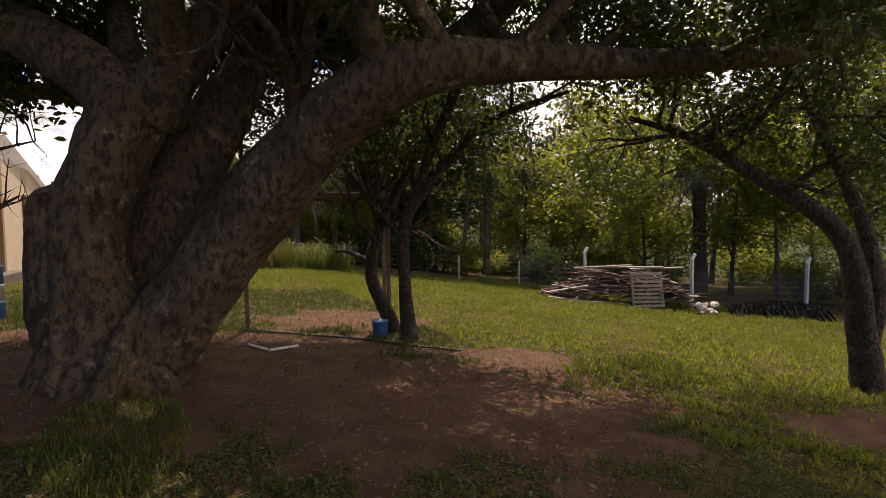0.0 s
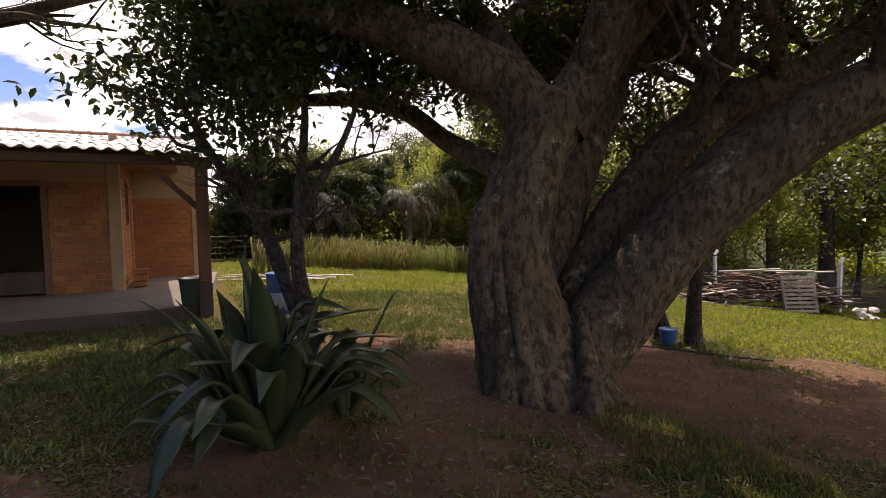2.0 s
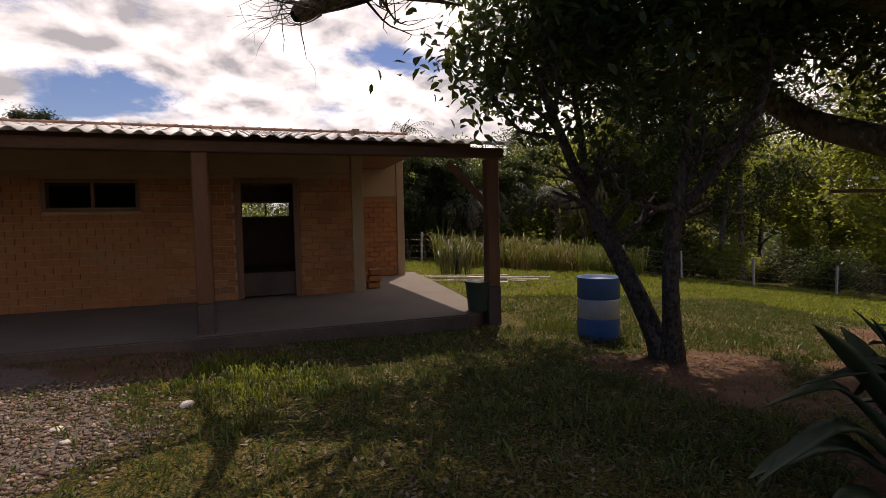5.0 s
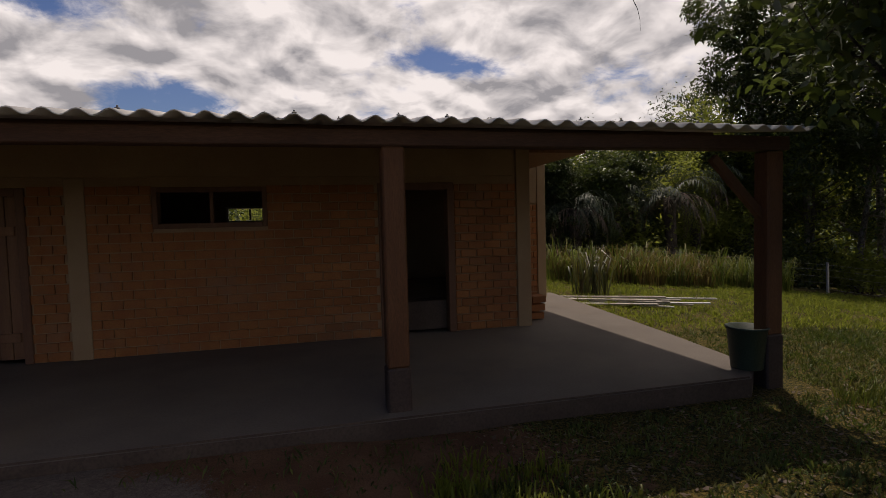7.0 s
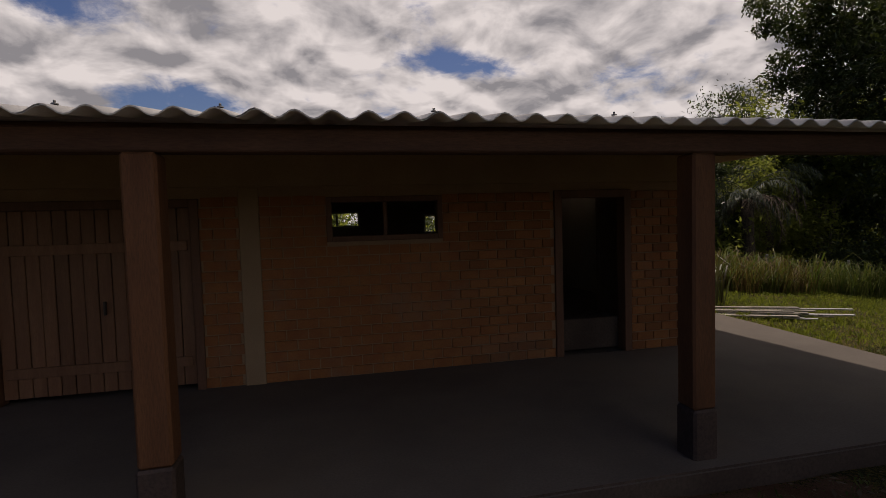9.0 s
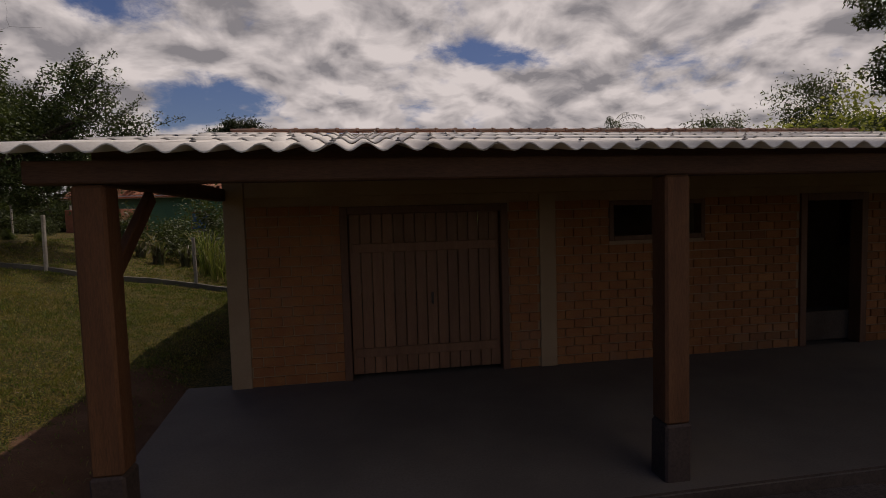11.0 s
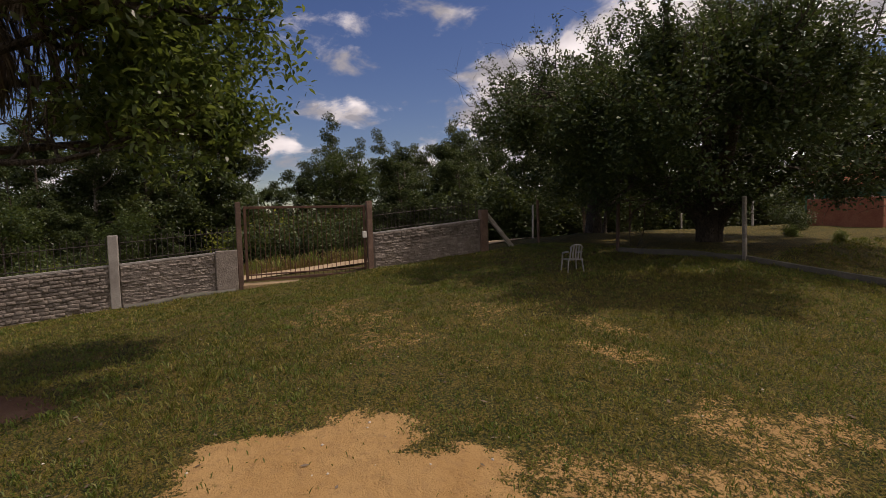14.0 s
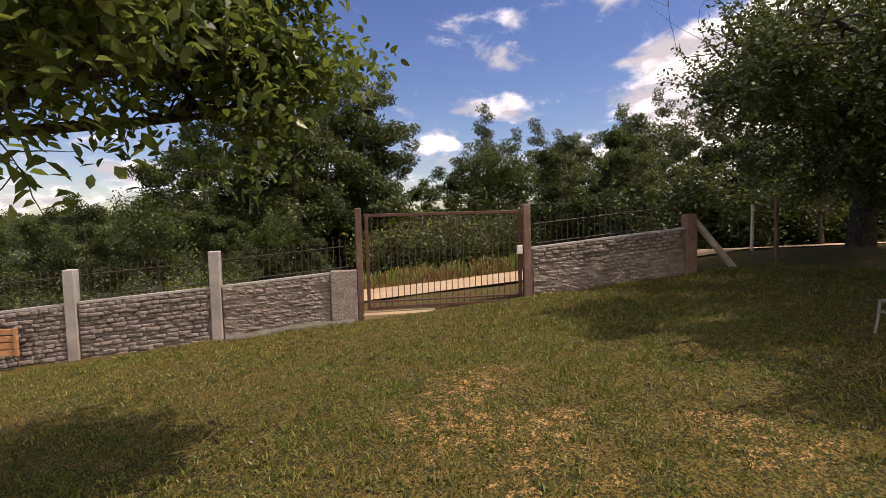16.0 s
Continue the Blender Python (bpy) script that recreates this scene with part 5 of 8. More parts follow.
stemmed_tree("small_tree", 23, [
    [(14.8, -6.45, rt - 0.3, 0.26), (14.55, -6.45, rt + 0.8, 0.20), (13.98, -6.45, 1.04, 0.16), (13.3, -5.5, 2.07, 0.12), (12.5, -4.9, 2.75, 0.08), (11.7, -4.4, 3.1, 0.04)],
    [(14.75, -6.4, rt + 0.5, 0.15), (15.0, -6.4, rt + 1.6, 0.13), (14.8, -6.2, rt + 2.9, 0.10), (14.3, -5.9, rt + 4.2, 0.07), (14.0, -5.6, rt + 5.4, 0.03)]],
    M_BARK_DARK, M_LEAF_FIG, "dark leaning tree at the edge of the sunny lawn", (0.13, 0.065), 10500, 0.28, 13, 1.9, rt + 2.6)


# ---------------------------------------------------------------- agave
def agave(at, seed, count, size):
    """Broad strap leaves, channelled along the middle; many fold over and hang their tips."""
    rng = np.random.default_rng(seed)
    ob = thing("agave", at)
    for k in range(count):
        a = k * 2.399 + rng.normal(0, 0.2)
        tier = k / count
        ln = size * rng.uniform(0.85, 1.2) * (1.12 - 0.22 * tier)
        ang = math.radians(86 - 46 * tier + rng.normal(0, 8))
        fold_at = rng.uniform(0.5, 0.75) if rng.uniform() < 0.45 + 0.45 * tier else 2.0
        fold = rng.uniform(1.2, 2.3)
        curl, wave_of, twist = rng.uniform(0.2, 0.7), rng.uniform(0, 6), rng.normal(0, 0.25)
        wide = 0.066 * size * rng.uniform(0.8, 1.2)
        n, verts, faces = 18, [], []
        p = np.array([0.07 * math.cos(a), 0.07 * math.sin(a), 0.02])
        for i in range(n):
            s = i / (n - 1)
            w = wide * (0.55 + 0.55 * math.sin(math.pi * min(1.0, s * 0.8 + 0.1))) * (1 - max(0.0, (s - 0.72) / 0.28) ** 1.7) + 0.004
            b = a + twist * s
            side = np.array([-math.sin(b), math.cos(b), 0.12 * math.sin(5 * s + wave_of)])
            nrm = np.array([-math.cos(a) * math.sin(ang), -math.sin(a) * math.sin(ang), math.cos(ang)])
            lip = 0.55 * (1 - 0.6 * s)
            for q, off in ((-1, lip), (-0.5, lip * 0.3), (0, 0.0), (0.5, lip * 0.3), (1, lip)):
                verts.append(p + side * q * w + nrm * w * (off + 0.16 * abs(q) * math.sin(17 * s + wave_of + 2 * q)))
            for q in (0.6, 0.0, -0.6):
                verts.append(p + side * q * w + nrm * (0.3 * abs(q) * lip * w - 0.014 * (1 - 0.7 * s)))
            p = p + np.array([math.cos(b) * math.cos(ang), math.sin(b) * math.cos(ang), math.sin(ang)]) * ln / (n - 1)
            ang -= curl * s * 2.0 / (n - 1) + fold * 0.9 * math.exp(-(((s - fold_at) / 0.07) ** 2)) / (n - 1) * 8.0 / 1.3
            ang = max(ang, -1.5)
            p[2] = max(p[2], 0.03)
        for i in range(n - 1):
            for j in range(8):
                u, v = i * 8 + j, i * 8 + (j + 1) % 8
                faces.append((u, v, v + 8, u + 8))
        part("leaf", mesh_data("leaf", verts, np.array(faces), M_AGAVE, True), M_AGAVE, ob)
    return tagged(ob, "large dark green agave with broad folded strap leaves", "plant")


agave((1.12, -5.72, hz(1.12, -5.72) - 0.03), 5, 44, 1.25)
agave((1.75, -5.2, hz(1.75, -5.2) - 0.03), 8, 9, 0.9)


# ---------------------------------------------------------------- barrel, pot, tank tower
def barrel(at):
    ob = thing("oil_drum", at)
    r = 0.30
    part("body", lathe([(r - 0.01, 0), (r, 0.015), (r, 0.28), (r + 0.008, 0.295), (r, 0.31)], 28), M_BLUE, ob, "faded blue lower band", True)
    part("band", lathe([(r, 0.31), (r, 0.56), (r + 0.008, 0.575), (r, 0.59)], 28), M_GREYBAND, ob, "grey painted middle band", True)
    part("upper_body", lathe([(r, 0.59), (r, 0.87), (r + 0.01, 0.88), (r + 0.01, 0.895), (r - 0.012, 0.895), (r - 0.016, 0.86)], 28), M_BLUE, ob, "faded blue upper band", True)
    tagged(ob, "blue steel drum with a grey band beside the small tree", "barrel")


barrel((1.42, -0.95, hz(1.42, -0.95) - 0.02))
tower = thing("tank_stand", (5.95, -1.55, hz(5.95, -1.55)))
TOWER_TOP = 4.95 - hz(5.95, -1.55)
for dx, dy in ((-0.49, -0.54), (2.12, -0.25), (2.30, 0.75)):
    part("leg", wobble(box(dx, dy, TOWER_TOP / 2 - 0.3, 0.07, 0.07, TOWER_TOP - 0.2, 0.008), 0.012, 0.8, dx), M_BROWNWOOD, tower)
for dy, z in ((-0.60, 1.93), (0.64, 2.1)):
    part("crossbar", box(0.85, dy - 0.06, z + 0.35, 2.8, 0.04, 0.06, 0.006), M_BROWNWOOD, tower)
for k in range(4):
    part("side_board", box(0.75, -0.92, TOWER_TOP - 0.52 + 0.145 * k, 3.6, 0.04, 0.135, 0.006), M_REDPLANK, tower)
for k in range(8):
    part("deck_board", box(0.75, -0.78 + 0.24 * k, TOWER_TOP - 0.02, 3.6, 0.21, 0.05, 0.006), M_REDPLANK, tower)
for dy in (-0.75, 0.6):
    part("joist", box(0.75, dy, TOWER_TOP - 0.13, 3.6, 0.09, 0.16, 0.006), M_BROWNWOOD, tower)
tagged(tower, "tall timber stand with reddish boards behind the fig tree", "tank stand")
tank = thing("water_tank", (6.15, -1.6, 4.98))
part("body", lathe([(0.62, 0.0), (0.66, 0.02), (0.70, 0.32), (0.715, 0.33), (0.74, 0.66), (0.755, 0.67), (0.78, 0.98)], 32), M_TANK, tank, smooth=True)
part("lid", lathe([(0.80, 0.98), (0.82, 1.0), (0.80, 1.05), (0.5, 1.13), (0.2, 1.16)], 32), M_TANK, tank, smooth=True)
tagged(tank, "dark blue plastic water tank on the timber stand", "water tank")

hb = thing("blue_bucket", (7.62, -2.80, hz(7.62, -2.80)))
part("body", lathe([(0.11, 0.0), (0.115, 0.01), (0.145, 0.28), (0.155, 0.285), (0.15, 0.30), (0.135, 0.28)], 18), M_BLUE, hb, smooth=True)
tagged(hb, "small light blue bucket beside the twin-stemmed tree", "bucket")


def lying_line(name, pts, r, material, label, category, sides=6):
    rows = [(x, y, hz(x, y) + r + 0.005, r) for x, y in pts]
    b = Bag()
    b.tube(curve_points(rows, 6), sides)
    return tagged(part(name, b.mesh(name, material, True), material), label, category)


lying_line("hose", [(5.4, -2.2), (6.0, -2.5), (6.8, -2.85), (7.4, -3.2), (8.0, -3.6), (8.7, -3.9)], 0.018, M_HOSE, "black garden hose lying across the bare soil", "hose")
lying_line("white_pipe", [(5.45, -3.30), (5.72, -3.68)], 0.022, M_WHITE, "short white pipe lying on the soil", "pipe")
lying_line("white_pipe", [(5.74, -3.68), (6.15, -3.50)], 0.022, M_WHITE, "short white pipe lying on the soil", "pipe")

# ---------------------------------------------------------------- wood pile, pallet, tile heap
def wood_pile():
    rng = random.Random(9)
    cx, cy = 19.6, 5.1
    ux, uy = 0.93, -0.37
    z = hz(cx, cy)
    ob = thing("wood_pile", (cx, cy, z), math.degrees(math.atan2(uy, ux)))
    kinds = []
    for k in range(5):
        if k < 3:
            bm = wobble(box(0, 0, 0, 1.0, 0.11, 0.035, 0.004), 0.01, 2.0, k)
        else:
            bm = lathe([(0.03, -0.5), (0.042, -0.2), (0.036, 0.2), (0.025, 0.5)], 6)
            bmesh.ops.rotate(bm, verts=bm.verts, matrix=Matrix.Rotation(math.pi / 2, 3, "Y"))
        me = bpy.data.meshes.new("stick")
        bm.to_mesh(me)
        bm.free()
        me.materials.append((M_GREYWOOD, M_BROWNWOOD, M_BROWNWOOD, M_BROWNWOOD, M_BROWNWOOD)[k])
        kinds.append(me)
    for k in range(285):
        u = rng.uniform(-3.2, 3.0)
        top = 1.55 * max(0.0, 1 - abs((u + 0.1) / 3.4) ** 2.6)
        w = rng.uniform(-0.9, 0.9)
        h = top * (1 - (w / 1.15) ** 2) * rng.uniform(0.35, 1.0)
        st = new("stick", kinds[rng.choice((0, 1, 1, 2, 2, 3, 3, 4, 4))])
        st.parent = ob
        ln = rng.uniform(0.6, 1.9)
        st.matrix_basis = pose(u, w - 0.1, h + 0.06, rng.uniform(-25, 25), rng.uniform(-16, 16), rng.choice((rng.gauss(0, 18), rng.gauss(90, 30), rng.gauss(-30, 25)))) @ Matrix.Diagonal((ln, 1.2, 1.2, 1))
    for k, (u, w, h, a, ln) in enumerate(((-0.9, -0.6, 1.72, -4, 2.6), (0.3, -0.5, 1.66, 2, 3.2), (1.6, -0.4, 1.58, -2, 2.4), (-1.7, -0.8, 0.7, 24, 2.4), (-2.2, -1.0, 0.35, 14, 2.6), (-1.3, -1.2, 0.25, 10, 3.0), (-2.6, -0.9, 0.8, -20, 1.9))):
        st = new("plank", kinds[0])
        st.parent = ob
        st.matrix_basis = pose(u, w, h, 5, a * 0.5, a * 0.6) @ Matrix.Diagonal((ln, 1.6, 1.3, 1))
    ob.scale = (0.88, 0.88, 0.9)
    tagged(ob, "big untidy heap of scrap boards and branches on the lawn", "wood pile")
    pal = thing("pallet", (cx + 0.75 * ux + 1.28 * uy, cy + 0.75 * uy - 1.28 * ux, hz(cx, cy - 1.2) + 0.02), math.degrees(math.atan2(uy, ux)))
    tip = Matrix.Rotation(radians(-14), 4, "X")
    for k in range(9):
        s = part("slat", box(0, 0, 0, 1.22, 0.022, 0.10, 0.004), M_PALLET, pal)
        s.matrix_basis = tip @ Matrix.Translation((0, 0, 0.08 + 0.155 * k))
    for dx in (-0.56, 0, 0.56):
        s = part("bearer", box(0, 0.06, 0.70, 0.09, 0.09, 1.38, 0.006), M_PALLET, pal)
        s.matrix_basis = tip @ Matrix.Translation((dx, 0, 0))
    tagged(pal, "weathered wooden pallet leaning on the scrap heap", "pallet")


wood_pile()


def heap_of_tiles():
    rng = random.Random(3)
    ux, uy = 0.86, -0.5
    cx, cy = 23.9, 1.4
    ob = thing("tile_heap", (cx, cy, hz(cx, cy)), math.degrees(math.atan2(uy, ux)))
    bm = bmesh.new()
    arc = np.linspace(0.25, math.pi - 0.25, 6)
    rows = [[bm.verts.new((x, 0.10 * math.cos(a) * s, 0.10 * math.sin(a) * s - 0.05)) for a in arc] for x, s in ((-0.22, 1.0), (0.22, 0.82))]
    for k in range(5):
        bm.faces.new((rows[0][k], rows[1][k], rows[1][k + 1], rows[0][k + 1]))
    bmesh.ops.solidify(bm, geom=bm.faces[:], thickness=0.014)
    me = bpy.data.meshes.new("tile")
    bm.to_mesh(me)
    bm.free()
    me.materials.append(M_KERB)
    for k in range(110):
        u = -1.6 + 3.2 * (k % 37) / 36 + rng.uniform(-0.03, 0.03)
        t = new("roof_tile", me)
        t.parent = ob
        t.matrix_basis = pose(u, rng.uniform(-0.12, 0.12) + 0.26 * (k // 37 - 1), 0.14 + 0.13 * (k // 37) * (1 - abs(u) / 2.0), rng.uniform(-8, 8), 60 + rng.uniform(-12, 12), rng.uniform(-8, 8))
    tagged(ob, "long low stack of dark old roof tiles in the grass", "tile heap")
    sack = thing("rubble_heap", (21.7, 2.6, hz(21.7, 2.6)))
    for k in range(9):
        bm = bmesh.new()
        bmesh.ops.create_icosphere(bm, subdivisions=2, radius=rng.uniform(0.07, 0.16))
        for v in bm.verts:
            v.co.z *= 0.6
        wobble(bm, 0.09, 7.0, k)
        s = part("rubble", bm, M_PALE, sack)
        s.location = (rng.uniform(-0.35, 0.35), rng.uniform(-0.3, 0.3), 0.08 + 0.12 * (k % 3))
    tagged(sack, "small heap of pale rubble on the lawn", "rubble")


heap_of_tiles()


# ---------------------------------------------------------------- rear fence with concrete posts
def concrete_post(at, h, lean=0.0, crook=True, w=0.11, material=M_LIMEPOST):
    ob = thing("fence_post", at)
    bm = box(0, 0, h / 2 - 0.15, w, w, h + 0.3, 0.01)
    part("shaft", wobble(bm, 0.004, 3.0, at[0]), material, ob)
    if crook:
        part("crook", box(0.07, 0, h + 0.10, w * 0.85, w * 0.85, 0.34, 0.01, Matrix.Rotation(radians(35), 4, "Y")), material, ob)
    ob.rotation_euler = (0, radians(lean), 0)
    return tagged(ob, "weathered pale concrete fence post", "post", "rear fence posts")


RUN = [(-6.0, 13.4), (-2.5, 13.4), (1.0, 13.3), (4.0, 13.3), (7.0, 13.2), (10.0, 13.0), (12.8, 12.8), (15.3, 11.4), (17.6, 9.6), (19.9, 7.6), (22.5, 4.1), (26.9, 2.4), (30.5, -0.6), (34.0, -4.0)]
for k, (x, y) in enumerate(RUN):
    tall = k >= 9
    concrete_post((x, y, hz(x, y)), 1.95 if tall else 1.25, (k % 3 - 1) * 1.5, tall, 0.12 if tall else 0.08, M_LIMEPOST if tall else M_POSTCON)


def wires(name, run, heights, r, label):
    b = Bag()
    for h in heights:
        rows = []
        for i, (x, y) in enumerate(run):
            rows.append((x, y, hz(x, y) + h, r))
            if i < len(run) - 1:
                x2, y2 = run[i + 1]
                rows.append(((x + x2) / 2, (y + y2) / 2, (hz(x, y) + hz(x2, y2)) / 2 + h - 0.03, r))
        b.tube(rows, 3)
    return tagged(part(name, b.mesh(name, M_WIRE), M_WIRE), label, "wire", kind="stuff")


wires("fence_wire", RUN, (0.2, 0.45, 0.7, 0.95, 1.15), 0.006, "slack galvanised fence wires between the posts")
mesh_run = Bag()
for (x0, y0), (x1, y1) in zip(RUN[8:-1], RUN[9:]):
    ln = math.hypot(x1 - x0, y1 - y0)
    n = int(ln / 0.16)
    for k in range(-9, n):
        for s0, s1, flip in ((k, k + 9, 1), (k, k + 9, 0)):
            a, b = max(0, s0), min(n, s1)
            if b <= a:
                continue
            h0, h1 = (a - s0) / 9 * 1.4, (b - s0) / 9 * 1.4
            if flip:
                h0, h1 = 1.4 - h0, 1.4 - h1
            p = [(x0 + (x1 - x0) * t / n, y0 + (y1 - y0) * t / n) for t in (a, b)]
            mesh_run.tube([(*p[0], hz(*p[0]) + 0.1 + h0, 0.005), (*p[1], hz(*p[1]) + 0.1 + h1, 0.005)], 3)
tagged(part("chain_link", mesh_run.mesh("chain_link", M_WIRE), M_WIRE), "chain-link netting on the concrete posts", "wire netting", kind="stuff")


settle()

# ---------------------------------------------------------------- bucket, bricks and boards at the house
pot = thing("bucket", (-0.11, 0.14, FLOOR_Z))
part("body", lathe([(0.16, 0.0), (0.165, 0.02), (0.205, 0.44), (0.222, 0.45), (0.222, 0.47), (0.20, 0.47), (0.185, 0.40)], 22), M_POT, pot, smooth=True)
tagged(pot, "empty dark green bucket on the slab corner", "bucket")

# bricks stacked at the wall corner and boards lying behind
stack = thing("brick_stack", (-1.12, 3.55, FLOOR_Z))
for i in range(2):
    for j in range(3):
        ob = part("brick", brick_full, M_BRICK, stack)
        ob.matrix_basis = pose(0.0 + 0.02 * j, 0.05 + 0.16 * i, 0.075 + 0.142 * j, 0, 0, 3 * j - 2)
        ob.scale = (1.05, 4.4, 1.0)
tagged(stack, "small stack of hollow bricks against the wall corner", "bricks")
rng = random.Random(4)
long_board = None
for k in range(15):
    x, y = 2.3 + rng.uniform(-0.9, 0.9), 6.05 + rng.uniform(-0.35, 0.45)
    ln = rng.uniform(1.8, 3.4)
    ob = thing("board", (x, y, hz(x, y) + 0.02 + 0.03 * (k % 4)), rng.uniform(-40, -24))
    bm = box(0, 0, 0.015, ln, rng.uniform(0.06, 0.14), 0.03, 0.004)
    part("plank", bm, M_GREYWOOD if k % 3 else M_LIMEPOST, ob)
    tagged(ob, "loose weathered board lying on the grass", "board", "boards behind the house")



begin(GATE)
# ---------------------------------------------------------------- gate side: boundary wall, gate, posts
WALL_X = -26.78


def wall_base(y):
    return hz(WALL_X, y)


def wall_top(y):
    return float(np.interp(y, [-14, -5.5, -3.5, -1.2, 2.0, 5.1], [1.15, 1.84, 1.98, 2.16, 2.43, 2.70]))


bwall = tagged(thing("wall_boundary"), "low boundary wall of grey split-face blocks with a cap", "wall", kind="structure")


def wall_run(y0, y1):
    n = max(1, int(round((y1 - y0) / 0.5)))
    bm, cap = bmesh.new(), bmesh.new()
    for k in range(n):
        a, b = y0 + (y1 - y0) * k / n, y0 + (y1 - y0) * (k + 1) / n
        for target, w, lo, hi in ((bm, 0.10, lambda y: wall_base(y) - 0.3, lambda y: wall_top(y) - 0.035), (cap, 0.14, lambda y: wall_top(y) - 0.035, wall_top)):
            vs = [target.verts.new((WALL_X + sx * w / 2, y, f(y))) for y in (a, b) for sx in (-1, 1) for f in (lo, hi)]
            for q in ((0, 1, 3, 2), (4, 6, 7, 5), (0, 4, 5, 1), (2, 3, 7, 6), (1, 5, 7, 3), (0, 2, 6, 4)):
                target.faces.new([vs[i] for i in q])
    for b in (bm, cap):
        bmesh.ops.remove_doubles(b, verts=b.verts, dist=0.0005)
        bmesh.ops.recalc_face_normals(b, faces=b.faces)
    part("core", bm, M_STONEWALL, bwall)
    part("cap", cap, M_POSTCON, bwall, "smooth concrete cap of the wall")


for run in ((-13.0, -5.7), (-5.54, -3.54), (-3.36, -1.12), (2.02, 5.1)):
    wall_run(*run)
stones = []
srng = random.Random(7)
for k in range(4):
    bm = box(0, 0, 0, 0.05, 1.0, 1.0, 0.0)
    bmesh.ops.subdivide_edges(bm, edges=bm.edges[:], cuts=2, use_grid_fill=True)
    for v in bm.verts:
        if v.co.x > 0:
            v.co.x += srng.uniform(-0.008, 0.012) if abs(v.co.y) < 0.4 and abs(v.co.z) < 0.4 else -0.006
    me = bpy.data.meshes.new("stone")
    bm.to_mesh(me)
    bm.free()
    me.materials.append(M_STONEWALL)
    stones.append(me)
stone_rest = Bag()
stone_count = 0
for y0, y1 in ((-3.34, -1.6), (2.05, 5.05), (-5.52, -3.56), (-13.0, -5.72)):
    for r in range(13):
        y = y0
        while y < y1 - 0.06:
            ln = min(srng.uniform(0.09, 0.26), y1 - y)
            mid = y + ln / 2
            hgt = (wall_top(mid) - 0.045 - wall_base(mid) + 0.05) / 13
            z = wall_base(mid) - 0.05 + hgt * (r + 0.5) + srng.uniform(-0.007, 0.007)
            slope = math.degrees(math.atan2(wall_top(mid + 0.2) - wall_top(mid - 0.2), 0.4))
            me = stones[srng.randrange(4)]
            m = pose(WALL_X + 0.055 + srng.uniform(-0.012, 0.012), mid, z, slope + srng.uniform(-4, 4), srng.uniform(-6, 6), srng.uniform(-4, 4)) @ Matrix.Diagonal((1.0, ln - 0.004, (hgt - 0.003) * srng.uniform(0.85, 1.12), 1))
            if stone_count < 290 and y > -3.4:
                s = new("stone", me)
                s.parent = bwall
                s.matrix_basis = m
                stone_count += 1
            else:
                stone_rest.add([m @ v.co for v in me.vertices], [tuple(f.vertices) for f in me.polygons])
            y += ln
tagged(part("stonework", stone_rest.mesh("stonework", M_STONEWALL), M_STONEWALL, bwall), kind="stuff")


def wall_post(y, h, w=0.17, material=M_POSTCON):
    b = wall_base(y)
    ob = thing("wall_post", (WALL_X + 0.02, y, b - 0.2))
    part("shaft", wobble(box(0, 0, h / 2 + 0.1, w, w, h + 0.2, 0.012), 0.004, 2.0, y), material, ob)
    return tagged(ob, "square weathered concrete post in the boundary wall", "post", "boundary wall posts")


for y, top in ((-3.45, 2.57), (-5.63, 2.36), (-7.9, 2.12), (-10.2, 1.9)):
    wall_post(y, top - wall_base(y))
blockwork = part("gate_pier", wobble(box(WALL_X + 0.03, -1.36, (wall_base(-1.36) - 0.2 + wall_top(-1.36) + 0.01) / 2, 0.20, 0.44, wall_top(-1.36) + 0.21 - wall_base(-1.36), 0.012), 0.005, 2.0), M_STONEWALL)
tagged(blockwork, "plain rendered pier beside the gate", "pier", kind="structure")
end_pier = part("wall_end_pier", wobble(box(WALL_X + 0.02, 5.22, (wall_base(5.2) + 2.95) / 2 - 0.1, 0.2, 0.22, 2.95 - wall_base(5.2) + 0.2, 0.012), 0.005, 2.0), M_BROWNWOOD)
tagged(end_pier, "dark timber end post of the boundary wall", "post", kind="structure")
strut = part("strut", box(WALL_X + 0.05, 5.75, wall_base(5.5) + 0.50, 0.10, 0.10, 1.55, 0.008, Matrix.Rotation(radians(42), 4, "X")), M_GREYWOOD)
tagged(strut, "leaning timber strut bracing the end post", "strut")

footing = Bag()
footing.tube([(WALL_X + 0.16, y, wall_base(y) - 0.02, 0.09) for y in np.linspace(-3.3, -1.2, 8)], 4)
tagged(part("wall_footing", footing.mesh("wall_footing", M_KERB), M_KERB), "low concrete footing along the boundary wall", "footing", kind="structure")
crate = thing("crate", (WALL_X + 0.20, -6.50, wall_base(-6.5) + 0.42))
for k in range(4):
    part("slat", box(0, 0, -0.15 + 0.11 * k, 0.03, 0.34, 0.09, 0.004), M_CRATE, crate)
for dy in (-0.15, 0.15):
    part("upright", box(0.03, dy, 0.02, 0.03, 0.04, 0.44, 0.004), M_CRATE, crate)
tagged(crate, "orange-brown slatted crate hung on the boundary wall", "crate")
sack = part("sack", wobble(box(WALL_X + 0.22, -6.80, wall_base(-6.8) + 0.62, 0.10, 0.30, 0.48, 0.04), 0.02, 5.0), M_HOSE)
tagged(sack, "dark cloth sack hung over the boundary wall", "sack")
pole = Bag()
pole.tube([(WALL_X + 0.52, -6.45, wall_base(-6.45) - 0.2, 0.028), (WALL_X + 0.52, -6.41, wall_base(-6.45) + 1.3, 0.024)], 8)
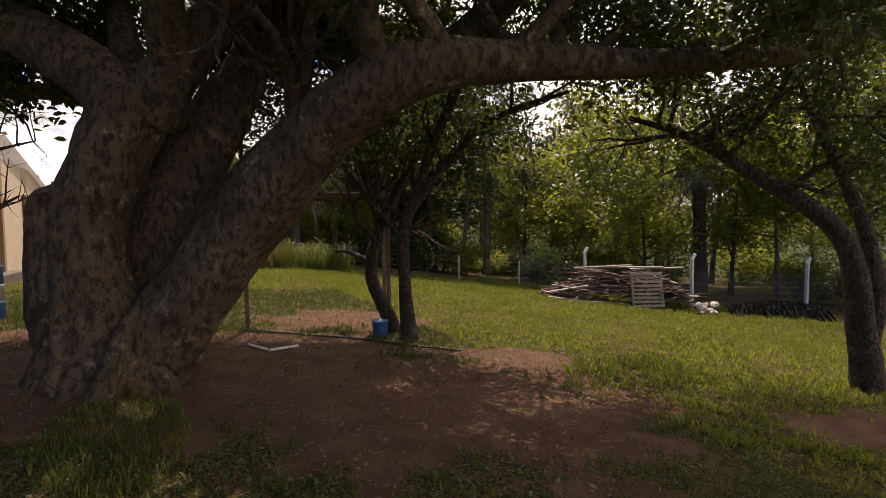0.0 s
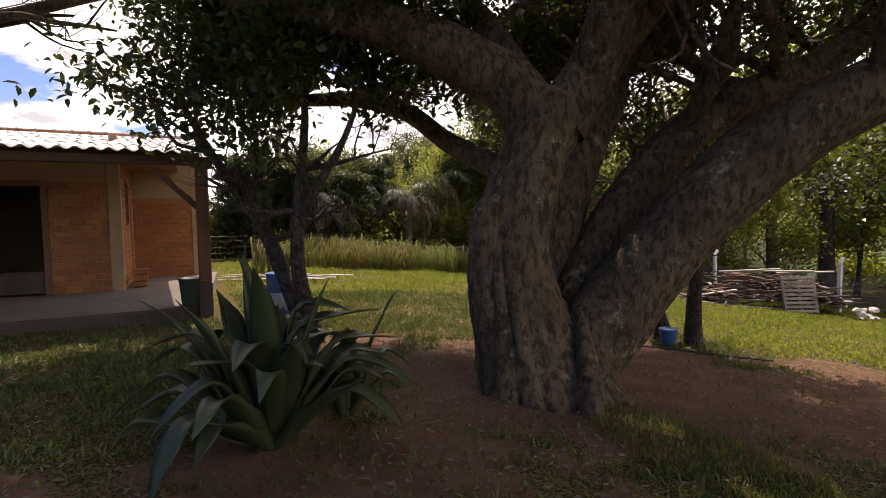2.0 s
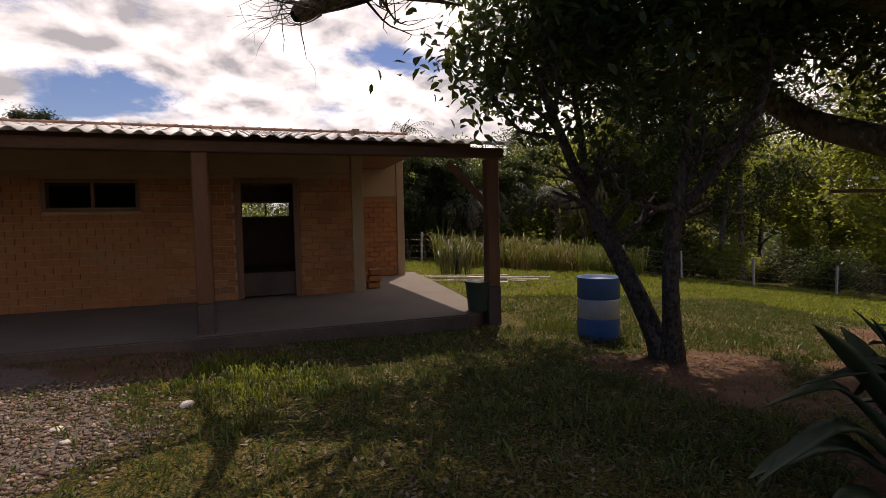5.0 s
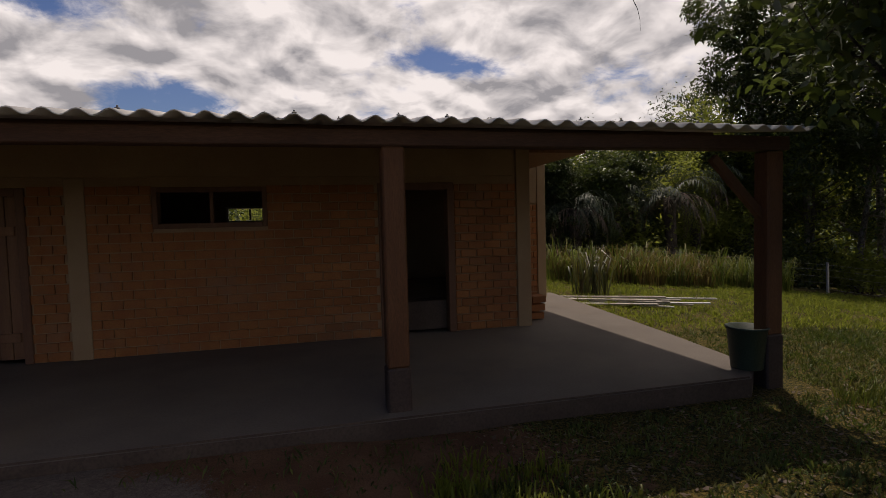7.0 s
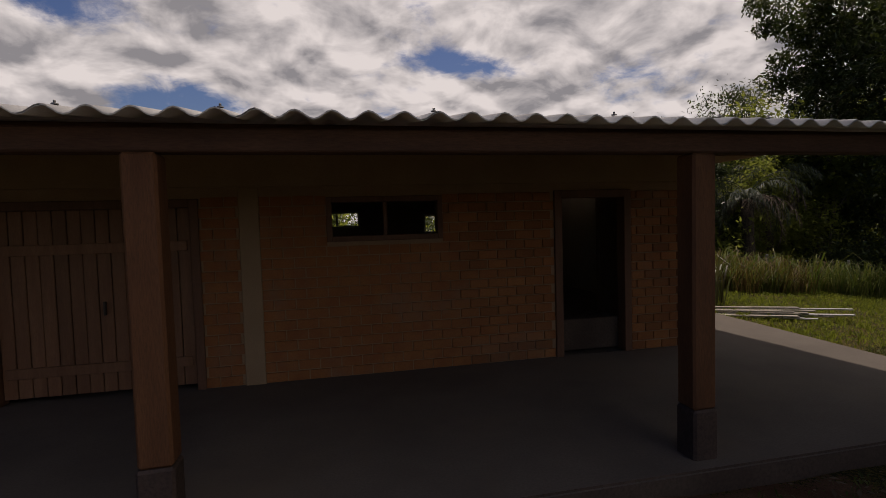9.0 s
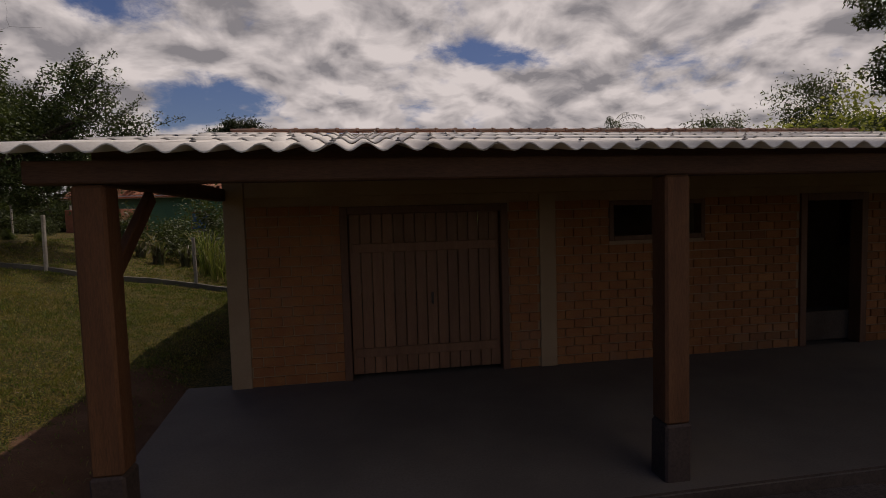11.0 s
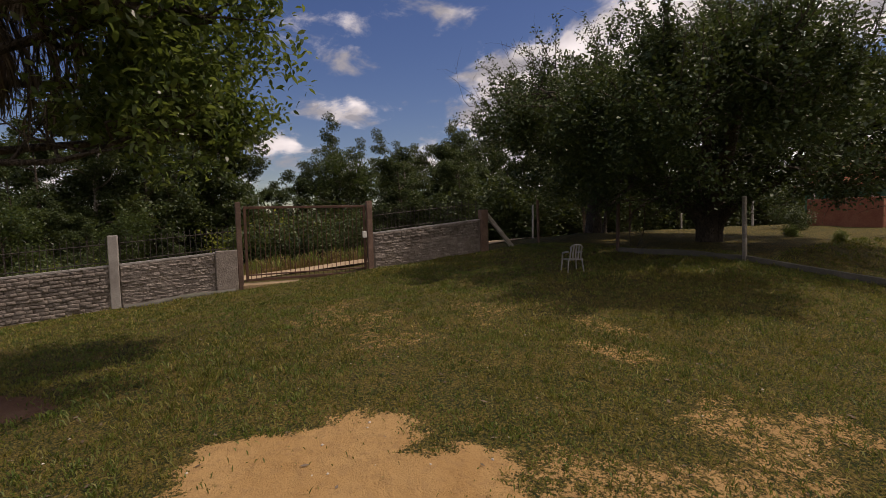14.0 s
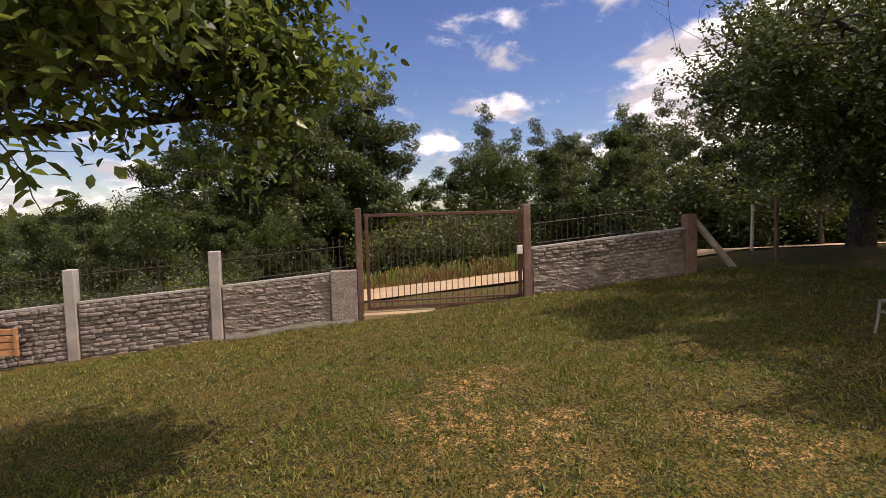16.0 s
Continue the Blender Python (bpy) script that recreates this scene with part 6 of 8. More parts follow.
tagged(part("thin_pole", pole.mesh("thin_pole", M_LIMEPOST, True), M_LIMEPOST), "thin pale pole standing before the boundary wall", "pole")

railing = tagged(thing("railing"), "thin iron picket railing on top of the wall", "railing")
picket = None
for y0, y1 in ((-13.0, -5.75), (-5.5, -3.57), (-3.33, -1.2), (2.1, 5.0)):
    n = int((y1 - y0) / 0.105)
    for k in range(n + 1):
        y = y0 + (y1 - y0) * k / n
        if picket is None:
            me = bpy.data.meshes.new("picket")
            bm = lathe([(0.007, 0), (0.007, 0.50), (0.011, 0.515), (0.001, 0.57)], 5)
            bm.to_mesh(me)
            bm.free()
            me.materials.append(M_IRON)
            picket = me
        ob = part("picket", picket, M_IRON, railing)
        ob.location = (WALL_X, y, wall_top(y) - 0.02)
    for h in (0.06, 0.42):
        b = Bag()
        b.tube([(WALL_X, y, wall_top(y) + h, 0.010) for y in np.linspace(y0, y1, 5)], 5)
        part("rail", b.mesh("rail", M_IRON), M_IRON, railing)

gate = thing("gate", (WALL_X + 0.02, 0.44, 0))
for y, w in ((-1.08, 0.11), (2.06 - 0.12, 0.13)):
    gp = thing("gate_post", (WALL_X + 0.03, y, wall_base(y) - 0.2))
    part("shaft", wobble(box(0, 0, (3.22 - wall_base(y)) / 2 + 0.1, w, w, 3.22 - wall_base(y) + 0.2, 0.01), 0.004, 2.0, y), M_BROWNWOOD, gp)
    tagged(gp, "dark weathered timber gate post", "post", "gate posts")
g0, g1, gb, gt = -0.97 - 0.44, 1.84 - 0.44, 1.44, 3.12
for nm, cy, cz, sy, sz in (("stile", g0 + 0.03, (gb + gt) / 2, 0.06, gt - gb), ("stile", g1 - 0.03, (gb + gt) / 2, 0.06, gt - gb), ("top_rail", (g0 + g1) / 2, gt - 0.03, g1 - g0 - 0.12, 0.055), ("bottom_rail", (g0 + g1) / 2, gb + 0.03, g1 - g0 - 0.12, 0.055), ("bottom_rail", (g0 + g1) / 2, gb + 0.14, g1 - g0 - 0.12, 0.03)):
    part(nm, box(0, cy, cz, 0.05, sy, sz, 0.005), M_RUST, gate)
bar = None
for k in range(25):
    if bar is None:
        me = bpy.data.meshes.new("bar")
        bm = lathe([(0.008, gb + 0.05), (0.008, gt - 0.05)], 6)
        bm.to_mesh(me)
        bm.free()
        me.materials.append(M_RUST)
        bar = me
    ob = part("bar", bar, M_RUST, gate)
    ob.location = (0, g0 + 0.06 + (g1 - g0 - 0.12) * (k + 0.5) / 25, 0)
part("latch", box(0.04, g1 - 0.04, 2.4, 0.05, 0.10, 0.16, 0.008), M_LIMEPOST, gate, "pale latch plate")
tagged(gate, "wide rusty steel bar gate standing closed", "gate")
sillbeam = part("threshold", wobble(box(WALL_X, 0.4, 1.33, 0.3, 2.9, 0.12, 0.02), 0.01, 1.5), M_ROAD)
tagged(sillbeam, "sandy concrete threshold below the gate", "threshold", kind="structure")

# sandy road outside the gate
road = bmesh.new()
prev = None
for k in range(40):
    t = k / 39
    y = -14 + 60 * t
    x = -34.0 - 0.03 * (y - 2) ** 2 * (0.4 if y < 2 else 0.0) + (0.18 * max(0, y - 2)) - 0.006 * max(0, y - 10) ** 2 + 2.7 * min(1, max(0, (12 - y) / 8)) * min(1, max(0, (y + 9) / 6))
    a = road.verts.new((x - 1.7, y, hz(x - 1.7, y) + 0.05))
    m = road.verts.new((x, y, hz(x, y) + 0.07))
    b = road.verts.new((x + 1.9, y, hz(x + 1.9, y) + 0.05))
    if prev:
        road.faces.new((prev[0], a, m, prev[1]))
        road.faces.new((prev[1], m, b, prev[2]))
    prev = (a, m, b)
bmesh.ops.recalc_face_normals(road, faces=road.faces)
tagged(part("road", road, M_ROAD, smooth=True), "pale sandy track outside the gate", "road", kind="structure")


# ---------------------------------------------------------------- kerb and posts at the neighbour's side
KERB = [(-23.3, 6.75), (-20.55, 7.15), (-18.2, 7.85), (-15.42, 8.6), (-13.1, 8.95), (-11.0, 9.1)]
bm = bmesh.new()
rows = curve_points([(x, y, 0, 1) for x, y in KERB], 6)
prev = None
for k, (x, y, _, _) in enumerate(rows):
    d = rows[min(k + 1, len(rows) - 1)][:2] - rows[max(k - 1, 0)][:2]
    n = np.array([-d[1], d[0]]) / np.linalg.norm(d)
    z = hz(x, y)
    ring = [bm.verts.new((x + n[0] * s, y + n[1] * s, z + h)) for s, h in ((-0.06, -0.2), (-0.06, 0.10), (0.06, 0.10), (0.06, -0.2))]
    if prev:
        for i in range(3):
            bm.faces.new((prev[i], ring[i], ring[i + 1], prev[i + 1]))
    prev = ring
bmesh.ops.recalc_face_normals(bm, faces=bm.faces)
tagged(part("kerb", wobble(bm, 0.008, 2.5), M_KERB), "low concrete kerb along the neighbouring garden", "kerb", kind="structure")
# posts under the shade tree get dark brown wood to stand for its shade
for x, y, h, mat in ((-20.55, 7.1, 1.2, M_GREYWOOD), (-18.2, 7.8, 1.2, M_GREYWOOD), (-15.42, 8.58, 1.15, M_GREYWOOD), (-23.3, 6.72, 1.1, M_BROWNWOOD), (-26.5, 6.9, 1.25, M_BROWNWOOD), (-26.7, 10.7, 1.2, M_BROWNWOOD), (-27.4, 14.0, 1.2, M_POSTCON), (-27.3, 18.0, 1.2, M_POSTCON), (-25.6, 19.0, 1.2, M_POSTCON), (-24.0, 19.6, 1.2, M_POSTCON), (-29.6, 9.0, 1.2, M_POSTCON)):
    concrete_post((x, y, hz(x, y)), h, (x * 7 % 3) - 1, False, 0.065, mat)


# ---------------------------------------------------------------- garden chair
def garden_chair(at, turn):
    ob = thing("garden_chair", at, turn)
    for dx in (-0.20, 0.20):
        for dy, top in ((-0.20, 0.56), (0.19, 0.40)):
            b = Bag()
            b.tube([(dx * 1.22, dy * 1.2, 0, 0.016), (dx * 1.08, dy * 1.05, 0.25, 0.020), (dx, dy, top, 0.022)], 8)
            part("leg", b.mesh("leg", M_PLASTIC, True), M_PLASTIC, ob)
        b = Bag()
        b.tube(curve_points([(dx * 1.05, -0.20, 0.54, 0.022), (dx * 1.18, -0.02, 0.57, 0.026), (dx * 1.08, 0.20, 0.60, 0.020)], 4), 8)
        part("armrest", b.mesh("armrest", M_PLASTIC, True), M_PLASTIC, ob)
    seat = box(0, 0, 0.37, 0.42, 0.42, 0.03, 0.012)
    part("seat", seat, M_PLASTIC, ob)
    for k in range(5):
        b = Bag()
        dx = -0.16 + 0.08 * k
        b.tube(curve_points([(dx, 0.19, 0.38, 0.02), (dx, 0.23, 0.58, 0.022), (dx * 0.95, 0.29, 0.76 + 0.03 * math.cos(dx * 9), 0.018)], 4), 6)
        part("backrest_slat", b.mesh("backrest_slat", M_PLASTIC, True), M_PLASTIC, ob)
    b = Bag()
    b.tube(curve_points([(-0.20, 0.26, 0.70, 0.02), (-0.1, 0.30, 0.79, 0.02), (0.1, 0.30, 0.79, 0.02), (0.20, 0.26, 0.70, 0.02)], 4), 8)
    part("backrest_rim", b.mesh("backrest_rim", M_PLASTIC, True), M_PLASTIC, ob)
    ob.scale = (0.66, 0.66, 0.66)
    tagged(ob, "white plastic garden chair standing in the tree's shade", "chair")


garden_chair((-22.1, 4.35, hz(-22.1, 4.35) - 0.01), 255)


# ---------------------------------------------------------------- the green house next door
def green_house():
    ox, oy = -24.2, 21.0
    base = hz(-21, 21)
    ob = thing("green_house", (0, 0, 0))
    w0, w1, e, r = -27.0, -19.4, 3.78, 5.35
    part("wall", box((w0 + w1) / 2, 24.0, (base + e) / 2 - 0.1, w1 - w0, 6.0, e - base + 0.2, 0.02), M_GREENWALL, ob)
    part("brick_annexe", box(-24.6, 19.9, (base + 2.9) / 2, 2.4, 2.0, 2.9 - base + 0.4, 0.02), M_REDBRICK, ob, "small red brick annexe")
    gable = bmesh.new()
    vs = [gable.verts.new(p) for p in ((w1 - 0.02, 21.05, e), (w1 - 0.02, 26.95, e), (w1 - 0.02, 24.0, r - 0.05))]
    gable.faces.new(vs)
    bmesh.ops.solidify(gable, geom=gable.faces[:], thickness=0.1)
    part("gable", gable, M_GREENWALL, ob)
    roofp = part("roof_deck", box((w0 + w1) / 2, 22.35, (e + r) / 2 - 0.02, w1 - w0 + 0.5, 3.85, 0.05, 0.01, Matrix.Rotation(math.atan2(r - e, 3.0), 4, "X")), M_TERRACOTTA, ob)
    part("roof_deck", box((w0 + w1) / 2, 25.65, (e + r) / 2 - 0.02, w1 - w0 + 0.5, 3.85, 0.05, 0.01, Matrix.Rotation(-math.atan2(r - e, 3.0), 4, "X")), M_TERRACOTTA, ob)
    bm = bmesh.new()
    arc = np.linspace(0.1, math.pi - 0.1, 5)
    rr = [[bm.verts.new((0.11 * math.cos(a), y, 0.06 * math.sin(a) + lift)) for a in arc] for y, lift in ((-0.2, 0.035), (0.22, 0.0))]
    for k in range(4):
        bm.faces.new((rr[0][k], rr[0][k + 1], rr[1][k + 1], rr[1][k]))
    bmesh.ops.solidify(bm, geom=bm.faces[:], thickness=-0.014)
    me = bpy.data.meshes.new("roof_tile")
    bm.to_mesh(me)
    bm.free()
    me.materials.append(M_TERRACOTTA)
    tilt = math.degrees(math.atan2(r - e, 3.0))
    for j in range(10):
        for i in range(29):
            x = w1 + 0.18 - 0.272 * i
            y = 20.75 + 3.3 * (j + 0.5) / 10
            z = e - 0.13 + (y - 20.75) * (r - e) / 3.0 + 0.07
            t = new("roof_tile", me)
            t.parent = ob
            t.matrix_basis = pose(x, y, z, tilt, 0, 0)
    part("ridge", box((w0 + w1) / 2, 24.0, r + 0.06, w1 - w0 + 0.5, 0.24, 0.10, 0.03), M_TERRACOTTA, ob)
    part("fascia", box((w0 + w1) / 2, 20.72, e - 0.10, w1 - w0 + 0.5, 0.03, 0.14, 0.004), M_GREYBAND, ob)
    win = part("window", box(-21.0, 20.98, 2.5, 0.9, 0.05, 0.9, 0.01), M_DARKDOOR, ob)
    part("pane", box(-21.0, 20.945, 2.5, 0.74, 0.012, 0.74, 0.0), M_TANK, win, "dark window pane")
    part("sill", box(-21.0, 20.92, 2.02, 1.0, 0.12, 0.05, 0.01), M_POSTCON, win)
    tagged(ob, "small green house with a weathered terracotta tile roof", "house")


green_house()

# ---------------------------------------------------------------- the broad shade tree by the gate
def shade_tree():
    rng = np.random.default_rng(31)
    wood, crown, tips = Bag(), Bag(), []
    b = hz(-22.7, 9.1)
    stems = []
    for k, (dx, dy, h, r) in enumerate(((-2.0, -1.4, 2.0, 0.17), (1.7, -1.8, 2.0, 0.17), (0.3, 1.7, 2.3, 0.16), (-0.4, -2.5, 2.2, 0.15), (2.4, 0.4, 2.0, 0.15), (-2.4, 0.7, 2.1, 0.15), (0.1, -0.3, 2.7, 0.14))):
        st = [(-22.7 + 0.05 * dx, 9.1 + 0.05 * dy, b - 0.3, r * 1.1), (-22.7 + 0.12 * dx, 9.1 + 0.12 * dy, b + 0.6, r * 0.85), (-22.7 + 0.6 * dx, 9.1 + 0.6 * dy, b + 0.7 * h, r * 0.75), (-22.7 + dx, 9.1 + dy, b + h, r * 0.75), (-22.7 + 1.4 * dx, 9.1 + 1.4 * dy, b + h * 1.3, r * 0.45), (-22.7 + 1.7 * dx, 9.1 + 1.7 * dy, b + h * 1.5, r * 0.2)]
        rows = curve_points(st, 6)
        wood.tube(rows, 10, 0.07, k)
        for q in range(20):
            at = rows[rng.integers(9 if q > 12 else 13, len(rows))]
            a = rng.uniform(0, 2 * math.pi)
            sprout(rng, at[:3], (math.cos(a) + 0.3 * dx, math.sin(a) + 0.3 * dy, rng.uniform(-0.15, 0.6) if q < 13 else rng.uniform(-0.25, 0.1)), rng.uniform(1.1, 2.0), at[3] * 0.4 + 0.010, 2, wood, tips, 5, 0.05 if q < 13 else -0.03, 3)
    lump = lambda t: 0.5 * noise.noise(Vector(t) * 0.55) + 0.35 * noise.noise(Vector(t) * 1.3)
    dome = lambda t: b + 1.4 + (3.75 + 1.3 * lump(t)) * math.sqrt(max(0.0, 1 - ((t[0] + 22.7) ** 2 + (t[1] - 9.1) ** 2) / 6.0**2))
    tips = np.array([t for t in tips if b + 0.95 < t[2] < dome(t)])
    # long leafy shoots stand out of the crown
    outer = tips[np.array([t[2] > dome(t) - 1.1 for t in tips])]
    sprays = []
    for q in outer[rng.integers(0, len(outer), 420)]:
        d = np.array([(q[0] + 22.7) * 0.16, (q[1] - 9.1) * 0.16, 0.75]) + rng.normal(0, 0.28, 3)
        d = d / np.linalg.norm(d) * rng.uniform(0.5, 1.05)
        wood.tube([(*q, 0.012), (*(q + d * 0.5), 0.009), (*(q + d), 0.004)], 3)
        sprays += [q + d * f for f in (0.25, 0.4, 0.55, 0.7, 0.85, 1.0)]
    crown.leaves(rng, tips, 0.14, 205000, 0.088, 0.054, 0.05)
    crown.leaves(rng, np.array(sprays), 0.05, 32000, 0.075, 0.040, -0.2)
    ob = thing("shade_tree")
    part("trunk", wood.mesh("trunk", M_BARK_DARK, True), M_BARK_DARK, ob)
    part("crown", crown.mesh("crown", M_LEAF_SHADE), M_LEAF_SHADE, ob)
    tagged(ob, "broad low shade tree with a dense dark green crown", "tree")


shade_tree()
b2 = hz(-27.2, 9.7)
stemmed_tree("roadside_tree", 33, [
    [(-27.3, 9.7, b2 - 0.3, 0.30), (-27.25, 9.7, b2 + 0.7, 0.24), (-27.1, 9.7, b2 + 1.8, 0.20), (-26.7, 9.3, b2 + 3.0, 0.14), (-26.3, 8.7, b2 + 4.2, 0.06)],
    [(-27.2, 9.7, b2 + 1.2, 0.16), (-27.8, 9.9, b2 + 2.3, 0.13), (-28.6, 9.9, b2 + 3.4, 0.06)]],
    M_BARK_DARK, M_LEAF_SHADE, "dark tree behind the gate-side lawn", (0.14, 0.07), 16000, 0.28, 12, 1.6, b2 + 1.6)

# glossy-leaved tree whose boughs hang over the lawn
gl = hz(-21.3, -6.8)
stemmed_tree("overhanging_tree", 35, [
    [(-21.4, -6.9, gl - 0.3, 0.136), (-21.2, -6.3, gl + 1.0, 0.102), (-20.8, -5.0, 2.9, 0.051), (-20.35, -3.9, 3.28, 0.031), (-20.35, -3.1, 3.36, 0.024), (-20.3, -2.5, 3.6, 0.019), (-20.2, -2.0, 3.7, 0.014)],
    [(-21.2, -6.2, gl + 1.2, 0.082), (-20.9, -5.0, 3.6, 0.061), (-20.5, -3.8, 4.2, 0.048), (-20.1, -2.6, 4.6, 0.034), (-19.95, -2.1, 4.7, 0.020), (-19.85, -1.8, 4.6, 0.010)],
    [(-21.2, -6.2, gl + 1.4, 0.082), (-21.2, -4.8, 4.2, 0.061), (-21.0, -3.4, 5.0, 0.048), (-20.7, -2.5, 5.4, 0.027), (-20.5, -1.9, 5.6, 0.014)],
    [(-21.3, -5.0, 3.3, 0.054), (-21.5, -3.6, 3.6, 0.041), (-21.7, -2.5, 3.75, 0.031), (-21.75, -2.05, 3.8, 0.020), (-21.7, -1.75, 3.75, 0.010)],
    [(-21.2, -4.2, 4.2, 0.048), (-21.9, -3.0, 4.4, 0.034), (-22.1, -2.3, 4.6, 0.024), (-22.0, -1.85, 4.7, 0.014)],
    [(-20.9, -5.0, 3.5, 0.041), (-20.0, -4.2, 4.1, 0.034), (-19.4, -3.2, 4.4, 0.027), (-19.1, -2.3, 4.4, 0.014)]],
    M_BARK_DARK, M_LEAF_GLOSS, "tree with glossy green leaves hanging over the lawn", (0.100, 0.044), 24500, 0.115, 16, 0.74, 3.15, at_end=3, keep=lambda t: t[1] > -3.1)


def palm(name, at, trunk_h, r, fronds, length, droop, material, label, dead=0, seed=0, leaflets=26, deadlen=1.0, lee=None):
    rng = np.random.default_rng(seed)
    ob = thing(name, at)
    wood = Bag()
    wood.tube(curve_points([(0, 0, -0.3, r * 1.3), (0.03, 0, trunk_h * 0.4, r), (0.0, 0.04, trunk_h * 0.8, r), (0, 0, trunk_h, r * 1.2)], 6), 12, 0.09, seed)
    part("trunk", wood.mesh("trunk", M_BARK_DARK, True), M_BARK_DARK, ob)

    def frond(a, rise, ln, bend, mat_name, mat, leaf_ln):
        bg = Bag()
        p, ang, rows = np.array([0, 0, trunk_h]), rise, []
        n = 10
        d = np.array([math.cos(a), math.sin(a), 0])
        for i in range(n):
            rows.append((*p, 0.022 * (1 - 0.85 * i / (n - 1)) + 0.003))
            p = p + (d * math.cos(ang) + np.array([0, 0, math.sin(ang)])) * ln / (n - 1)
            ang -= bend / (n - 1)
        bg.tube(rows, 4)
        rows = np.array(rows)[:, :3]
        side = np.array([-math.sin(a), math.cos(a), 0])
        vs, fs = [], []
        for k in range(leaflets):
            s = 0.15 + 0.85 * k / leaflets
            f = s * (n - 1)
            i = min(n - 2, int(f))
            q = rows[i] + (rows[i + 1] - rows[i]) * (f - i)
            fwd = rows[i + 1] - rows[i]
            fwd = fwd / np.linalg.norm(fwd)
            for sg in (-1, 1):
                dirn = side * sg * 0.55 + fwd * 0.6 + np.array([0, 0, -0.55]) + rng.normal(0, 0.16, 3)
                dirn /= np.linalg.norm(dirn)
                L = leaf_ln * (0.5 + math.sin(math.pi * s) * 0.6)
                w = np.cross(dirn, (0, 0, 1)) * 0.016
                mid = q + dirn * L * 0.55 + (0, 0, 0.02)
                tip = q + dirn * L + np.array([0, 0, -0.22 * L])
                b0 = len(vs)
                vs += [q - w * 0.6, q + w * 0.6, mid + w, mid - w, tip]
                fs += [(b0, b0 + 1, b0 + 2, b0 + 3), (b0 + 3, b0 + 2, b0 + 4, b0 + 4)]
        fs = np.array(fs)
        tri = fs[1::2][:, :3]
        bg.v.append(np.array(vs, dtype=np.float32))
        quads_here = np.concatenate(bg.f)
        off = bg.n
        me = mesh_data(mat_name, np.concatenate(bg.v), [np.concatenate([quads_here, fs[0::2] + off]), tri + off], mat)
        part(mat_name, me, mat, ob)

    for k in range(fronds):
        frond(k * 2.399 + rng.normal(0, 0.2), math.radians(rng.uniform(15, 75)), length * rng.uniform(0.85, 1.15), droop * rng.uniform(0.8, 1.2), "frond", material, 0.42)
    for k in range(dead):
        side_of = k * 2.399 if lee is None or k % 3 == 0 else lee + rng.normal(0, 0.55)
        frond(side_of + rng.normal(0, 0.3), math.radians(rng.uniform(-30, 25)), length * deadlen * rng.uniform(0.75, 1.05), rng.uniform(1.5, 2.3), "dead_frond", M_DEAD, 0.5)
    return tagged(ob, label, "palm")


settle()
palm("palm_tree", (-22.25, -3.05, hz(-22.25, -3.05)), 4.75, 0.12, 9, 1.7, 1.4, M_FROND, "palm with a skirt of dry brown hanging fronds", 34, 3, 34, 1.4, math.pi / 2)
begin(YARD)
palm("palm_tree", (10.3, 17.5, hz(10.3, 17.5)), 4.6, 0.24, 20, 2.6, 2.3, M_FROND, "grey-green feather palm with drooping fronds", 10, 4)
palm("palm_tree", (5.6, 16.6, hz(5.6, 16.6)), 3.2, 0.24, 18, 2.6, 2.2, M_FROND, "grey-green feather palm with drooping fronds", 8, 5)
palm("palm_tree", (3.6, 15.2, hz(3.6, 15.2)), 2.6, 0.24, 20, 2.5, 2.5, M_FROND, "grey-green feather palm with drooping fronds", 14, 8)
palm("palm_tree", (8.0, 15.6, hz(8.0, 15.6)), 3.4, 0.24, 20, 2.5, 2.4, M_FROND, "grey-green feather palm with drooping fronds", 12, 9)
palm("palm_tree", (26.6, 7.4, hz(26.6, 7.4)), 5.6, 0.30, 22, 2.8, 2.4, M_FROND, "grey-green feather palm with drooping fronds", 12, 6)
palm("palm_tree", (2.2, 28.5, hz(2.2, 28.5)), 7.7, 0.22, 18, 2.6, 2.0, M_FROND, "tall feather palm showing above the roof ridge", 4, 7)


# ---------------------------------------------------------------- woodland, bushes, reeds
def bush(name, seed, size, count, leaf, leafmat, label, bark=None):
    rng = np.random.default_rng(seed)
    wood, crown, tips = Bag(), Bag(), []
    for k in range(9):
        a = rng.uniform(0, 2 * math.pi)
        sprout(rng, (0.15 * math.cos(a), 0.15 * math.sin(a), -0.1), (0.8 * math.cos(a), 0.8 * math.sin(a), rng.uniform(0.6, 1.6)), size * rng.uniform(0.6, 1.0), 0.03, 1, wood, tips, 4, 0.12, 4)
    crown.leaves(rng, tips, size * 0.13, count, leaf[0], leaf[1], 0.1)
    ob = thing(name)
    part("stem", wood.mesh("stem", M_BARK_DARK, True), M_BARK_DARK, ob)
    part("foliage", crown.mesh("foliage", leafmat), leafmat, ob)
    return tagged(ob, label, "bush")


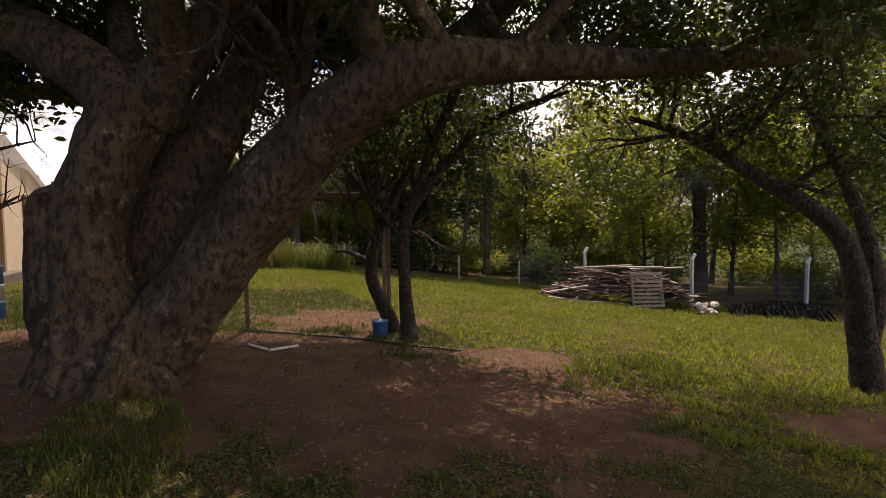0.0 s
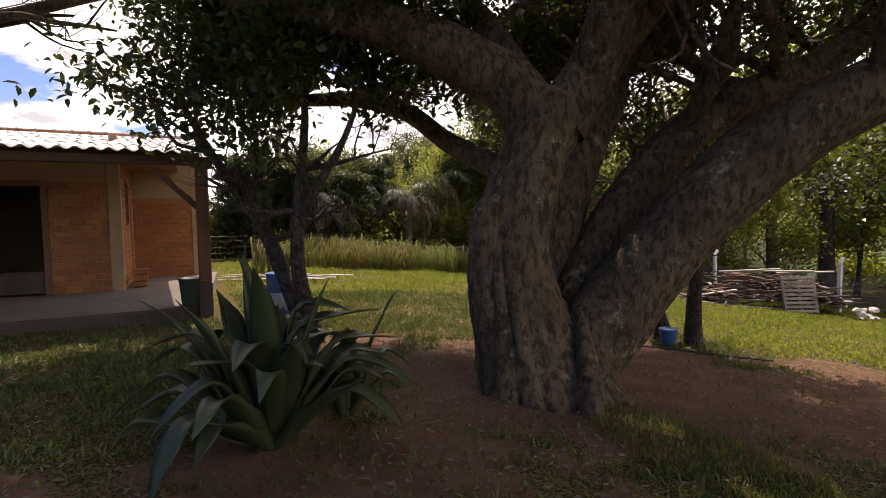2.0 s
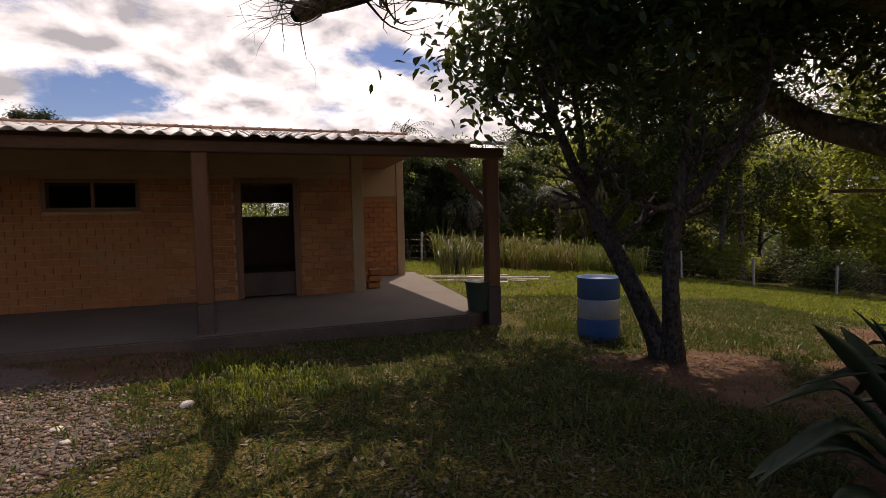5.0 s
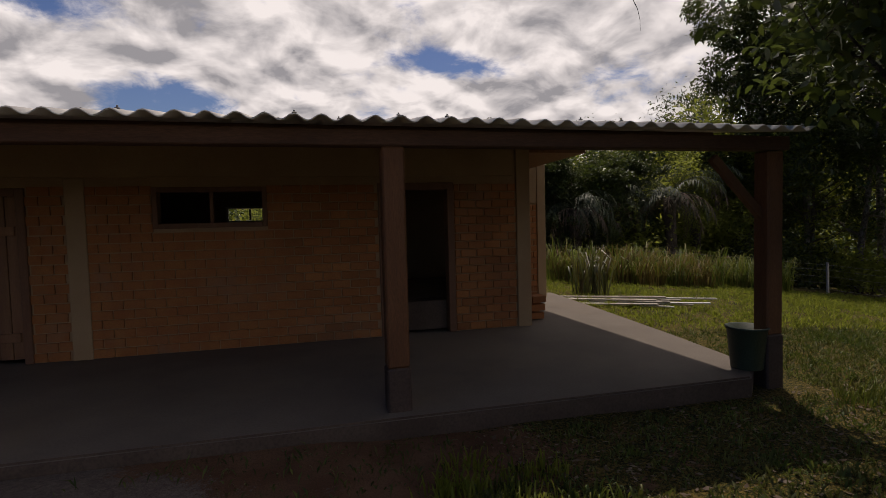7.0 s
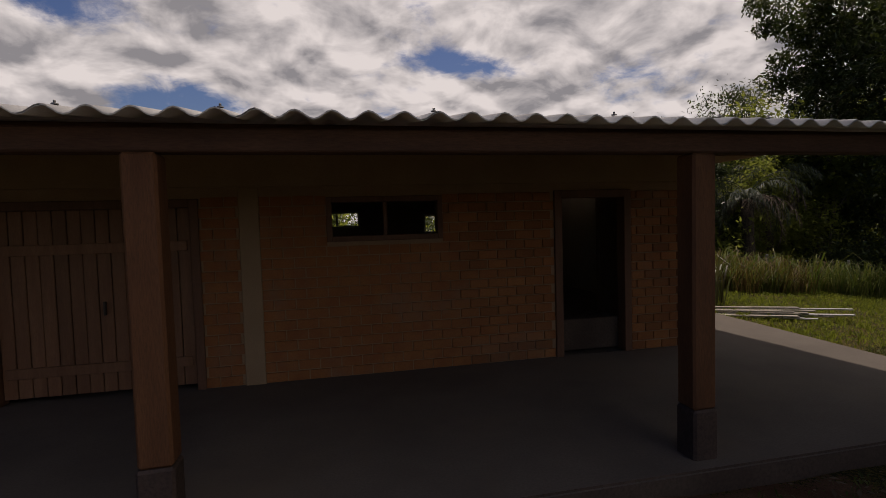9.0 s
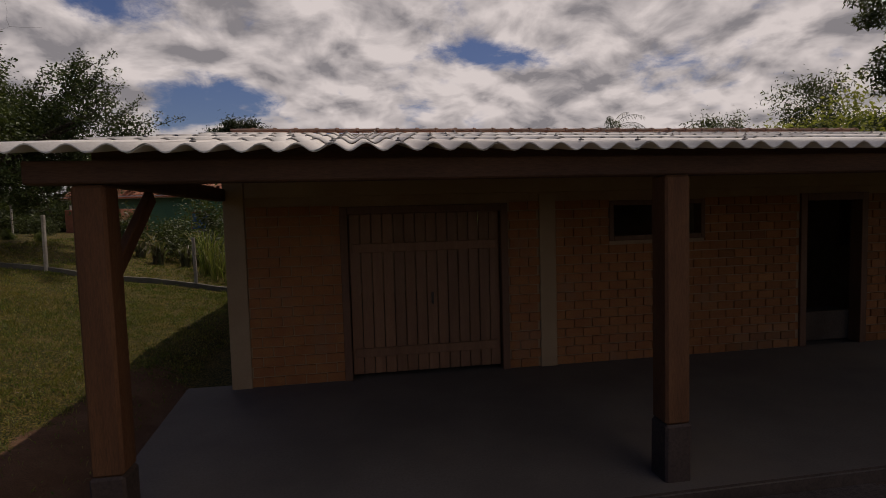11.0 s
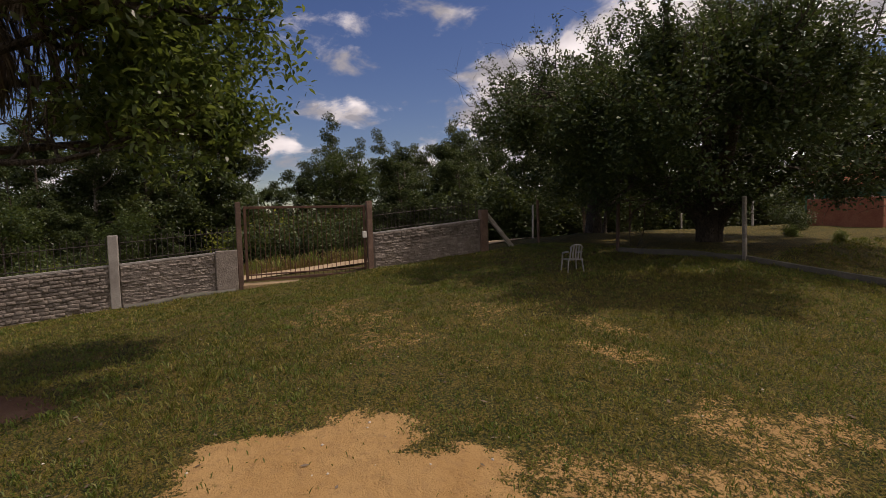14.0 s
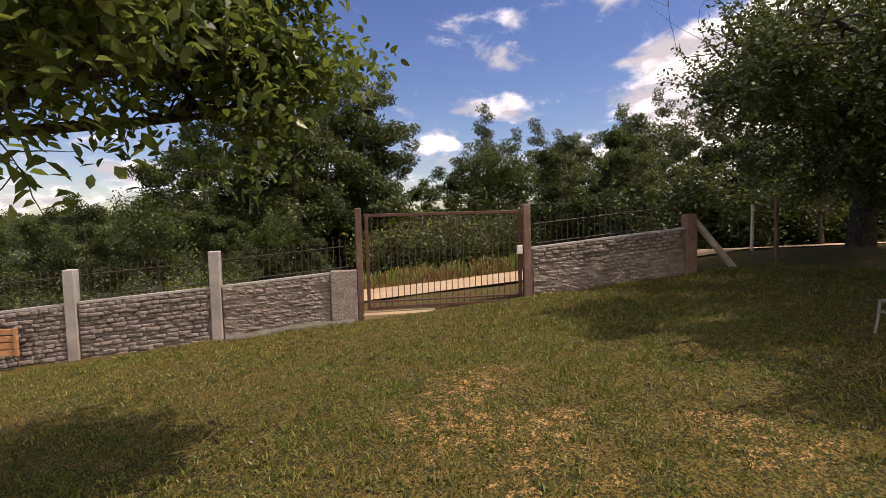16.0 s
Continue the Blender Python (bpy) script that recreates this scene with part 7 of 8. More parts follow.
TREES = [
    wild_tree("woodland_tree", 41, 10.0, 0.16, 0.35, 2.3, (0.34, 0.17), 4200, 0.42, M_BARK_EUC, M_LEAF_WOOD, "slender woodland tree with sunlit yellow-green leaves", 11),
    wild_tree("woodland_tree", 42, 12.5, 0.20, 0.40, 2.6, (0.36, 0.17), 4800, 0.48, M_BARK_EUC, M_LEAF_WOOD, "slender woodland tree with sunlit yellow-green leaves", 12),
    wild_tree("woodland_tree", 43, 7.5, 0.13, 0.22, 2.1, (0.30, 0.15), 4500, 0.40, M_BARK_DARK, M_LEAF_WOOD, "young woodland tree with sunlit light green foliage", 11),
    wild_tree("woodland_tree", 44, 9.0, 0.17, 0.25, 2.6, (0.32, 0.16), 6000, 0.44, M_BARK_DARK, M_LEAF_FIG, "dark green woodland tree", 12),
    wild_tree("eucalyptus", 45, 17.0, 0.26, 0.45, 3.0, (0.42, 0.14), 8000, 0.50, M_BARK_EUC, M_LEAF_EUC, "tall eucalyptus with clumped grey-green foliage", 13, hang=0.5),
    wild_tree("eucalyptus", 46, 14.0, 0.22, 0.40, 2.5, (0.42, 0.14), 7000, 0.46, M_BARK_EUC, M_LEAF_EUC, "tall eucalyptus with clumped grey-green foliage", 11, hang=0.5),
    wild_tree("conifer", 47, 11.0, 0.20, 0.12, 2.4, (0.36, 0.11), 9000, 0.34, M_BARK_DARK, M_LEAF_PINE, "dark conical conifer on the skyline", 18, cone=0.75),
]
TREES += [
    wild_tree("eucalyptus", 48, 15.0, 0.22, 0.24, 3.0, (0.27, 0.12), 11000, 0.68, M_BARK_EUC, M_LEAF_EUC, "tall eucalyptus with rounded foliage clumps and gaps", 17, hang=0.4, depth=1, clumps=80),
    wild_tree("woodland_tree", 49, 9.5, 0.18, 0.14, 2.7, (0.25, 0.13), 11500, 0.62, M_BARK_DARK, M_LEAF_GATE, "dense dark green woodland tree", 20, cone=0.5, depth=1, clumps=105),
]
BUSHES = [
    bush("bush", 51, 1.7, 1900, (0.22, 0.10), M_LEAF_WOOD, "leafy bush at the wood's edge"),
    bush("bush", 52, 1.3, 2300, (0.15, 0.07), M_LEAF_GLOSS, "bright green leafy bush"),
    bush("bush", 53, 2.0, 3600, (0.17, 0.085), M_LEAF_GATE, "dark green leafy bush"),
]
placed = {}


def plant(proto, x, y, s=1.0, sink=0.05):
    """Sets a copy; the first call of each kind moves the kind itself."""
    turn = (x * 47.3 + y * 91.7) % 360
    m = pose(x, y, hz(x, y) - sink, 0, 0, turn)
    if proto.name not in placed:
        placed[proto.name] = 1
        proto.matrix_basis = m
        proto.scale = (s, s, s)
        return proto
    ob = copy_thing(proto, m)
    ob.scale = (s, s, s * (0.92 + 0.16 * ((x * 13.7) % 1)))
    return ob


def in_yard(x, y):
    """The cleared ground: yard, track and neighbour's garden."""
    if -34 < x < 4 and -30 < y < 14.6:
        return True
    if 4 <= x < 36 and y < float(np.interp(x, [4, 13, 18, 23, 28, 36], [14.6, 14.4, 11, 5.6, 3.2, -3.5])):
        return True
    if -39 < x < -26 and -14 < y < 46:
        return True
    return -29 < x < -11 and 14 < y < 28


wr = random.Random(17)
TREES_AT, tries = [], 0
for zone, n, kinds, gap in (
    ((4, 16, 46, 34), 34, (0, 1, 2, 2, 2, 0, 5), 2.0), ((24, -14, 52, 16), 26, (0, 1, 2, 0, 2, 0), 2.2), ((-12, 17, 9, 34), 22, (2, 3, 2, 3), 2.1), ((14, 34, 60, 60), 16, (4, 1, 5, 4), 3.0),
    ((-66, 8, -47, 40), 30, (8, 7, 8, 7, 3), 2.6), ((-40, 34, -12, 54), 18, (8, 6, 6, 8), 2.6), ((-100, -60, -48, -4), 26, (8, 3, 8), 4.0)):
    made = 0
    for _ in range(4000):
        if made >= n:
            break
        x, y = wr.uniform(zone[0], zone[2]), wr.uniform(zone[1], zone[3])
        if in_yard(x, y) or any((x - a) ** 2 + (y - b) ** 2 < gap**2 for a, b in TREES_AT):
            continue
        TREES_AT.append((x, y))
        plant(TREES[kinds[made % len(kinds)]], x, y, wr.uniform(0.26, 0.36) if -13 < x < 1 else wr.uniform(0.44, 0.54) if 1 <= x < 9 and y > 12 else wr.uniform(0.55, 0.72) if 9 <= x < 16.5 and y > 12 else wr.uniform(0.75, 1.1) if x >= 1 else wr.uniform(0.40, 0.58) if y > 30 or y < 4 else wr.uniform(0.58, 0.82))
        made += 1
for x, y, k, s in ((14.0, 19.0, 7, 0.98), (16.2, 17.5, 4, 0.80), (15.4, 19.6, 7, 0.90), (17.8, 16.6, 7, 0.75)):
    plant(TREES[k], x, y, s)
# a dark wooded slope behind the house, and woods behind the track
for k in range(26):
    plant(TREES[(8, 3, 8, 2)[k % 4] if k < 8 else (2, 0, 8, 2, 3)[k % 5]], -1.0 + 0.72 * k + wr.uniform(-0.5, 0.5), 18.0 + 2.2 * (k % 3) + wr.uniform(-0.6, 0.6), wr.uniform(0.54, 0.63) * (0.75 if k < 4 else 1.0 if k < 16 else 1.3))
for k in range(18):
    plant(TREES[(8, 7, 8)[k % 3]], -41.0 - 5.0 * (k % 2) + wr.uniform(-1, 1), 8.0 + 1.7 * k, wr.uniform(0.50, 0.66) * (0.85 if k % 3 == 1 else 1.0))
for x, y, k, s in ((0.2, 16.2, 8, 0.46), (0.8, 16.0, 8, 0.51), (1.5, 15.7, 8, 0.53), (1.9, 17.0, 8, 0.55), (2.3, 16.3, 8, 0.51), (3.1, 15.9, 8, 0.50), (3.9, 16.4, 3, 0.54), (4.6, 16.0, 8, 0.52)):
    plant(TREES[k], x, y, s)
# dark thicket beyond the track, and low trees just outside the wall
for k in range(34):
    y = 10.0 + 0.68 * k
    plant(BUSHES[2], -36.6 + 0.25 * (y - 14) + wr.uniform(-2.2, 0.6), y, wr.uniform(1.0, 1.6))
    if k % 3 == 0:
        plant(TREES[8], -38.6 + 0.2 * (y - 14) + wr.uniform(-1.0, 1.0), y, wr.uniform(0.44, 0.54))
for k in range(16):
    plant(TREES[(8, 3, 8, 8)[k % 4]], -36.5 - 2.6 * (k % 3) + wr.uniform(-0.8, 0.8), -16.0 + 0.8 * k, wr.uniform(0.28, 0.40) * (0.8 if k > 11 else 1.0))
for k in range(120):
    zone = ((0, 14.6, 30, 22), (20, -6, 40, 14), (-8, 14.8, 6, 20), (-46, -14, -39, 20), (-30, 28, -12, 33))[k % 5]
    x, y = wr.uniform(zone[0], zone[2]), wr.uniform(zone[1], zone[3])
    if in_yard(x, y):
        continue
    plant(BUSHES[2 if x < -20 else (0, 1, 0, 2)[k % 4]], x, y, wr.uniform(0.7, 1.5))
settle()
begin(GATE)
for x, y, k, s in ((-17.0, 12.2, 2, 1.0), (-18.6, 13.2, 2, 1.2), (-16.0, 14.0, 2, 1.3), (-14.6, 14.6, 2, 1.2), (-13.0, 14.2, 0, 1.2), (-20.2, 13.6, 2, 0.8), (-21.0, 11.4, 1, 0.4), (-22.4, 12.0, 1, 0.5), (-15.2, 17.0, 2, 1.5), (-12.2, 16.5, 2, 1.5), (-18.0, 17.2, 2, 1.2), (-24.6, 15.8, 2, 0.7)):
    plant(BUSHES[k], x, y, s * (0.55 if y < 16 else 0.8))
for k in range(60):
    x, y = wr.uniform(-46, -38.5), wr.uniform(-16, 22)
    plant(BUSHES[2 if k % 3 else 0], x, y, wr.uniform(0.6, 1.2))
for k in range(26):
    x, y = wr.uniform(-33, -28.6), wr.uniform(-16, -4.5)
    plant(BUSHES[2 if k % 4 else 0], x, y, wr.uniform(0.35, 0.6))
settle()


for x, y, k, s in ((-45.6, 2.2, 4, 0.62), (-44.5, 3.6, 8, 0.9), (-46.5, 4.6, 7, 0.66), (-43.0, 1.2, 8, 0.76), (-48.0, -1.8, 7, 0.62), (-47.5, 0.6, 7, 0.60), (-44.0, 4.6, 8, 0.62), (-43.5, -0.6, 8, 0.62), (-43.5, -1.5, 7, 0.68), (-44.5, -3.2, 8, 0.82), (-42.0, -3.6, 8, 0.62), (-46.0, -0.5, 8, 0.92), (-47.0, 3.0, 8, 0.95), (-57.8, 14.4, 8, 0.95), (-54.0, 21.7, 7, 0.72), (-52.0, 24.0, 7, 0.60), (-53.0, 27.0, 5, 0.72), (-18.3, 38.0, 6, 0.80), (-24.0, 38.5, 8, 0.75), (-10.2, 38.0, 8, 0.7), (-8.0, 38.0, 6, 0.7), (-20.2, 36.5, 6, 0.78), (-16.4, 37.0, 6, 0.66), (-14.0, 37.5, 3, 0.72), (-12.2, 36.0, 3, 0.62), (-21.5, 40.0, 6, 0.75), (-28.5, 15.5, 3, 0.42), (-31.5, 18.0, 3, 0.5)):
    plant(TREES[k], x, y, s)
for k in range(22):
    plant(TREES[(8, 7, 3, 7, 8)[k % 5]], wr.uniform(-56, -45), -6 + 1.6 * k + wr.uniform(-0.8, 0.8), wr.uniform(0.48, 0.66) * (0.75 if k % 5 == 3 else 1.0))


def far_woods(name, seed, zone, n, label, size=1.0):
    """Distant woodland on the slopes: rounded crowns of many leaf sprays."""
    rng = np.random.default_rng(seed)
    x, y = rng.uniform(zone[0], zone[2], n), rng.uniform(zone[1], zone[3], n)
    z = height(x, y)
    bag = Bag()
    for k in range(n):
        w, h = size * rng.uniform(1.4, 3.2), size * rng.uniform(2.0, 4.6)
        a, c, q = rng.uniform(0, 2 * np.pi, 9), rng.uniform(-0.2, 1.0, 9), rng.uniform(0.5, 1.0, 9)
        rim = np.sqrt(1 - np.clip(c, 0, 1) ** 2) * w * q
        tips = np.stack([x[k] + rim * np.cos(a), y[k] + rim * np.sin(a), z[k] + h * (0.5 + 0.5 * c)], -1)
        bag.leaves(rng, tips, 0.42 * size, 52, 1.15 * size, 0.6 * size, 0.1)
    tagged(new(name, bag.mesh(name, M_LEAF_FAR)), label, "woodland", kind="stuff")


far_woods("far_woods", 71, (-150, -80, -58, 40), 2200, "distant green woodland on the hillside beyond the wall")
far_woods("far_woods", 72, (-420, -260, -190, 60), 800, "distant wooded hills on the skyline")
far_woods("far_woods", 74, (-760, -420, -380, 60), 2000, "distant wooded ridge on the skyline", 2.6)
far_woods("far_woods", 73, (10, 40, 120, 150), 500, "distant green woodland behind the yard")


def tuft(name, at, seed, count, height_m, spread, width, material, label, category="grass", kind="", ragged=0.0):
    """A clump of long blades; where ragged, they gather in stools of uneven height."""
    rng = np.random.default_rng(seed)
    n = count
    a, r = rng.uniform(0, 2 * np.pi, n), np.sqrt(rng.uniform(0, 1, n))
    bx, by = r * np.cos(a) * spread[0], r * np.sin(a) * spread[1]
    ln = height_m * rng.uniform(0.45, 1.15, n)
    if ragged:
        hub = rng.integers(0, max(1, n // 22), n)
        bx, by = bx[hub] + rng.normal(0, ragged, n), by[hub] + rng.normal(0, ragged, n)
        ln = ln * rng.uniform(0.4, 1.1, n)[hub]
    lx, ly = rng.normal(0, 0.22, n), rng.normal(0, 0.22, n)
    face = rng.uniform(0, 2 * np.pi, n)
    wx, wy = np.cos(face) * width / 2, np.sin(face) * width / 2
    gz = local_height(bx + at[0], by + at[1]) - at[2]
    rows = []
    for s, w in ((0.0, 0.7), (0.45, 1.0), (0.8, 0.7)):
        cx, cy, cz = bx + lx * ln * s**1.6, by + ly * ln * s**1.6, gz + ln * (s - 0.18 * s * s)
        rows += [np.stack([cx - wx * w, cy - wy * w, cz], -1), np.stack([cx + wx * w, cy + wy * w, cz], -1)]
    rows.append(np.stack([bx + lx * ln * 1.25, by + ly * ln * 1.25, gz + ln * (0.80 - 0.5 * (np.abs(lx) + np.abs(ly)))], -1))
    v = np.stack(rows, 1).reshape(-1, 3)
    o = np.arange(n)[:, None] * 7
    q = np.concatenate([o + [0, 1, 3, 2], o + [2, 3, 5, 4]])
    t = o + [4, 5, 6]
    me = mesh_data(name, v, [q, t], material)
    ob = new(name, me)
    ob.location = at
    return tagged(ob, label, category, kind=kind)


tuft("reeds", (6.6, 11.2, hz(6.6, 11.2)), 61, 1900, 1.75, (3.9, 0.9), 0.030, M_REED, "bed of tall yellow-green reeds behind the house", "reeds", "stuff", 0.13)
tuft("reeds", (6.2, 11.0, hz(6.2, 11.0)), 66, 1700, 1.6, (3.2, 0.8), 0.030, M_REED_DRY, "browning reeds among the green ones", "reeds", "stuff", 0.13)
tuft("red_cane", (2.2, 7.6, hz(2.2, 7.6)), 84, 70, 1.6, (0.5, 0.4), 0.05, M_CROTON, "reddish broad-leaved canes behind the boards", "plant")
tuft("grass_tuft", (-3.4, -2.2, hz(-3.4, -2.2)), 81, 1500, 0.17, (1.25, 1.1), 0.014, M_GRASS_YARD, "taller ragged grass beside the gravel", "grass", "stuff", 0.06)
# the brighter blades stand for a patch of sun on this tuft
tuft("grass_tuft", (-3.5, -1.7, hz(-3.5, -1.7)), 86, 1100, 0.21, (0.75, 0.9), 0.015, M_GRASS_SUNLIT, "lush tuft of grass in sunlit tones at the gravel's edge", "grass", "stuff", 0.07)
tuft("dry_grass", (3.45, -7.1, hz(3.45, -7.1)), 85, 2400, 0.10, (0.55, 1.15), 0.010, M_GRASS, "patch of short dry grass on the bare soil", "grass", "stuff")
tuft("grass_tuft", (0.75, -0.6, hz(0.75, -0.6)), 82, 160, 0.25, (0.4, 0.3), 0.010, M_GRASS, "tuft of grass at the veranda corner", "grass", "stuff")
begin(YARD)
tuft("reeds", (9.0, 11.6, hz(9, 11.6)), 62, 1100, 1.6, (1.0, 0.6), 0.025, M_REED, "bright clump of tall reeds by the fence", "reeds", "stuff", 0.10)
settle()
begin(GATE)
tuft("reeds", (-14.2, 10.6, hz(-14.2, 10.6)), 63, 1500, 1.6, (1.9, 1.1), 0.022, M_REED, "clump of tall grass at the house corner", "tall grass", "stuff", 0.10)
tuft("reeds", (-35.4, 1.5, hz(-35.4, 1.5)), 64, 3000, 0.75, (1.6, 7.0), 0.03, M_REED, "dry tall grass along the track", "tall grass", "stuff", 0.12)
tuft("reeds", (-35.2, 2.5, hz(-35.2, 2.5)), 67, 2600, 0.7, (1.7, 7.5), 0.03, M_REED_DRY, "browned tall grass along the track", "tall grass", "stuff", 0.12)
tuft("reeds", (-33.2, 1.0, hz(-33.2, 1.0)), 65, 900, 0.28, (0.5, 6.0), 0.02, M_REED_DRY, "short dry grass beside the track", "tall grass", "stuff")
for k, (x, y, h) in enumerate(((-17.6, 11.0, 0.8), (-16.9, 11.2, 0.75), (-18.3, 11.4, 0.6))):
    tuft("cordyline", (x, y, hz(x, y)), 70 + k, 60, h, (0.12, 0.12), 0.06, M_CROTON, "purple-green cordyline in the garden bed", "plant")
settle()


# ---------------------------------------------------------------- grass, pebbles and litter
def lawn(name, seed, zone, per_m2, tall, wide, label, material=None):
    rng = np.random.default_rng(seed)
    n = int((zone[2] - zone[0]) * (zone[3] - zone[1]) * per_m2)
    x, y = rng.uniform(zone[0], zone[2], n), rng.uniform(zone[1], zone[3], n)
    m = max(1, n // 18)
    hub = rng.integers(0, m, n)
    tufted = rng.uniform(0, 1, n) < 0.5
    x = np.where(tufted, x[hub] + rng.normal(0, 0.035, n), x)
    y = np.where(tufted, y[hub] + rng.normal(0, 0.035, n), y)
    so, sa, gr = ground_masks(x, y)
    cover = (1 - 0.93 * so) * (1 - 0.96 * sa) * (1 - 0.97 * gr) * (0.80 + 0.35 * wave(x, y, 1.1) + 0.25 * wave(y, x, 3.7))
    house_here = (x > -12.85) & (x < 0.7) & (y > -0.3)
    keep = (rng.uniform(0, 1, n) < cover) & ~house_here & (from_world(GATE, x, y)[0] > WALL_X + 0.15)
    x, y, tufted = x[keep], y[keep], tufted[keep]
    n = len(x)
    z = height(x, y) - 0.01
    ln = tall * rng.uniform(0.5, 1.3, n) * np.where(tufted, 1.25, 0.75) * (1 + 0.5 * np.clip(wave(x, y, 0.8), 0, 1))
    a, b = rng.uniform(0, 2 * np.pi, n), rng.uniform(0.25, 0.95, n)
    dx, dy = np.cos(a) * b, np.sin(a) * b
    f = rng.uniform(0, 2 * np.pi, n)
    wx, wy = np.cos(f) * wide / 2, np.sin(f) * wide / 2
    half = np.stack([x + dx * ln * 0.45, y + dy * ln * 0.45, z + ln * 0.55], -1)
    across = np.stack([wx, wy, np.zeros(n)], -1)
    v = np.stack([np.stack([x, y, z], -1), half + across, np.stack([x + dx * ln, y + dy * ln, z + ln * (1 - 0.45 * b)], -1), half - across], 1).reshape(-1, 3)
    me = mesh_data(name, v, np.arange(n * 4).reshape(-1, 4), material or M_GRASS)
    tagged(new(name, me), label, "grass", kind="stuff")


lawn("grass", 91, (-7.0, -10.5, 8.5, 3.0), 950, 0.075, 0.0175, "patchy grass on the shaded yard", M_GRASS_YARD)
lawn("grass", 92, (-20.5, -4.5, -12.5, 9.5), 1900, 0.052, 0.0115, "short mown grass beside the house")
lawn("grass", 93, (-28.5, -6.0, -20.5, 10.0), 1150, 0.058, 0.0150, "short mown grass before the gate")
lawn("grass", 94, (8.5, -11.0, 24.0, 11.0), 420, 0.11, 0.026, "sunlit longer grass on the open lawn", M_GRASS_SUNLIT)
lawn("grass", 95, (-13.0, -7.0, -7.0, -0.3), 500, 0.05, 0.013, "thin grass before the veranda")
lawn("grass", 96, (-20.0, 9.0, -11.0, 15.0), 350, 0.07, 0.018, "garden grass beyond the kerb")
lawn("grass", 97, (0.5, 3.0, 11.0, 13.0), 420, 0.11, 0.022, "grass behind the house", M_GRASS_SUNLIT)


def scatter_stones(name, seed, zone, n, size, material, label, where):
    rng = np.random.default_rng(seed)
    x, y = rng.uniform(zone[0], zone[2], n), rng.uniform(zone[1], zone[3], n)
    keep = rng.uniform(0, 1, n) < where(x, y)
    x, y = x[keep], y[keep]
    n = len(x)
    z = height(x, y)
    base = np.array([(1, 0, 0), (-1, 0, 0), (0, 1, 0), (0, -1, 0), (0, 0, 1), (0, 0, -1)], dtype=float)
    s = size * rng.uniform(0.4, 1.3, (n, 1, 1)) * rng.uniform(0.6, 1.3, (n, 6, 1))
    a = rng.uniform(0, 2 * np.pi, n)
    c, d = np.cos(a)[:, None], np.sin(a)[:, None]
    v = base[None] * s * (1.0, 0.75, 0.6)
    v = np.stack([v[..., 0] * c - v[..., 1] * d, v[..., 0] * d + v[..., 1] * c, v[..., 2]], -1) + np.stack([x, y, z + size * 0.15], -1)[:, None]
    tri = np.array([(0, 2, 4), (2, 1, 4), (1, 3, 4), (3, 0, 4), (2, 0, 5), (1, 2, 5), (3, 1, 5), (0, 3, 5)])
    me = mesh_data(name, v.reshape(-1, 3), (np.arange(n)[:, None, None] * 6 + tri[None]).reshape(-1, 3), material)
    tagged(new(name, me), label, "gravel", kind="stuff")


scatter_stones("gravel", 101, (-11.5, -6.5, -3.2, -1.2), 44000, 0.026, M_PEBBLE, "crushed grey stone gravel before the veranda", lambda x, y: ground_masks(x, y)[2])
scatter_stones("pebbles", 102, (-3, -9, 10, -1), 900, 0.016, M_PEBBLE, "small brown stones on the bare soil", lambda x, y: 0.2 + 0.8 * ground_masks(x, y)[0])
scatter_stones("pebbles", 103, (-21, -4, -14, 4), 420, 0.015, M_PALE, "small pale stones on the sandy patch", lambda x, y: 0.15 + 0.8 * ground_masks(x, y)[1])


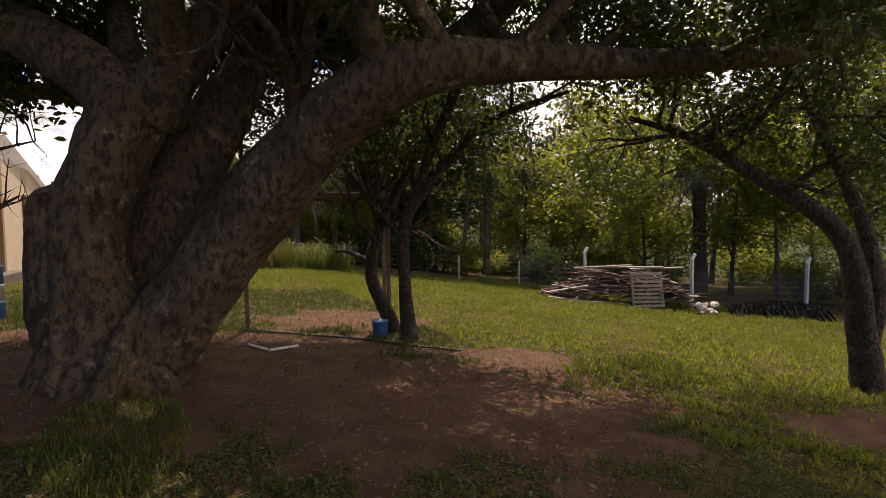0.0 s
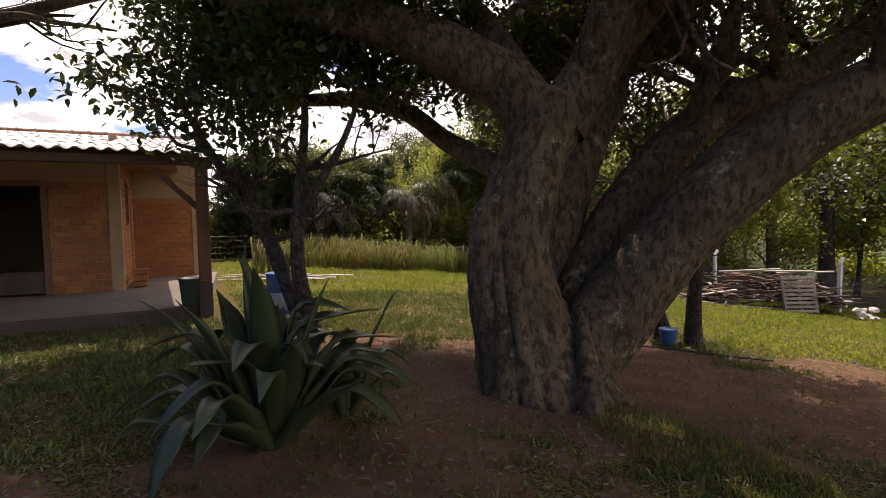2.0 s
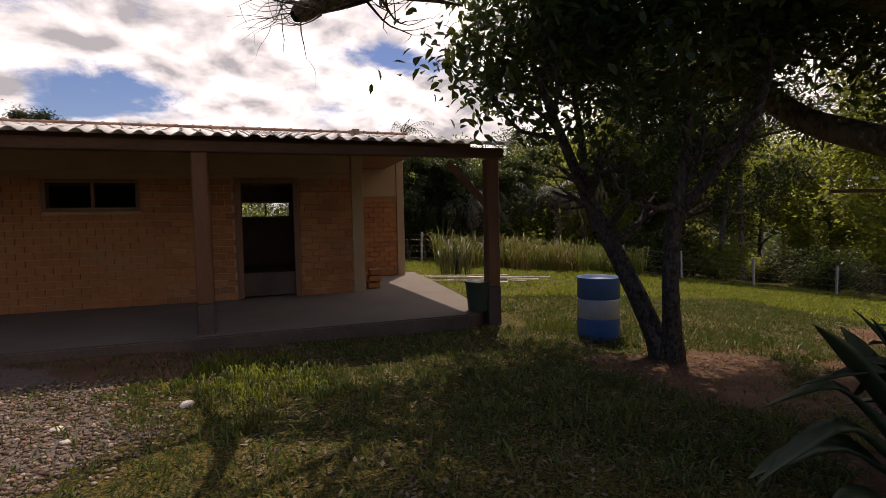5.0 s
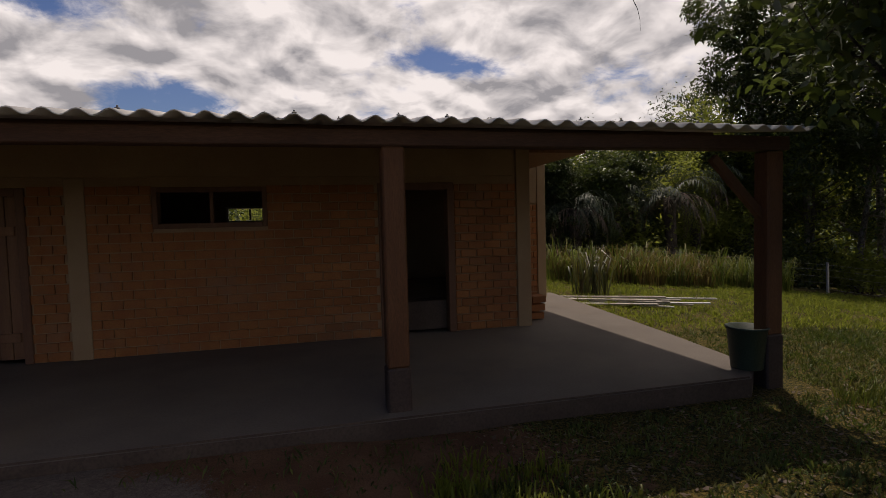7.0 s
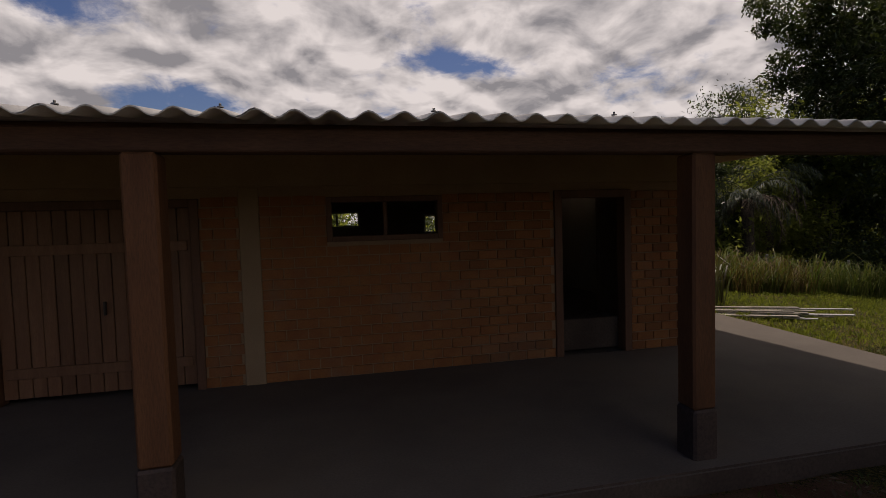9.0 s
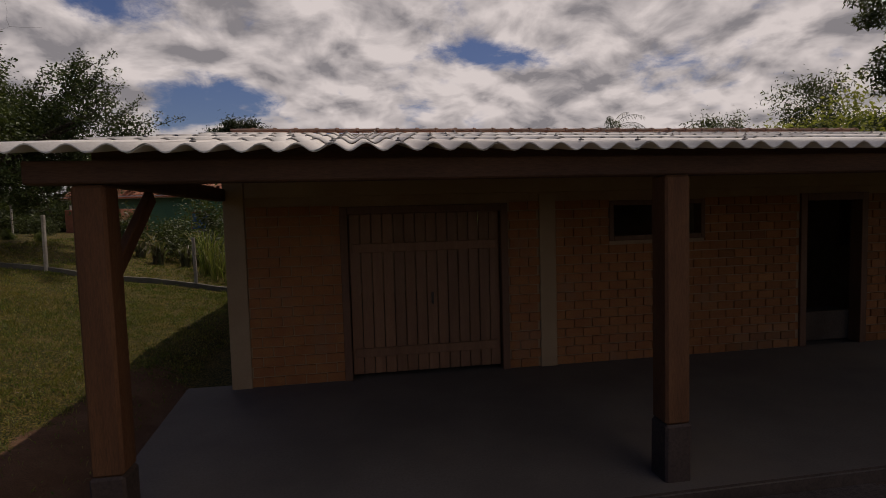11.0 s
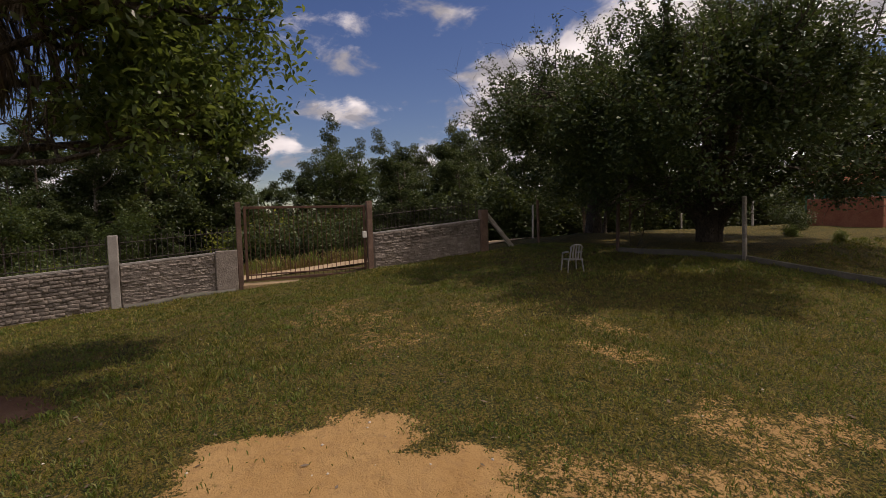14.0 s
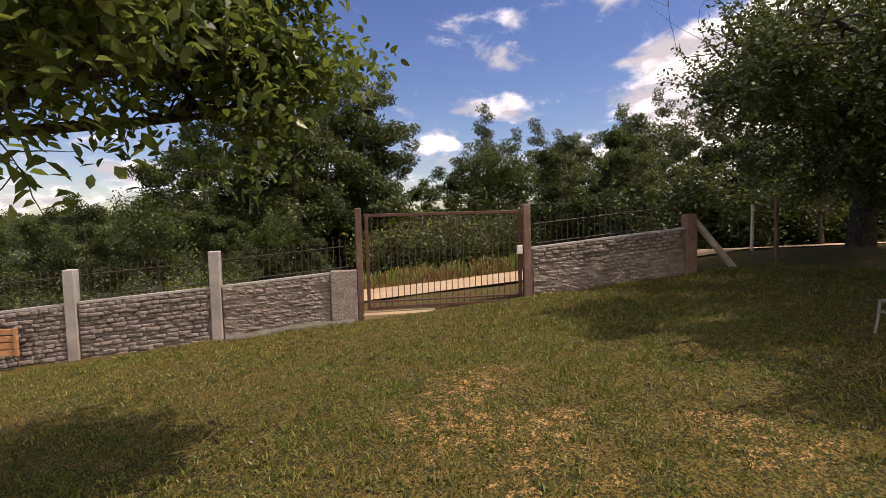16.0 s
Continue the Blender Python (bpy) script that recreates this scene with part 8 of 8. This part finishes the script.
def litter(name, seed, zone, n, label):
    rng = np.random.default_rng(seed)
    x, y = rng.uniform(zone[0], zone[2], n), rng.uniform(zone[1], zone[3], n)
    p = np.stack([x, y, height(x, y) + 0.012], -1)
    b = Bag()
    a = rng.uniform(0, 2 * np.pi, n)
    u = np.stack([np.cos(a), np.sin(a), rng.normal(0, 0.2, n)], -1)
    w = np.stack([-np.sin(a), np.cos(a), rng.normal(0, 0.2, n)], -1)
    ln = rng.uniform(0.03, 0.08, (n, 1))
    v = np.stack([p, p + u * ln * 0.5 + w * ln * 0.22, p + u * ln, p + u * ln * 0.5 - w * ln * 0.22], 1)
    b.add(v.reshape(-1, 3), np.arange(n * 4).reshape(-1, 4))
    tagged(new(name, b.mesh(name, M_DEAD)), label, "leaves", kind="stuff")


litter("leaf_litter", 111, (-3.5, -9.5, 10.5, 0.0), 15000, "dry fallen leaves scattered under the trees")
litter("leaf_litter", 112, (-27, -4, -14, 9), 900, "a few dry leaves on the lawn")

# pale rubble pieces by the gravel
for k, (x, y, s) in enumerate(((-4.0, -2.3, 0.07), (-4.9, -2.6, 0.05), (-4.75, -2.9, 0.04))):
    bm = bmesh.new()
    bmesh.ops.create_icosphere(bm, subdivisions=2, radius=s)
    for v in bm.verts:
        v.co.z *= 0.45
    wobble(bm, s * 0.4, 9.0, k)
    ob = part("stone", bm, M_PALE)
    ob.location = (x, y, hz(x, y) + s * 0.15)
    tagged(ob, "pale broken stone lying on the ground", "stone")

# ---------------------------------------------------------------- bricks of the house walls
KEEP = [(DOOR[0] - 0.03, DOOR[1] + 0.03, 0, 2.62), (WINDOW[0], WINDOW[1], WINDOW[2], WINDOW[3]), (TIMBER[0], TIMBER[1], 0, 2.49), (-7.97, -7.73, 0, 3), (WX1 - 0.225, WX1 + 0.1, 0, 3), (WX0 - 0.1, WX0 + 0.25, 0, 3)]
lay_bricks(WX0, WX1, FLOOR_Z + 0.01, 2.64, KEEP, lambda u, z, j: pose(u, WALL_Y + 0.003 + j, z), front, lambda u: u > -5.2)
lay_bricks(WX1 - 0.02, WING_X, FLOOR_Z + 0.01, 2.31, [(WING_X - 0.19, WING_X + 0.1, 0, 3.4)], lambda u, z, j: pose(u, WING_Y + 0.003 + j, z), wing, lambda u: True)
lay_bricks(WALL_Y + 0.18, WING_Y - 0.01, FLOOR_Z + 0.01, 3.2, [(4.13, 4.77, 1.58, 2.68)], lambda u, z, j: pose(WX1 + 0.003 + j, u, z, 0, 0, 90), side, lambda u: True)
